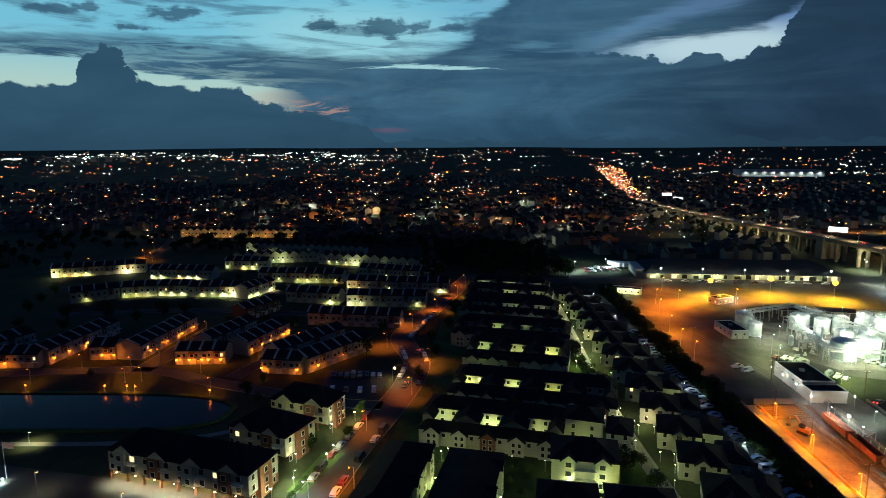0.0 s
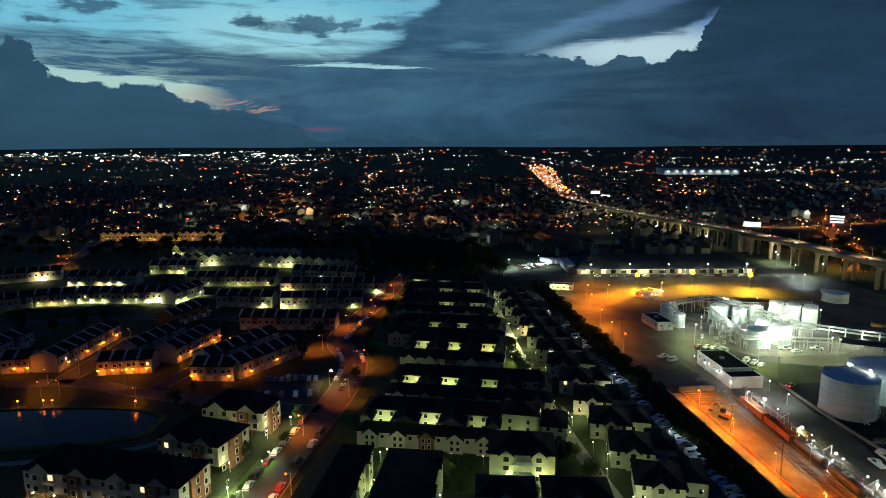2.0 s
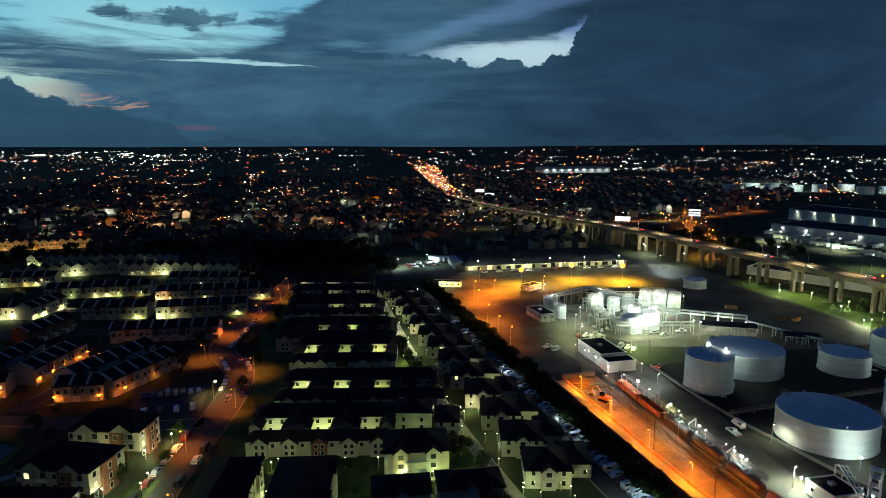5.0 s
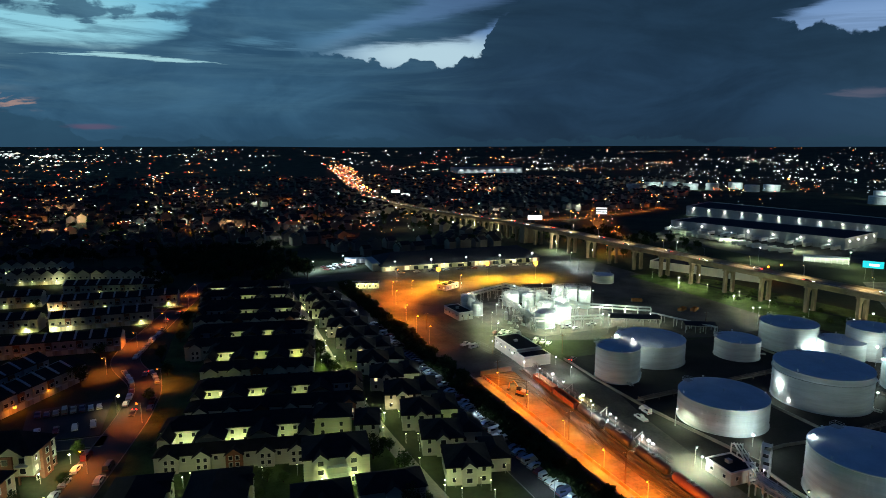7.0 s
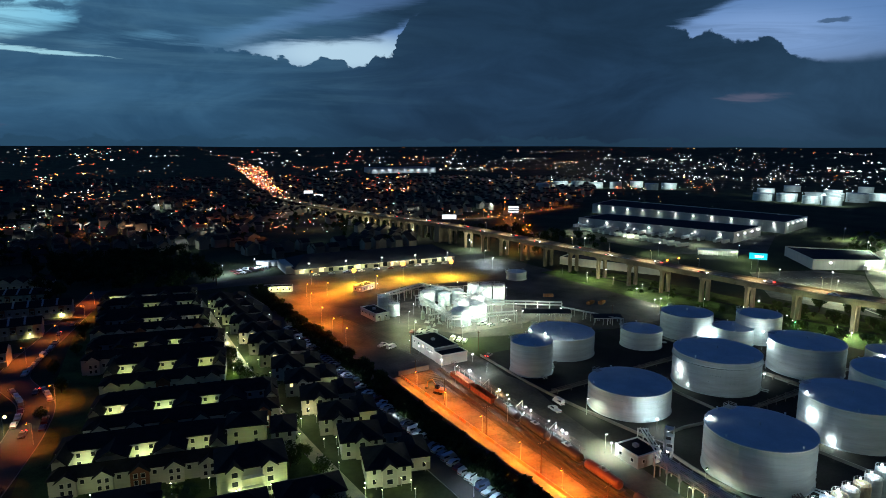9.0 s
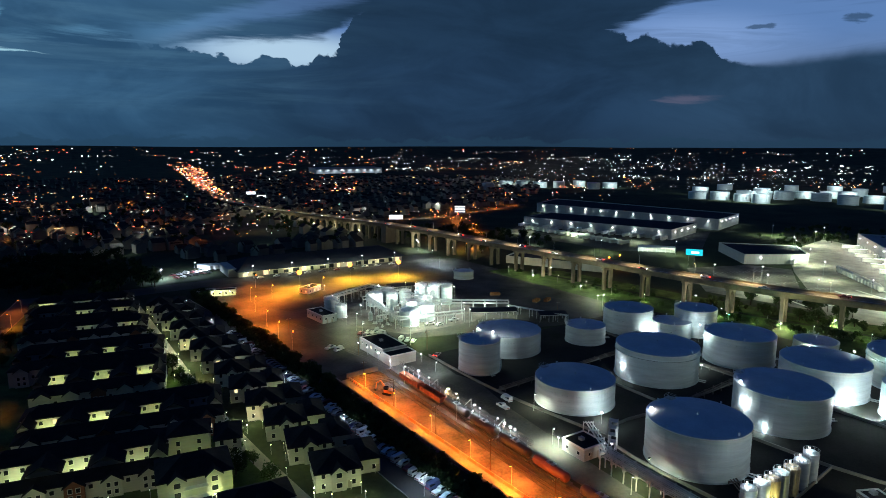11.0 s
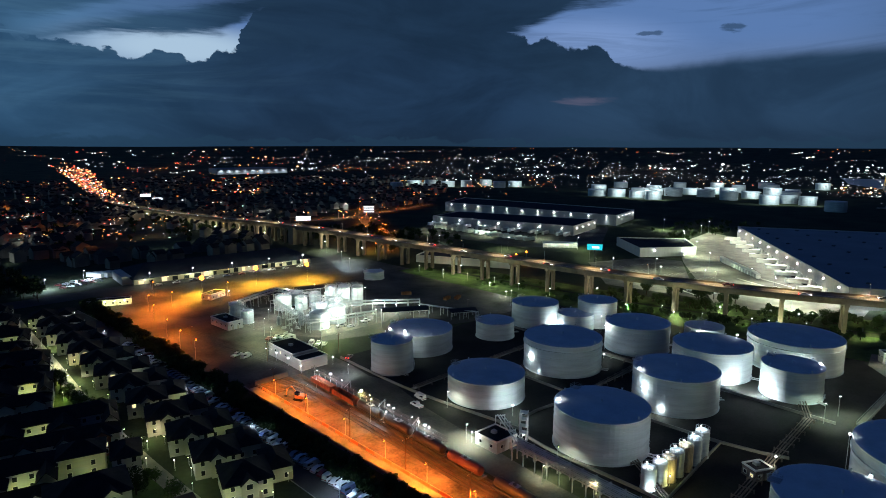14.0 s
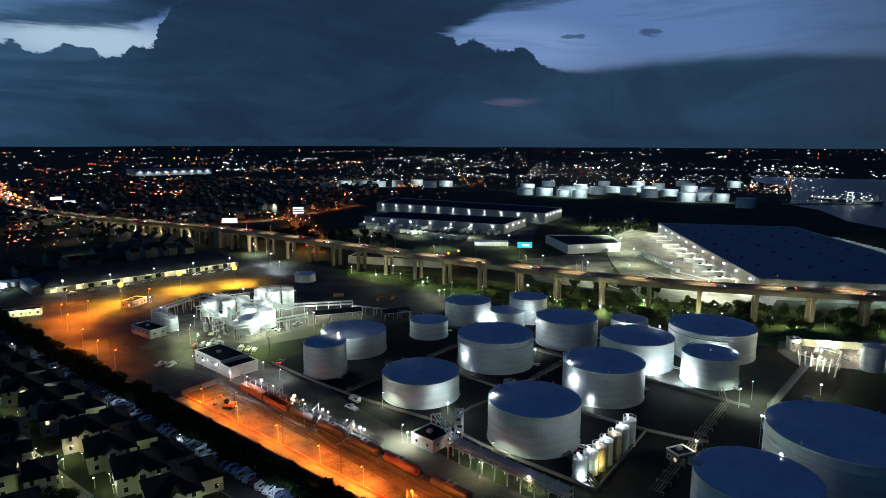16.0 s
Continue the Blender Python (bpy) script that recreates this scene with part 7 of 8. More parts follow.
def flat_house(name, x, y, heading, L, d, h, label, wall, wing=None, doors=2):
    th = thing(name, pose(x, y, 0.05, 0, 0, heading), label, "building")

    def block(x0, x1, y0, y1, hh):
        part("wall", Solid().box(x0, x1, y0, y1, 0, hh), wall, th)
        part("roof", Solid().box(x0 + 0.3, x1 - 0.3, y0 + 0.3, y1 - 0.3, hh - 0.2, hh + 0.03), M_ROOF, th)
        p = Solid()
        for a in ((x0 - 0.1, x1 + 0.1, y0 - 0.1, y0 + 0.3), (x0 - 0.1, x1 + 0.1, y1 - 0.3, y1 + 0.1), (x0 - 0.1, x0 + 0.3, y0 + 0.3, y1 - 0.3), (x1 - 0.3, x1 + 0.1, y0 + 0.3, y1 - 0.3)):
            p.box(*a, hh - 0.1, hh + 0.35)
        part("parapet", p, M_TRIM, th)

    block(0, L, 0, d, h)
    if wing:
        block(*wing)
    for i in range(max(2, int(L / 3.5))):
        window(th, L * (i + 0.5) / max(2, int(L / 3.5)), 0.0, h - 2.2, 1.0, 1.0)
    for i in range(max(2, int(d / 4))):
        yy = d * (i + 0.5) / max(2, int(d / 4))
        window(th, 0.0, yy, h - 2.2, 1.0, 1.0, -90)
    for i in range(doors):
        part("door", Solid().box(L * (i + 1) / (doors + 1) - 0.5, L * (i + 1) / (doors + 1) + 0.5, -0.05, 0.05, 0, 2.1), M_DOOR, th)
    part("roof_unit", Solid().box(L * 0.4, L * 0.4 + 1.4, d * 0.5, d * 0.5 + 1.4, h, h + 0.9), M_GALV, th)
    return th


flat_house("site_office", 130.0, 212.6, -3, 11.6, 20.8, 5.2, "white site office with flat black roofs", M_SIDING, (-0.2, 12.2, -6.8, -0.3, 4.2))
flat_house("pump_house", 134.8, 278.5, 2, 8.3, 17, 4.0, "grey pump house at the plant", M_WALL_IND)
flat_house("gate_house", 132.3, 106.5, -4, 8.8, 9.0, 3.6, "small flat-roofed gate house by the service road", M_SIDING)
flat_house("weigh_house", 156.5, 342, 27, 13, 7, 3.2, "white weighbridge cabin under amber lamps", M_SIDING)
flat_house("store", 100, 374.6, -22, 22, 6, 3.2, "low white store at the end of the lane", M_SIDING)
flat_house("control_hut", 170, 47, -30, 6, 5, 3.0, "small control hut beside the low pipes", M_OLD_PIPE)
# pump works beside the fence: yard wall, hut, manifold and a white settling tower
process_tank(298, 9, 4.2, 10, "white upright process tank at the pump works")
flat_house("meter_hut", 306, 40, -62, 5, 5, 4.6, "small white meter hut beside the pump works", M_SIDING)
yw = thing("yard_wall", pose(0, 0, 0), "tan wall behind the pump works", "wall")
part("wall", Solid().beam((313, 41, 1.7), (331, 2, 1.7), 0.4, 3.4), M_CREAM, yw)
for i in range(9):
    part("pilaster", Solid().beam((313 + i * 2.25 - 0.25, 41 - i * 4.88 - 0.1, 0), (313 + i * 2.25 - 0.25, 41 - i * 4.88 - 0.1, 3.7), 0.6), M_CREAM, yw)
man = thing("pipe_manifold", pose(0, 0, 0), "dense pipe manifold with valves at the pump works", "pipes")
for i in range(7):
    a, b = (302 - i * 1.1, 36 - i * 2.6), (284 - i * 1.4, 33 - i * 2.2)
    part("pipe", Solid().tube((*a, 1.0 + (i % 3) * 0.5), (*b, 1.0 + (i % 3) * 0.5), 0.22, n=8), M_PIPE, man)
    part("riser", Solid().tube((a[0] - 5, a[1] - 1, 0.1), (a[0] - 5, a[1] - 1, 2.6 + (i % 2)), 0.18, n=8), M_PIPE, man)
    part("valve_wheel", Solid().tube((a[0] - 5, a[1] - 1, 2.7 + (i % 2)), (a[0] - 5, a[1] - 1, 2.8 + (i % 2)), 0.5, n=10), M_RUST, man)
for x, y in ((303, 36), (296, 20), (285, 33), (279, 20)):
    part("frame_post", Solid().beam((x, y, 0), (x, y, 5), 0.25), M_PIPE, man)
for a, b in (((303, 36), (285, 33)), ((296, 20), (279, 20)), ((303, 36), (296, 20)), ((285, 33), (279, 20))):
    part("frame_beam", Solid().beam((*a, 5), (*b, 5), 0.25), M_PIPE, man)
for k, (x, y) in enumerate(((309, 30), (313, 22), (306, 18), (316, 14))):
    pmp = thing("pump_set", pose(x, y, 0.1, 0, 0, 30 * k), "pale motor pump on a concrete plinth", "pump", "pump sets")
    part("plinth", Solid().box(-2, 2, -1, 1, 0, 0.4), M_CONCRETE, pmp)
    part("motor", Solid().tube((-1.6, 0, 1.1), (0.3, 0, 1.1), 0.65, n=12), M_PIPE, pmp)
    part("casing", Solid().tube((0.5, 0, 1.1), (1.3, 0, 1.1), 0.9, n=12), M_PIPE, pmp)
rmp = thing("walkway_ramp", pose(0, 0, 0), "pale walkway with rails leading to the tanks", "walkway")
part("deck", Solid().beam((292, 30, 1.2), (230, 34, 0.4), 2.2, 0.2), M_CONCRETE, rmp)
for o in (-1.0, 1.0):
    part("handrail", Solid().beam((292, 30 + o, 2.3), (230, 34 + o, 1.5), 0.08), M_GALV, rmp)
for k in range(11):
    for o in (-1.0, 1.0):
        part("rail_post", Solid().beam((292 - k * 6.2, 30 + o + k * 0.4, 0.1), (292 - k * 6.2, 30 + o + k * 0.4, 2.3 - k * 0.08), 0.08), M_GALV, rmp)
for x, y, z, w in ((308, 37, 4.4, 1500), (318, 27, 3.6, 4200), (312, 14, 3.6, 4200), (298, 27, 4.5, 2600), (288, 26, 4.5, 1500), (305, 8, 4, 2600), (180, 45, 4.5, 1200), (255, 22, 4, 900)):
    wall_lamp(x, y, z, G_WHITE, w * 1.8, (0.98, 1, 0.60), 0.3, "white work lamp of the pump works", (-0.6, 0.2), "plant lamps", pole=True)
for x, y, w in ((129.2, 232, 260), (129.2, 224, 260), (129.2, 215, 260), (143, 203, 300), (128, 203.5, 1400), (132.6, 116.6, 1500), (142.2, 104.5, 500), (168.5, 344, 1500)):
    wall_lamp(x, y, 3.6, G_WHITE, w, (1, 1, 0.85), 0.28, "white wall lamp of a site building", (-0.7, -0.6), "site lamps", pole=True)

for k, (x, y, hd) in enumerate(((256, 246, 20), (262, 243, 24), (247, 272, -30))):
    sk = thing("steel_skip", pose(x, y, 0.05, 0, 0, hd), "rusty open steel skip standing on dark asphalt", "skip", "steel skips")
    part("side", Solid().box(-3, 3, -1.2, -1.1, 0.2, 1.7).box(-3, 3, 1.1, 1.2, 0.2, 1.7).box(-3, -2.9, -1.1, 1.1, 0.2, 1.7).box(2.9, 3, -1.1, 1.1, 0.2, 1.7), M_RUST, sk)
    part("base", Solid().box(-3, 3, -1.2, 1.2, 0.0, 0.2), M_STEEL_DARK, sk)
for x, y in ((364, 278), (378, 279)):
    street_lamp(x, y, 10, G_AMBER, 6000, (1, 0.3, 0.02), (0, 0), 0.7, label="amber signal lamp on a pole beyond the viaduct", group="signal lamps")
# bund walls round the tanks
for pts in ([(143, 60), (150, 112), (186, 113), (232, 111)], [(150, 112), (147, 160), (150, 207)], [(147, 160), (200, 160), (236, 158), (300, 150)], [(186, 113), (190, 160)], [(232, 111), (236, 158), (240, 200)], [(186, 113), (186, 62), (190, 44)], [(226, 40), (232, 111)], [(186, 62), (143, 60)]):
    bw = ribbon(Solid(), smooth_line([(x, y, 0) for x, y in pts], 8), -0.2, 0.2, -0.3, 1.0)
    single("bund_wall", bw, M_CONCRETE, "low concrete bund wall round the storage tanks", "wall", "bund walls")


# ---- sunken road, yard and railway ----
def lean(x0, y):
    """The lines of road, yard and tracks, which fan out a little to the far end."""
    return x0 + (0.03 + 0.055 * min(1.0, max(0.0, (x0 - 105) / 12))) * (y - 100)


def strip(name, x0, x1, y0, y1, z, mat, label, cat="ground", kind="structure", base=-0.3):
    s = Solid()
    c = [(lean(x0, y0), y0), (lean(x1, y0), y0), (lean(x1, y1), y1), (lean(x0, y1), y1)]
    s.add([(x, y, base) for x, y in c] + [(x, y, z) for x, y in c], [(4, 5, 6, 7), (0, 1, 5, 4), (1, 2, 6, 5), (2, 3, 7, 6), (3, 0, 4, 7)])
    return single(name, s, mat, label, cat, kind=kind)


strip("road_sunken", 101.4, 105.5, 60, 204, 0.12, M_PALE_ROAD, "pale concrete road under orange lamps")
strip("pavement_rail_yard", 106.1, 112.6, 60, 204, 0.10, M_RAIL_YARD, "patched concrete yard beside the tracks")
strip("rail_bed", 112.6, 120.4, 60, 204, 0.22, M_GRAVEL, "dark ballast of the railway tracks", "track bed")
strip("retaining_wall", 100.8, 101.4, 60, 206, 1.3, M_CONCRETE, "low concrete wall beside the sunken road", "wall")
for i in range(36):
    y = 62 + i * 4
    b = single("road_barrier", Solid().add([(-0.35, -1.9, 0), (0.35, -1.9, 0), (0.35, 1.9, 0), (-0.35, 1.9, 0), (-0.12, -1.9, 0.85), (0.12, -1.9, 0.85), (0.12, 1.9, 0.85), (-0.12, 1.9, 0.85)],
                                           [(3, 2, 1, 0), (4, 5, 6, 7), (0, 1, 5, 4), (1, 2, 6, 5), (2, 3, 7, 6), (3, 0, 4, 7)]), M_BARRIER if i % 2 else M_ORANGE_PAINT,
               "concrete road barrier, " + ("bare grey" if i % 2 else "painted orange"), "barrier", "road barriers", m=pose(lean(105.8, y), y, 0.12, 0, 0, -1.9))
end = thing("end_wall", pose(0, 0, 0), "timber-faced wall across the end of the yard", "wall")
part("wall", Solid().box(109, 123, 205, 205.6, 0, 2.0), M_CONCRETE, end)
for i in range(7):
    single("timber_beam", Solid().box(-7, 7, -0.25, 0.25, 0, 0.45), M_WOOD, "long squared timber lying in the yard", "timber", "stacked timbers", m=pose(115.5, 203 - i * 1.7, 0.12, 0, 0, -8 + (i * 3) % 5))
for x0 in (113.6, 115.04, 117.2, 118.64):
    s = Solid()
    s.beam((lean(x0, 60), 60, 0.42), (lean(x0, 204), 204, 0.42), 0.1, 0.16)
    single("rail", s, M_STEEL_DARK, "worn steel rail on wooden sleepers", "rail", "rails", kind="structure")
ties = Solid()
for i in range(220):
    y = 61 + i * 0.65
    for x0 in (114.32, 117.92):
        ties.box(lean(x0, y) - 1.3, lean(x0, y) + 1.3, y - 0.12, y + 0.12, 0.2, 0.35)
single("sleepers", ties, M_WOOD, "wooden sleepers under the rails", "sleepers", kind="stuff")
for k in range(2):
    s = Solid()
    for o in (0, 1.44):
        s.beam((117 + k * 5 + o, 290, 0.08), (128 + k * 4 + o, 206, 0.08), 0.14, 0.1)
    single("yard_track", s, M_STEEL_DARK, "rails sunk in the asphalt of the yard", "rail", "yard tracks", kind="structure")


def rail_car(y, x0, style, label):
    th = thing("rail_car", pose(lean(x0, y), y, 0.5, 0, 0, -4.9), label, "rail car", "rail cars")
    for k in (-4.6, 4.6):
        for j in (-0.9, 0.9):
            part("wheelset", Solid().tube((-0.75, k + j, 0.42), (0.75, k + j, 0.42), 0.42, n=12), M_STEEL_DARK, th)
    part("frame", Solid().box(-1.35, 1.35, -7.2, 7.2, 0.8, 1.15), M_STEEL_DARK, th)
    if style != "open":
        s = Solid()
        n = 20
        prof = [(-6.9, 0.0), (-6.7, 0.8), (-6.3, 1.3), (-5.8, 1.45), (5.8, 1.45), (6.3, 1.3), (6.7, 0.8), (6.9, 0.0)]
        s.lathe([(r, z) for z, r in prof], n)
        s.v = [(a, c, b + 2.5) for a, b, c in s.v]
        s.f = [f[::-1] for f in s.f]
        part("barrel", s, material("tank_car_paint", (0.05, 0.045, 0.045) if style == "tank" else (0.17, 0.06, 0.04), 0.5, vary=0.4), th)
        part("dome", Solid().tube((0, 0, 3.8), (0, 0, 4.35), 0.5, 0.5, 12), M_STEEL_DARK, th)
        part("walkway", Solid().box(-0.9, 0.9, -1.5, 1.5, 3.95, 4.02), M_GALV, th)
    else:
        s = Solid()
        for a in ((-1.45, -1.3, -7, 7), (1.3, 1.45, -7, 7), (-1.3, 1.3, -7, -6.85), (1.3 - 2.6, 1.3, 6.85, 7)):
            s.box(*a, 1.15, 2.9)
        part("sides", s, material("rusty_car_paint", (0.20, 0.07, 0.045), 0.8, vary=0.5, scale=0.6), th)
        part("floor", Solid().box(-1.3, 1.3, -6.85, 6.85, 1.15, 1.3), M_RUST, th)


for i, (y, st) in enumerate(((184, "open"), (168.5, "open"), (153, "tank"), (137.5, "tank"), (122, "tank"), (106.5, "rusty"), (88, "tank"), (72.5, "tank"))):
    rail_car(y, 117.92, st, {"tank": "black tank car standing on the track", "rusty": "rust-brown tank car with a pale end on the track", "open": "rust-red open rail car on the track"}[st])

# loading gantry beside the train
gan = thing("loading_gantry", pose(0, 0, 0), "long steel loading gantry with railed walkway", "gantry")
for i in range(20):
    y = 120 + i * 4
    part("post", Solid().beam((lean(121.2, y), y, 0.1), (lean(121.2, y), y, 4.2), 0.18), M_GALV, gan)
part("walkway", Solid().beam((lean(121.2, 118), 118, 3.6), (lean(121.2, 198), 198, 3.6), 1.3, 0.12), M_OLD_PIPE, gan)
for dz in (0.6, 1.1):
    for o in (-0.6, 0.6):
        part("handrail", Solid().beam((lean(121.2 + o, 118), 118, 3.6 + dz), (lean(121.2 + o, 198), 198, 3.6 + dz), 0.07), M_OLD_PIPE, gan)
for y, mat, w, c, size in ((184, G_WHITE, 900, WHITE, 0.5), (176, G_WHITE, 200, WHITE, 0.25), (163, G_GREEN, 900, (1, 0.9, 0.22), 0.5), (158, G_GREEN, 250, (1, 0.9, 0.22), 0.25), (147, G_WHITE, 420, WHITE, 0.32), (144, G_WHITE, 120, WHITE, 0.25),
                         (131, G_WHITE, 300, (1, 0.95, 0.6), 0.3), (128, G_WHITE, 420, WHITE, 0.4), (126, G_WHITE, 200, WHITE, 0.3)):
    wall_lamp(lean(121.2, y), y, 5.2, mat, w, c, size, "white lamp of the loading gantry" if mat == G_WHITE else "yellow lamp of the loading gantry", (-0.3, -0.5), "gantry lamps")
for y in (131, 149, 170):
    part("loading_arm", Solid().tube((lean(121.2, y), y, 3.6), (lean(121.2, y), y, 6.6), 0.12, n=8).tube((lean(121.2, y), y, 6.6), (lean(118.4, y), y, 5.0), 0.1, n=8), M_PIPE, gan)


def utility_pole(x, y, h=10):
    th = thing("utility_pole", pose(x, y, 0.1), "wooden utility pole with a crossarm", "pole", "utility poles")
    part("pole", Solid().tube((0, 0, 0), (0, 0, h), 0.17, 0.12, 8), M_WOOD, th)
    part("crossarm", Solid().box(-1.3, 1.3, -0.08, 0.08, h - 0.9, h - 0.75), M_WOOD, th)
    for k in (-1.1, -0.5, 0.5, 1.1):
        part("insulator", Solid().tube((k, 0, h - 0.75), (k, 0, h - 0.5), 0.06, 0.04, 6), M_TRIM, th)


for y in (94, 119, 146, 172, 194):
    utility_pole(lean(106.7, y), y)
for x, y in ((126, 226), (154, 214), (113, 270), (240, 215)):
    utility_pole(x, y, 9)

# excavator standing in the yard
ex = thing("excavator", pose(113.5, 182, 0.12, 0, 0, 25), "orange tracked excavator standing in the lamplit yard", "excavator")
for k in (-1.1, 1.1):
    part("track", Solid().add([(k - 0.3, -1.9, 0.35), (k - 0.3, -1.5, 0), (k - 0.3, 1.5, 0), (k - 0.3, 1.9, 0.35), (k - 0.3, 1.6, 0.8), (k - 0.3, -1.6, 0.8),
                               (k + 0.3, -1.9, 0.35), (k + 0.3, -1.5, 0), (k + 0.3, 1.5, 0), (k + 0.3, 1.9, 0.35), (k + 0.3, 1.6, 0.8), (k + 0.3, -1.6, 0.8)],
                              [(0, 1, 2, 3, 4, 5), (11, 10, 9, 8, 7, 6), (0, 6, 7, 1), (1, 7, 8, 2), (2, 8, 9, 3), (3, 9, 10, 4), (4, 10, 11, 5), (5, 11, 6, 0)]), M_TYRE, ex)
part("body", Solid().box(-1.3, 1.3, -2.2, 1.2, 0.95, 2.0), M_ORANGE_PAINT, ex)
part("cab", Solid().box(-1.25, -0.1, -0.2, 1.3, 2.0, 3.1), M_WINDOW, ex)
part("boom", Solid().beam((0.4, 1.0, 1.8), (0.4, 3.6, 4.4), 0.45).beam((0.4, 3.6, 4.4), (0.4, 5.4, 3.2), 0.4), M_ORANGE_PAINT, ex)
part("stick", Solid().beam((0.4, 5.4, 3.2), (0.4, 5.8, 1.0), 0.3), M_ORANGE_PAINT, ex)
part("bucket", Solid().box(-0.1, 0.9, 5.3, 6.3, 0.2, 1.0), M_STEEL_DARK, ex)

# stair tower at the corner of the pipe rack
stt = thing("stair_tower", pose(146, 107, 0.05, 0, 0, 30), "steel stair tower climbing over the pipes", "stair tower")
for dx, dy in ((-1.2, -1.2), (1.2, -1.2), (1.2, 1.2), (-1.2, 1.2)):
    part("post", Solid().beam((dx, dy, 0), (dx, dy, 9), 0.2), M_GALV, stt)
for i in range(4):
    part("flight", Solid().beam((-1, 1 if i % 2 else -1, i * 2.2), (1, 1 if i % 2 else -1, i * 2.2 + 2.2), 0.8, 0.15), M_GALV, stt)
    part("landing", Solid().box(-1.2, 1.2, -1.2, 1.2, i * 2.2 + 2.15, i * 2.2 + 2.25), M_GALV, stt)

# ---- billboards ----
def billboard(x, y, h, w, tall, mat, turn, label, ground_z=0.0):
    th = thing("billboard", pose(x, y, ground_z, 0, 0, turn), label, "billboard", "billboards")
    part("post", Solid().tube((0, 0.6, 0), (0, 0.6, h), 0.5, 0.5, 12), M_STEEL_DARK, th)
    panel = part("panel", Solid().box(-w / 2, w / 2, 0, 0.6, h, h + tall), M_STEEL_DARK, th)
    part("face", Solid().box(-w / 2 + 0.2, w / 2 - 0.2, -0.06, 0.0, h + 0.2, h + tall - 0.2), mat, panel, "glowing sign face")
    return th


cy = billboard(424, 247, 9.5, 12, 5, G_CYAN, -60, "tall digital billboard glowing cyan")
part("caption_bar", Solid().box(-2.2, 3.4, -0.10, -0.06, 11.0, 12.6), G_SIGN, cy)
billboard(352, 545, 13, 15, 5, G_SIGN, -35, "white lit billboard beside the viaduct")
billboard(366, 1010, 9, 15, 5, G_SIGN, -20, "white lit billboard by the main road")
billboard(382, 1005, 2.5, 15, 5, G_SIGN, -20, "lower white lit billboard by the main road")

# flag by the apartment car park
flag = thing("flagpole", pose(-121, 157, 0.05), "white flagpole with a striped flag lit from below", "flagpole")
part("pole", Solid().tube((0, 0, 0), (0, 0, 11), 0.1, 0.05, 8), M_TRIM, flag)
fl = Solid()
for i in range(8):
    x0, x1 = i * 0.35, (i + 1) * 0.35
    y0, y1 = 0.18 * math.sin(i * 0.9), 0.18 * math.sin((i + 1) * 0.9)
    fl.add([(x0 + 0.06, y0, 8.9), (x1 + 0.06, y1, 8.9), (x1 + 0.06, y1, 10.7), (x0 + 0.06, y0, 10.7), (x0 + 0.06, y0 + 0.02, 8.9), (x1 + 0.06, y1 + 0.02, 8.9), (x1 + 0.06, y1 + 0.02, 10.7), (x0 + 0.06, y0 + 0.02, 10.7)],
           [(0, 1, 2, 3), (7, 6, 5, 4), (0, 4, 5, 1), (3, 2, 6, 7), (1, 5, 6, 2), (0, 3, 7, 4)])
part("cloth", fl, material("flag_cloth", (0.55, 0.12, 0.12), 0.9, vary=0.3, scale=1.2, stretch=(0.2, 1, 4), second=(0.6, 0.58, 0.55)), flag)
wall_lamp(-121, 155.4, 0.9, G_WHITE, 900, COOL, 0.25, "white ground lamp at the flagpole", (0.3, -0.5), "flag lamps", pole=True)

pav = thing("pavilion", pose(453, 316, 0.05, 0, 0, -53), "small white-lit pavilion with a row of openings", "building")
part("roof", Solid().box(-0.5, 30.5, -0.5, 10.5, 3.8, 4.4), M_TRIM, pav)
part("wall", Solid().box(0, 30, 3, 10, 0, 3.8), M_SIDING, pav)
for i in range(9):
    part("post", Solid().box(i * 3.7, i * 3.7 + 0.4, 0, 0.4, 0, 3.8), M_TRIM, pav)
for k in range(5):
    p = pav.matrix_basis @ Vector((3 + k * 6, 1.6, 3.3))
    lamp(p.x, p.y, p.z, 700, WHITE, 0.3)


# white-lit office beyond the viaduct: floors glowing behind long windows
lo = thing("lit_office", pose(515, 652, 0, 0, 0, -38), "office block with white-lit floors beyond the viaduct", "office building")
part("wall", Solid().box(0, 15, 0, 10, 0, 10.5), M_GREY_SIDING, lo)
part("roof", Solid().box(-0.4, 15.4, -0.4, 10.4, 10.5, 11), M_ROOF, lo)
for z in (1.4, 4.6, 7.8):
    part("window_band", Solid().box(0.8, 14.2, -0.06, 0.0, z, z + 1.7), G_SIGN, lo)
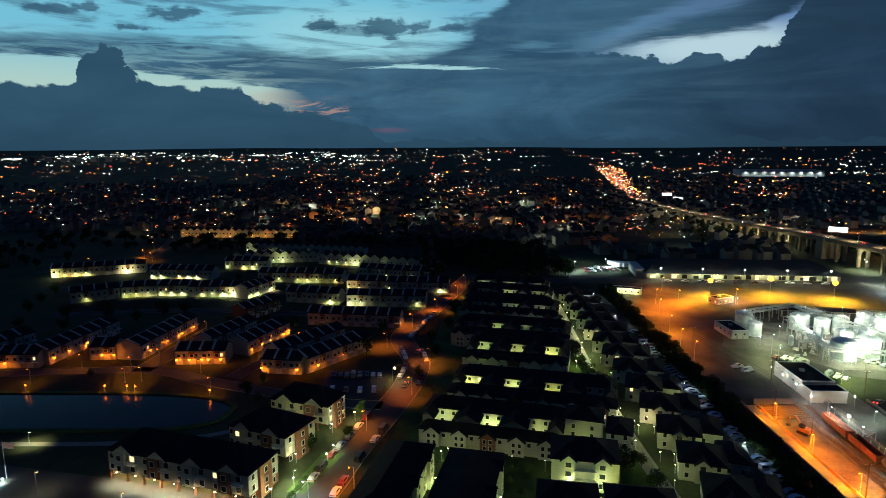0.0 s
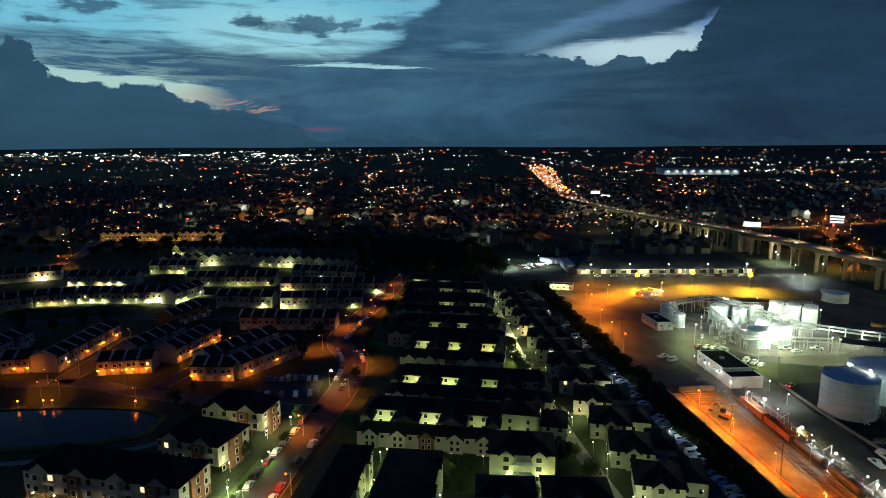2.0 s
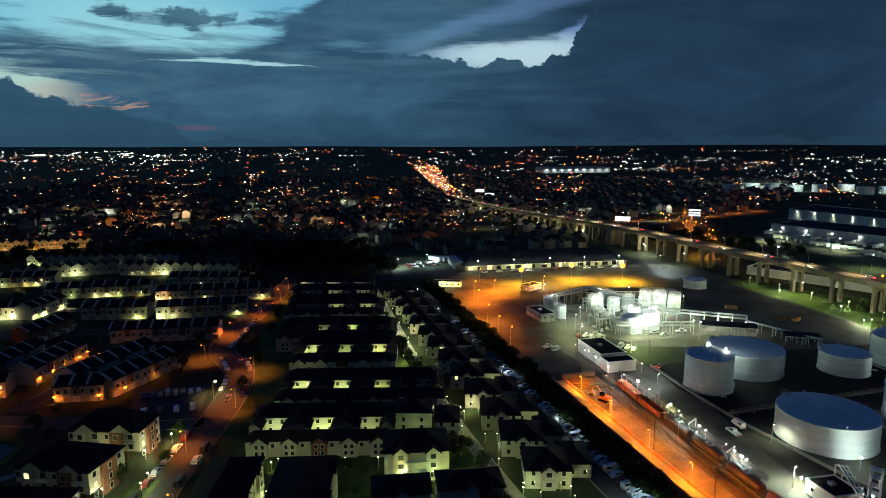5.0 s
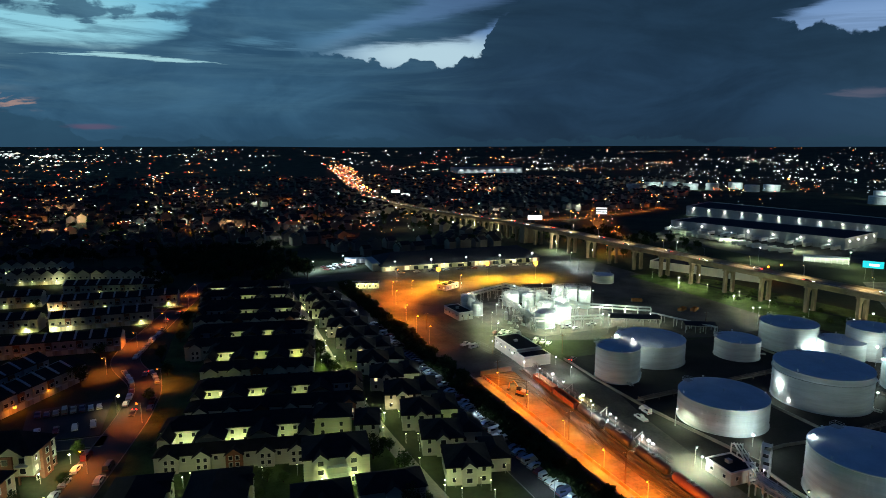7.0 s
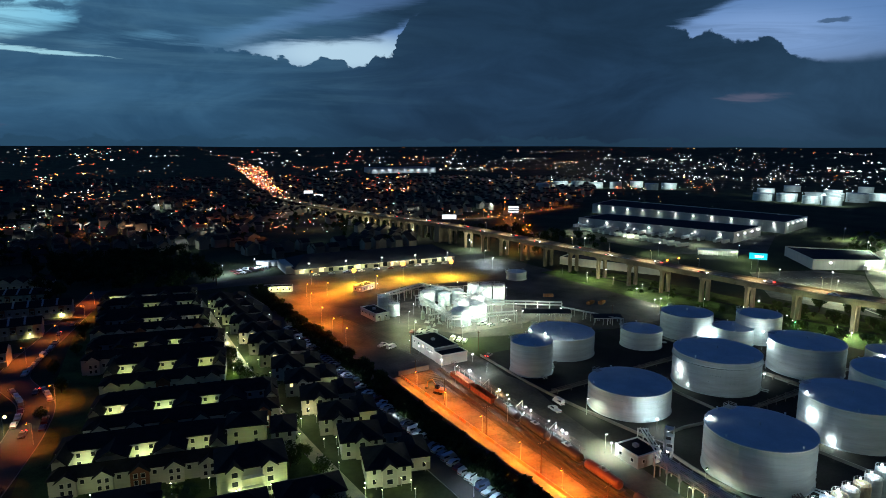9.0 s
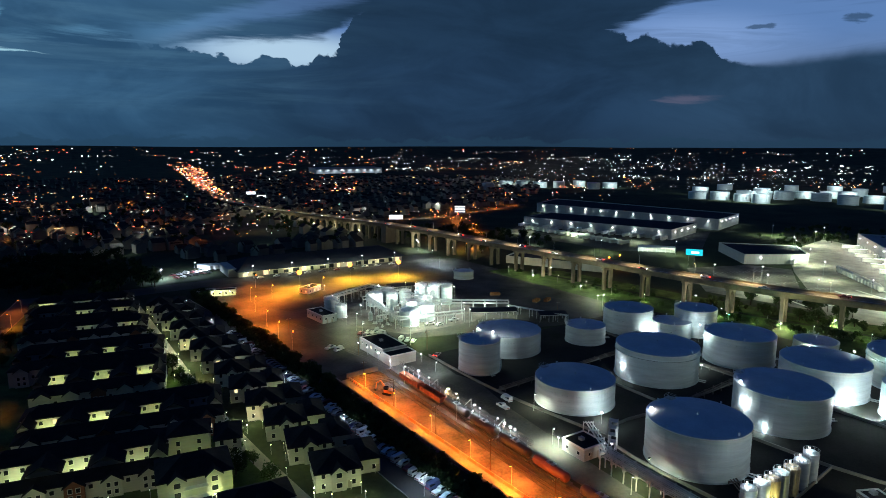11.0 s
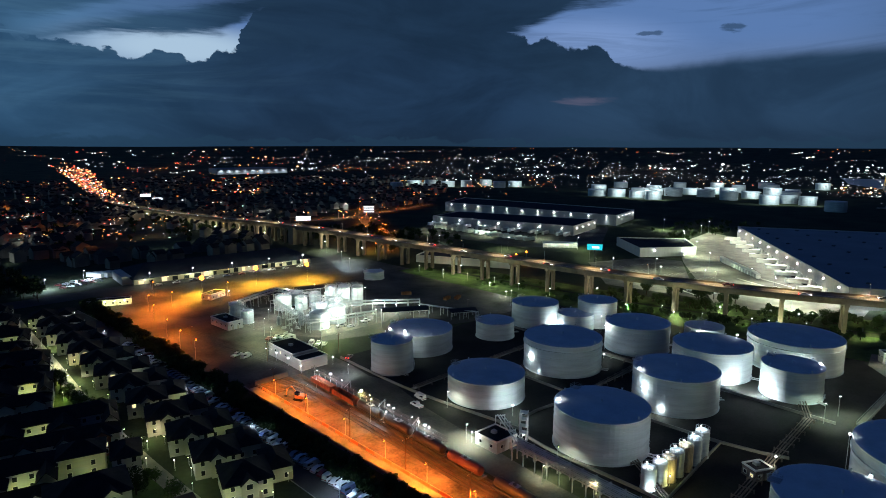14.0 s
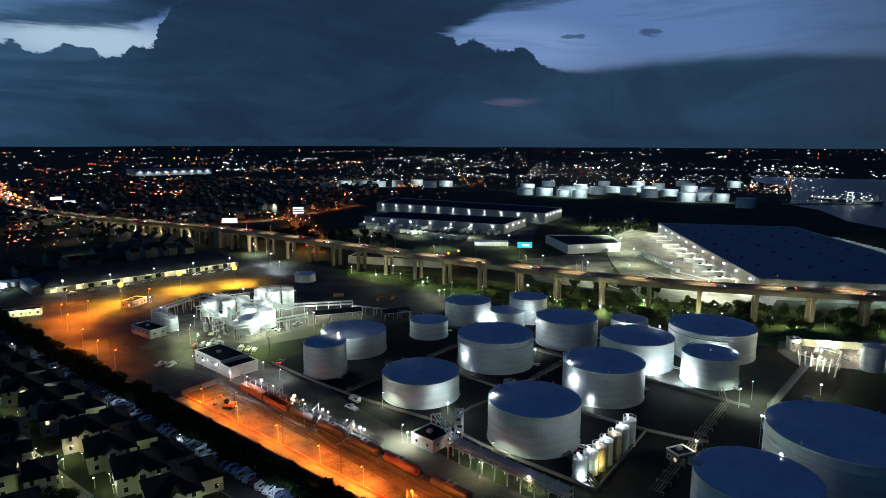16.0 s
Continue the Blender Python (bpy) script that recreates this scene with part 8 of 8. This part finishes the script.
# ---- trees and shrubs ----
def tree_meshes(seed, h, spread, leaves):
    g = random.Random(seed)
    wood = Solid()
    wood.tube((0, 0, -0.2), (g.uniform(-0.2, 0.2), g.uniform(-0.2, 0.2), h * 0.55), h * 0.028, h * 0.014, 7)
    lobes = []
    for i in range(8):
        a = i * 2.4 + g.uniform(-0.4, 0.4)
        z0 = h * g.uniform(0.25, 0.5)
        rr = spread * g.uniform(0.45, 0.95)
        tip = Vector((rr * math.cos(a), rr * math.sin(a), z0 + h * g.uniform(0.12, 0.38)))
        wood.tube((0, 0, z0), tip, h * 0.012, h * 0.004, 5)
        lobes.append((tip, spread * g.uniform(0.35, 0.6)))
    for i in range(4):
        lobes.append((Vector((g.uniform(-1, 1) * spread * 0.45, g.uniform(-1, 1) * spread * 0.45, h * g.uniform(0.26, 0.5))), spread * g.uniform(0.4, 0.55)))
    lobes.append((Vector((0, 0, h * 0.82)), spread * 0.55))
    lobes.append((Vector((g.uniform(-1, 1) * spread * 0.3, g.uniform(-1, 1) * spread * 0.3, h * 0.66)), spread * 0.65))
    crown = Solid()
    for k in range(leaves):
        c, r = g.choice(lobes)
        d = Vector((g.gauss(0, 1), g.gauss(0, 1), g.gauss(0, 0.8))).normalized() * r * g.random() ** 0.4
        p = c + d
        s = g.uniform(0.22, 0.5) * (0.7 + h * 0.03)
        u = Vector((g.gauss(0, 1), g.gauss(0, 1), g.gauss(0, 1))).normalized()
        w = u.cross(Vector((g.gauss(0, 1), g.gauss(0, 1), g.gauss(0, 1)))).normalized()
        q = u.cross(w) * s * 0.25
        crown.add([p - u * s, p + w * s * 0.55 + q, p + u * s, p - w * s * 0.55 + q], [(0, 1, 2), (0, 2, 3)])
    return wood.mesh("trunk", M_BARK), crown


KINDS = []
for sd, h, sp, nl in ((1, 8.5, 3.2, 900), (2, 10.5, 3.8, 1100), (3, 7.0, 2.8, 800), (4, 12.0, 4.2, 1200)):
    wood, crown = tree_meshes(sd, h, sp, nl)
    KINDS.append((wood, crown.mesh("crown", M_LEAF if sd % 2 else M_LEAF_DARK)))
trng = random.Random(21)


def tree(x, y, kind=None, scale=1.0, group="trees", label="leafy broadleaf tree, dark in the dusk"):
    wood, crown = KINDS[kind if kind is not None else trng.randrange(4)]
    th = thing("tree", pose(x, y, land(x, y), 0, 0, trng.uniform(0, 360)), label, "tree", group)
    th.scale = (scale, scale, scale * trng.uniform(0.85, 1.15))
    part("trunk", wood, None, th)
    part("crown", crown, None, th)
    return th


def grove(name, spots, label):
    """Far trees too many to count: trunks and crowns of one wood in two meshes."""
    g = random.Random(len(spots))
    wood, crown = Solid(), Solid()
    for x, y, k in spots:
        h, sp, z0 = 10.5 * k, 4.0 * k, land(x, y)
        wood.tube((x, y, z0 - 0.3), (x, y, z0 + h * 0.6), 0.28, 0.12, 5)
        lobes = [(Vector((x + g.uniform(-1, 1) * sp * 0.7, y + g.uniform(-1, 1) * sp * 0.7, z0 + h * g.uniform(0.4, 0.8))), sp * g.uniform(0.4, 0.65)) for _ in range(6)]
        for j in range(260):
            c, r = g.choice(lobes)
            p = c + Vector((g.gauss(0, 1), g.gauss(0, 1), g.gauss(0, 0.8))).normalized() * r * g.random() ** 0.4
            s = g.uniform(0.5, 0.95)
            u = Vector((g.gauss(0, 1), g.gauss(0, 1), g.gauss(0, 1))).normalized()
            w = u.orthogonal().normalized()
            crown.add([p - u * s, p + w * s * 0.6, p + u * s, p - w * s * 0.6], [(0, 1, 2), (0, 2, 3)])
    ob = single(name, crown, M_LEAF_DARK, label, "trees", kind="stuff")
    tagged(part("trunks", wood, M_BARK, ob), kind="stuff")
    return ob


SHRUB = []
for sd in (5, 6):
    g2 = random.Random(sd)
    s = Solid()
    for k in range(260):
        a, r, z = g2.uniform(0, 6.283), 1.2 * g2.random() ** 0.6, 1.3 * g2.random()
        p = Vector((r * math.cos(a) * (1.2 - z * 0.5), r * math.sin(a) * (1.2 - z * 0.5), z + 0.05))
        u = Vector((g2.gauss(0, 1), g2.gauss(0, 1), g2.gauss(0, 1))).normalized()
        w = u.cross(Vector((g2.gauss(0, 1), g2.gauss(0, 1), g2.gauss(0, 1)))).normalized()
        s.add([p - u * 0.22, p + w * 0.13, p + u * 0.22, p - w * 0.13], [(0, 1, 2), (0, 2, 3)])
    for k in range(4):
        s.tube((0, 0, -0.05), (0.5 * math.cos(k * 1.6), 0.5 * math.sin(k * 1.6), 0.9), 0.05, 0.02, 4)
    SHRUB.append(s.mesh("shrub", M_LEAF))


def shrub(x, y, scale=1.0, label="low leafy shrub"):
    ob = new("shrub", trng.choice(SHRUB))
    ob.matrix_basis = pose(x, y, 0, 0, 0, trng.uniform(0, 360)) @ Matrix.Diagonal((scale, scale, scale * trng.uniform(0.7, 1.3), 1))
    return tagged(ob, label, "shrub", "shrubs")


# belt of trees between the parked cars and the sunken road
for i in range(70):
    y = 92 + i * 4.1
    for k in range(i % 2, i % 2 + 1):
        x = 91.8 + k * 3.8 + 0.02 * (y - 100) + trng.uniform(-1.2, 1.2)
        if y > 200:
            x += 1.0
        tree(x, y + trng.uniform(-1.5, 1.5), scale=trng.uniform(0.4, 0.6), group="belt of trees", label="dark leafy tree in the belt beside the railway")
grove("undergrowth", [(93 + 0.02 * (y - 100) + trng.uniform(-2.5, 6.0), y, trng.uniform(0.28, 0.48)) for y in [92 + i * 1.15 for i in range(250)]], "dense dark undergrowth of the tree belt")
# the wood behind the white houses, and dark trees between the left terraces and the town
spots = [(trng.uniform(-18, 88), trng.uniform(408, 540), trng.uniform(0.8, 1.2)) for k in range(170)]
grove("wood", [q for q in spots if not (4 < q[0] < 26 and q[1] < 440)], "dark leafy wood behind the white houses")
spots = []
for k in range(200):
    x = trng.uniform(-420, -10)
    y = trng.uniform(520, 600) if x > -290 else trng.uniform(350, 640)
    if not (abs(x + 256) < 16 or abs(x + 30) < 12 and y < 540):
        spots.append((x, y, trng.uniform(0.7, 1.1)))
grove("wood", spots, "dark trees behind the terraced houses")
for x, y, s in ((-30, 180, 0.6), (-28, 196, 0.6), (-40, 172, 0.5), (-44, 180, 0.5), (50, 160, 0.8), (54, 176, 0.9), (56, 150, 0.9), (52, 190, 0.8), (55, 212, 0.9), (56, 228, 0.8), (54, 252, 0.8), (62, 214, 0.7), (56, 282, 0.7), (57, 300, 0.7),
                (20, 160, 0.6), (24, 158, 0.5), (16, 190, 0.5), (-4, 190, 0.6), (28, 189, 0.5), (40, 222, 0.5), (-10, 232, 0.7), (-4, 256, 0.8), (-6, 278, 0.8), (2, 300, 0.8), (6, 322, 0.8), (14, 345, 0.8), (20, 372, 0.8), (-34, 258, 0.8), (-38, 270, 0.8), (-30, 292, 0.9),
                (-60, 290, 0.9), (-75, 296, 0.8), (-90, 300, 0.9), (-110, 305, 0.8), (-160, 310, 0.9), (-150, 318, 0.9), (-140, 322, 0.8), (-180, 318, 0.9), (-200, 316, 0.9), (-170, 300, 0.8), (-190, 296, 0.9), (-215, 300, 0.8),
                (-230, 330, 0.9), (-236, 350, 0.9), (-240, 370, 0.9), (-70, 226, 0.5), (-140, 232, 0.5), (-52, 205, 0.6), (-60, 198, 0.6), (-66, 206, 0.6), (-72, 212, 0.6), (46, 140, 0.7), (50, 130, 0.8), (-40, 345, 0.7), (-104, 345, 0.7),
                (-20, 395, 0.7), (-70, 400, 0.7), (-140, 410, 0.8), (40, 390, 0.8), (50, 386, 0.8), (30, 392, 0.8), (60, 392, 0.7)):
    tree(x, y, scale=s, group="garden trees", label="dark garden tree among the houses")
for k in range(24):
    y = 132 + k * 10.2
    tree(54.4 + trng.uniform(-1.0, 1.2) + 0.016 * (y - 138), y, scale=trng.uniform(0.4, 0.6), group="alley trees", label="small dark tree beside the alley")
    if k % 2:
        shrub(56 + trng.uniform(-1, 1), y + 4, trng.uniform(0.9, 1.6), "leafy shrub beside the alley")
# trees and shrubs by the viaduct
for k in range(26):
    t = k / 25
    tree(334 + t * 44 + trng.uniform(-5, 5), 150 - t * 135 + trng.uniform(-8, 8), scale=trng.uniform(0.45, 0.8), group="trees by the viaduct", label="tree standing behind the viaduct piers")
for k in range(60):
    y = trng.uniform(20, 320)
    q = min(DECK, key=lambda p: abs(p.y - y))
    shrub(q.x + trng.uniform(-16, 14), y, trng.uniform(0.7, 1.8), "rough shrub in the grass below the viaduct")
spots = []
for k in range(170):
    y = trng.uniform(-10, 190)
    q = min(DECK, key=lambda p: abs(p.y - y))
    spots.append((q.x + (trng.uniform(8, 26) if k % 3 else trng.uniform(-15, -9)), y, trng.uniform(0.22, 0.5)))
grove("undergrowth", spots, "dark bushes on both sides of the viaduct")
grove("wood", [(trng.uniform(350, 372), trng.uniform(120, 168), trng.uniform(0.6, 0.95)) for k in range(16)], "dark trees between the viaduct and the lot")
grove("wood", [(trng.uniform(235, 345), trng.uniform(470, 800), trng.uniform(0.6, 1.0)) for k in range(60)], "dark trees beside the viaduct and the houses")
grove("wood", [(trng.uniform(330, 440), trng.uniform(380, 560), trng.uniform(0.6, 1.0)) for k in range(80)], "dark trees beyond the viaduct")
grove("wood", [(trng.uniform(-300, 300), trng.uniform(600, 1000), trng.uniform(0.6, 1.0)) for k in range(260)], "dark trees among the far town houses")
spots = []
for k in range(70):
    x = trng.uniform(560, 760)
    spots.append((x, trng.uniform(230, 300) if x > 620 else trng.uniform(238, 262), trng.uniform(0.3, 0.7)))
grove("wood", spots, "small trees on the verge by the warehouses")
for x, y in ((16, 153), (17.5, 154.5), (15, 156), (18, 151), (14, 148), (20, 149), (-39, 151), (-38, 156), (-36, 160), (-40, 148), (34, 147), (38, 146), (42, 145), (4, 204), (8, 203), (44, 195), (46, 197), (36, 197), (58, 243), (60, 236), (61, 300), (60, 312)):
    shrub(x, y, trng.uniform(0.7, 1.1), "lit green shrub in a garden")

# ---- vehicles ----
G_HEAD, G_TAIL = glow("headlamp_on", (1, 0.95, 0.8), 20), glow("tail_lamp_on", (1, 0.03, 0.02), 10)
M_LENS, M_TAIL = glass("lamp_lens", (0.4, 0.4, 0.4)), material("tail_lens", (0.25, 0.01, 0.01), 0.3)
WHEEL = Solid().tube((-0.11, 0, 0.32), (0.11, 0, 0.32), 0.32, n=12).mesh("wheel", M_TYRE)


def hull(profile, w, taper):
    """A body from a side profile of (y, z), narrower towards its top."""
    s = Solid()
    zs = [z for _, z in profile]
    lo, hi = min(zs), max(zs)
    n = len(profile)
    pts = []
    for k in (-1, 1):
        for y, z in profile:
            pts.append((k * w / 2 * (1 - taper * ((z - lo) / (hi - lo)) ** 2), y, z))
    faces = [tuple(range(n)), tuple(range(2 * n - 1, n - 1, -1))] + [((i + 1) % n, i, n + i, n + (i + 1) % n) for i in range(n)]
    s.add(pts, faces)
    return s


def car_proto(kind, paint, x_far=False):
    th = thing("car", pose(0, 0, -500), "", "")
    if kind == "van":
        L, prof = 5.2, [(-2.5, 0.35), (2.5, 0.35), (2.55, 0.9), (2.2, 1.15), (1.5, 2.1), (-2.5, 2.15)]
        gl = [(2.12, 1.25), (1.58, 1.98), (-2.4, 1.98), (-2.4, 1.3)]
    elif kind == "pickup":
        L, prof = 5.5, [(-2.7, 0.45), (2.7, 0.45), (2.75, 1.0), (1.5, 1.15), (0.8, 1.8), (-0.6, 1.8), (-0.75, 1.15), (-2.7, 1.15)]
        gl = [(1.38, 1.2), (0.82, 1.72), (-0.55, 1.72), (-0.65, 1.2)]
    else:
        L, prof = 4.7, [(-2.3, 0.3), (2.3, 0.3), (2.35, 0.75), (1.3, 0.95), (0.5, 1.45), (-1.0, 1.47), (-1.8, 1.02), (-2.35, 0.95)]
        gl = [(1.2, 0.98), (0.46, 1.4), (-0.98, 1.42), (-1.7, 1.04)]
    body = part("body", hull(prof, 1.82, 0.22), paint, th)
    g = hull(gl, 1.80 * (0.95 if kind != "van" else 0.90), 0.10)
    part("cabin_glass", g, M_WINDOW, body, "dark cabin glass")
    if x_far:
        s = Solid()
        for x in (-0.82, 0.82):
            for y in (-L * 0.3, L * 0.3):
                s.tube((x - 0.11, y, 0.32), (x + 0.11, y, 0.32), 0.32, n=8)
        part("wheels", s, M_TYRE, th)
        return th
    for x in (-0.82, 0.82):
        for y in (-L * 0.3, L * 0.3):
            part("wheel", WHEEL, None, th).location = (x, y, 0)
    for x in (-0.62, 0.62):
        part("headlight", Solid().box(x - 0.18, x + 0.18, L / 2 - 0.1, L / 2 + 0.03, 0.62, 0.78), M_LENS, body)
    part("tail_light", Solid().box(-0.8, 0.8, -L / 2 - 0.03, -L / 2 + 0.1, 0.72, 0.86), M_TAIL, body)
    return th


PAINT_NAMES = ("silver", "black", "grey", "red", "dark blue", "white")
PROTO = {}
crng = random.Random(5)


def car(x, y, heading, kind=None, paint=None, group="parked cars", z=0.08, what=""):
    """heading: degrees from +y, to the left positive."""
    kind = kind or crng.choice(("sedan", "sedan", "sedan", "pickup", "van"))
    paint = crng.choice((0, 0, 5, 5, 2, 1, 3, 4)) if paint is None else paint
    key = (kind, paint, math.hypot(x, y) > 260)
    if key not in PROTO:
        PROTO[key] = car_proto(kind, CAR_PAINTS[paint], key[2])
    t = copy_thing(PROTO[key], pose(x, y, z, 0, 0, heading))
    return tagged(t, f"{PAINT_NAMES[paint]} {kind if kind != 'sedan' else 'saloon'} car {what or 'parked in a row'}", "car", group)


for i in range(64):                      # lane beside the tree belt
    y = 104 + i * 2.95
    x = 89.6 + 0.015 * (y - 100)
    if crng.random() < 0.9:
        car(x, y, -80 + crng.uniform(-4, 4), what="parked along the tree belt")
for pts, off, n in (([(-33, 150), (-29, 168), (-20, 200)], 4.3, 7), ([(-33, 150), (-29, 168), (-20, 200)], -4.3, 8), ([(-14, 225), (-12, 250), (-20, 285)], 4.3, 7), ([(-14, 225), (-12, 250), (-20, 285)], -4.3, 8), ([(-20, 285), (-8, 330), (8, 385)], 4.3, 9)):
    line = smooth_line([(x, y, 0) for x, y in pts], 5.8)
    sd = sides(line)
    for q, s in list(zip(line, sd))[:n]:
        if crng.random() < 0.85:
            car(q.x + s.x * off, q.y + s.y * off, -math.degrees(math.atan2(-s.y, s.x)), what="parked along the street")
for k in range(8):
    car(-44 + k * 2.6, 233, 5, what="in the small car park")
    if k % 2 == 0:
        car(-42 + k * 2.6, 218, 185, what="in the small car park")
for k in range(9):
    car(-108 + k * 3.1, 142 - k * 0.4, 10, what="in the dark car park")
for k, (x, y, h) in enumerate(((120, 241, -70), (122, 236.5, -70), (142, 252, -60), (145, 250.5, -60), (147.5, 249, -60), (152, 232, -50), (154, 229.5, -50), (155.5, 227, -50), (150, 246, 10), (178, 245, -100), (192, 243, -100), (181, 241, -80), (139, 148, -5), (144.5, 152, -8))):
    car(x, y, h, kind="pickup" if k % 3 == 0 else None, paint=5 if k % 2 else None, group="cars at the works", what="parked at the works")
for k in range(30):                      # lot beyond the viaduct
    x, y = 380 + (k % 10) * 2.9 + (k // 10) * 9, 152 - (k % 10) * 1.6 - (k // 10) * 11
    car(x, y, 20, group="cars in the far lot", what="parked in the lot beyond the viaduct")
for k in range(12):
    car(104 + (k % 6) * 4.6, 437 + (k // 6) * 10 + (k % 6), 30, group="cars behind the long building", what="parked beside the long building")
for k in range(10):
    car(150 + k * 11.0, 403.5 - k * 1.2, 84 if k % 2 else -96, group="cars before the long building", what="before the long building")
# traffic on the viaduct
vq = [p for p in DECK if p.y < 1000]
for k, i in enumerate(range(4, len(vq) - 2, 4)):
    q, d = vq[i], (vq[min(i + 1, len(vq) - 1)] - vq[i])
    hd = -math.degrees(math.atan2(d.x, d.y))
    s = Vector((d.y, -d.x, 0)).normalized()
    t = car(q.x + s.x * (3.2 if k % 2 else -3.2), q.y + s.y * (3.2 if k % 2 else -3.2), hd if k % 2 else hd + 180, group="cars on the viaduct", z=q.z + 0.02, what="driving on the viaduct")
    pts = [t.matrix_basis @ Vector((x, 2.55 if k % 2 == 0 else -2.6, 0.8)) for x in (-0.6, 0.6)]
    pts2 = [t.matrix_basis @ Vector((x, -2.6 if k % 2 == 0 else 2.55, 0.8)) for x in (-0.6, 0.6)]
    single("car_lights", octa(pts if k % 2 else pts2, (0.3, 0.3)), G_TAIL, "lit red tail lamps of a car", "car lights", "lights of the traffic", kind="stuff")
    single("car_lights", octa(pts2 if k % 2 else pts, (0.22, 0.22)), G_HEAD, "lit headlamps of a car", "car lights", "lights of the traffic", kind="stuff")
for x, y in ((153, 205), (-12, 260), (-15, 222), (-4, 338), (2, 352)):
    t = car(x, y, -60 if x > 100 else 170, "sedan", 1, "cars under way", what="with its tail lamps lit")
    single("car_lights", octa([t.matrix_basis @ Vector((k, -2.5, 0.85)) for k in (-0.6, 0.6)], (0.3, 0.3)), G_TAIL, "lit red tail lamps of a car", "car lights", "lights of the traffic", kind="stuff")
for ob in PROTO.values():
    for o in (*ob.children_recursive, ob):
        bpy.data.objects.remove(o)

# trailers at the docks
TR_BODY = Solid().box(-1.28, 1.28, -6.8, 6.8, 1.15, 4.0).mesh("box", M_TRIM)
TR_LEG = Solid().box(-0.98, -0.82, 4.12, 4.28, 0.0, 1.15).box(0.82, 0.98, 4.12, 4.28, 0.0, 1.15).box(-0.82, 0.82, 4.15, 4.25, 0.5, 0.6).mesh("landing_gear", M_STEEL_DARK)
TR_WHEEL = Solid().tube((-1.15, -5.6, 0.5), (-0.85, -5.6, 0.5), 0.5, n=12).tube((0.85, -5.6, 0.5), (1.15, -5.6, 0.5), 0.5, n=12).tube((-1.15, -4.4, 0.5), (-0.85, -4.4, 0.5), 0.5, n=12).tube((0.85, -4.4, 0.5), (1.15, -4.4, 0.5), 0.5, n=12).mesh("wheels", M_TYRE)
TR_SKIRT = Solid().box(-1.1, 1.1, -6.6, 6.6, 0.95, 1.15).mesh("chassis", M_STEEL_DARK)


def trailer(x, y, heading, group="trailers at the docks"):
    th = thing("trailer", pose(x, y, 0.08, 0, 0, heading), "white box trailer standing on its legs at the docks", "trailer", group)
    part("box", TR_BODY, None, th)
    part("chassis", TR_SKIRT, None, th)
    part("landing_gear", TR_LEG, None, th)
    part("wheels", TR_WHEEL, None, th)


pts, o = along((401, 72), (637, 213), 34, 8.5)
for i, p in enumerate(pts):
    if i % 3 == 1:
        trailer(p.x, p.y, math.degrees(math.atan2(-o.x, o.y)))
for k in range(5):
    trailer(128 + k * 3.7, 455 - k * 1.2, 24, "trailers in the truck lot")
for k in range(12):
    trailer(622 + k * 6.6, 14 + k * 4.6, 30, "parked trailers behind the warehouse")
for k in range(14):
    trailer(449 + k * 3.4, 135 + k * 3.0, 118, "parked trailers")
for k in range(12):
    trailer(500 + k * 4.2, 208 + k * 1.6, 100, "parked trailers")
pts, o = along((535, 337), (498, 502), 22, 8)
for i, p in enumerate(pts):
    if i % 4 != 2:
        trailer(p.x, p.y, math.degrees(math.atan2(-o.x, o.y)))
for k in range(16):
    trailer(478 - k * 0.4 + (k % 2) * 2, 470 - k * 8.2, 80, "parked trailers")
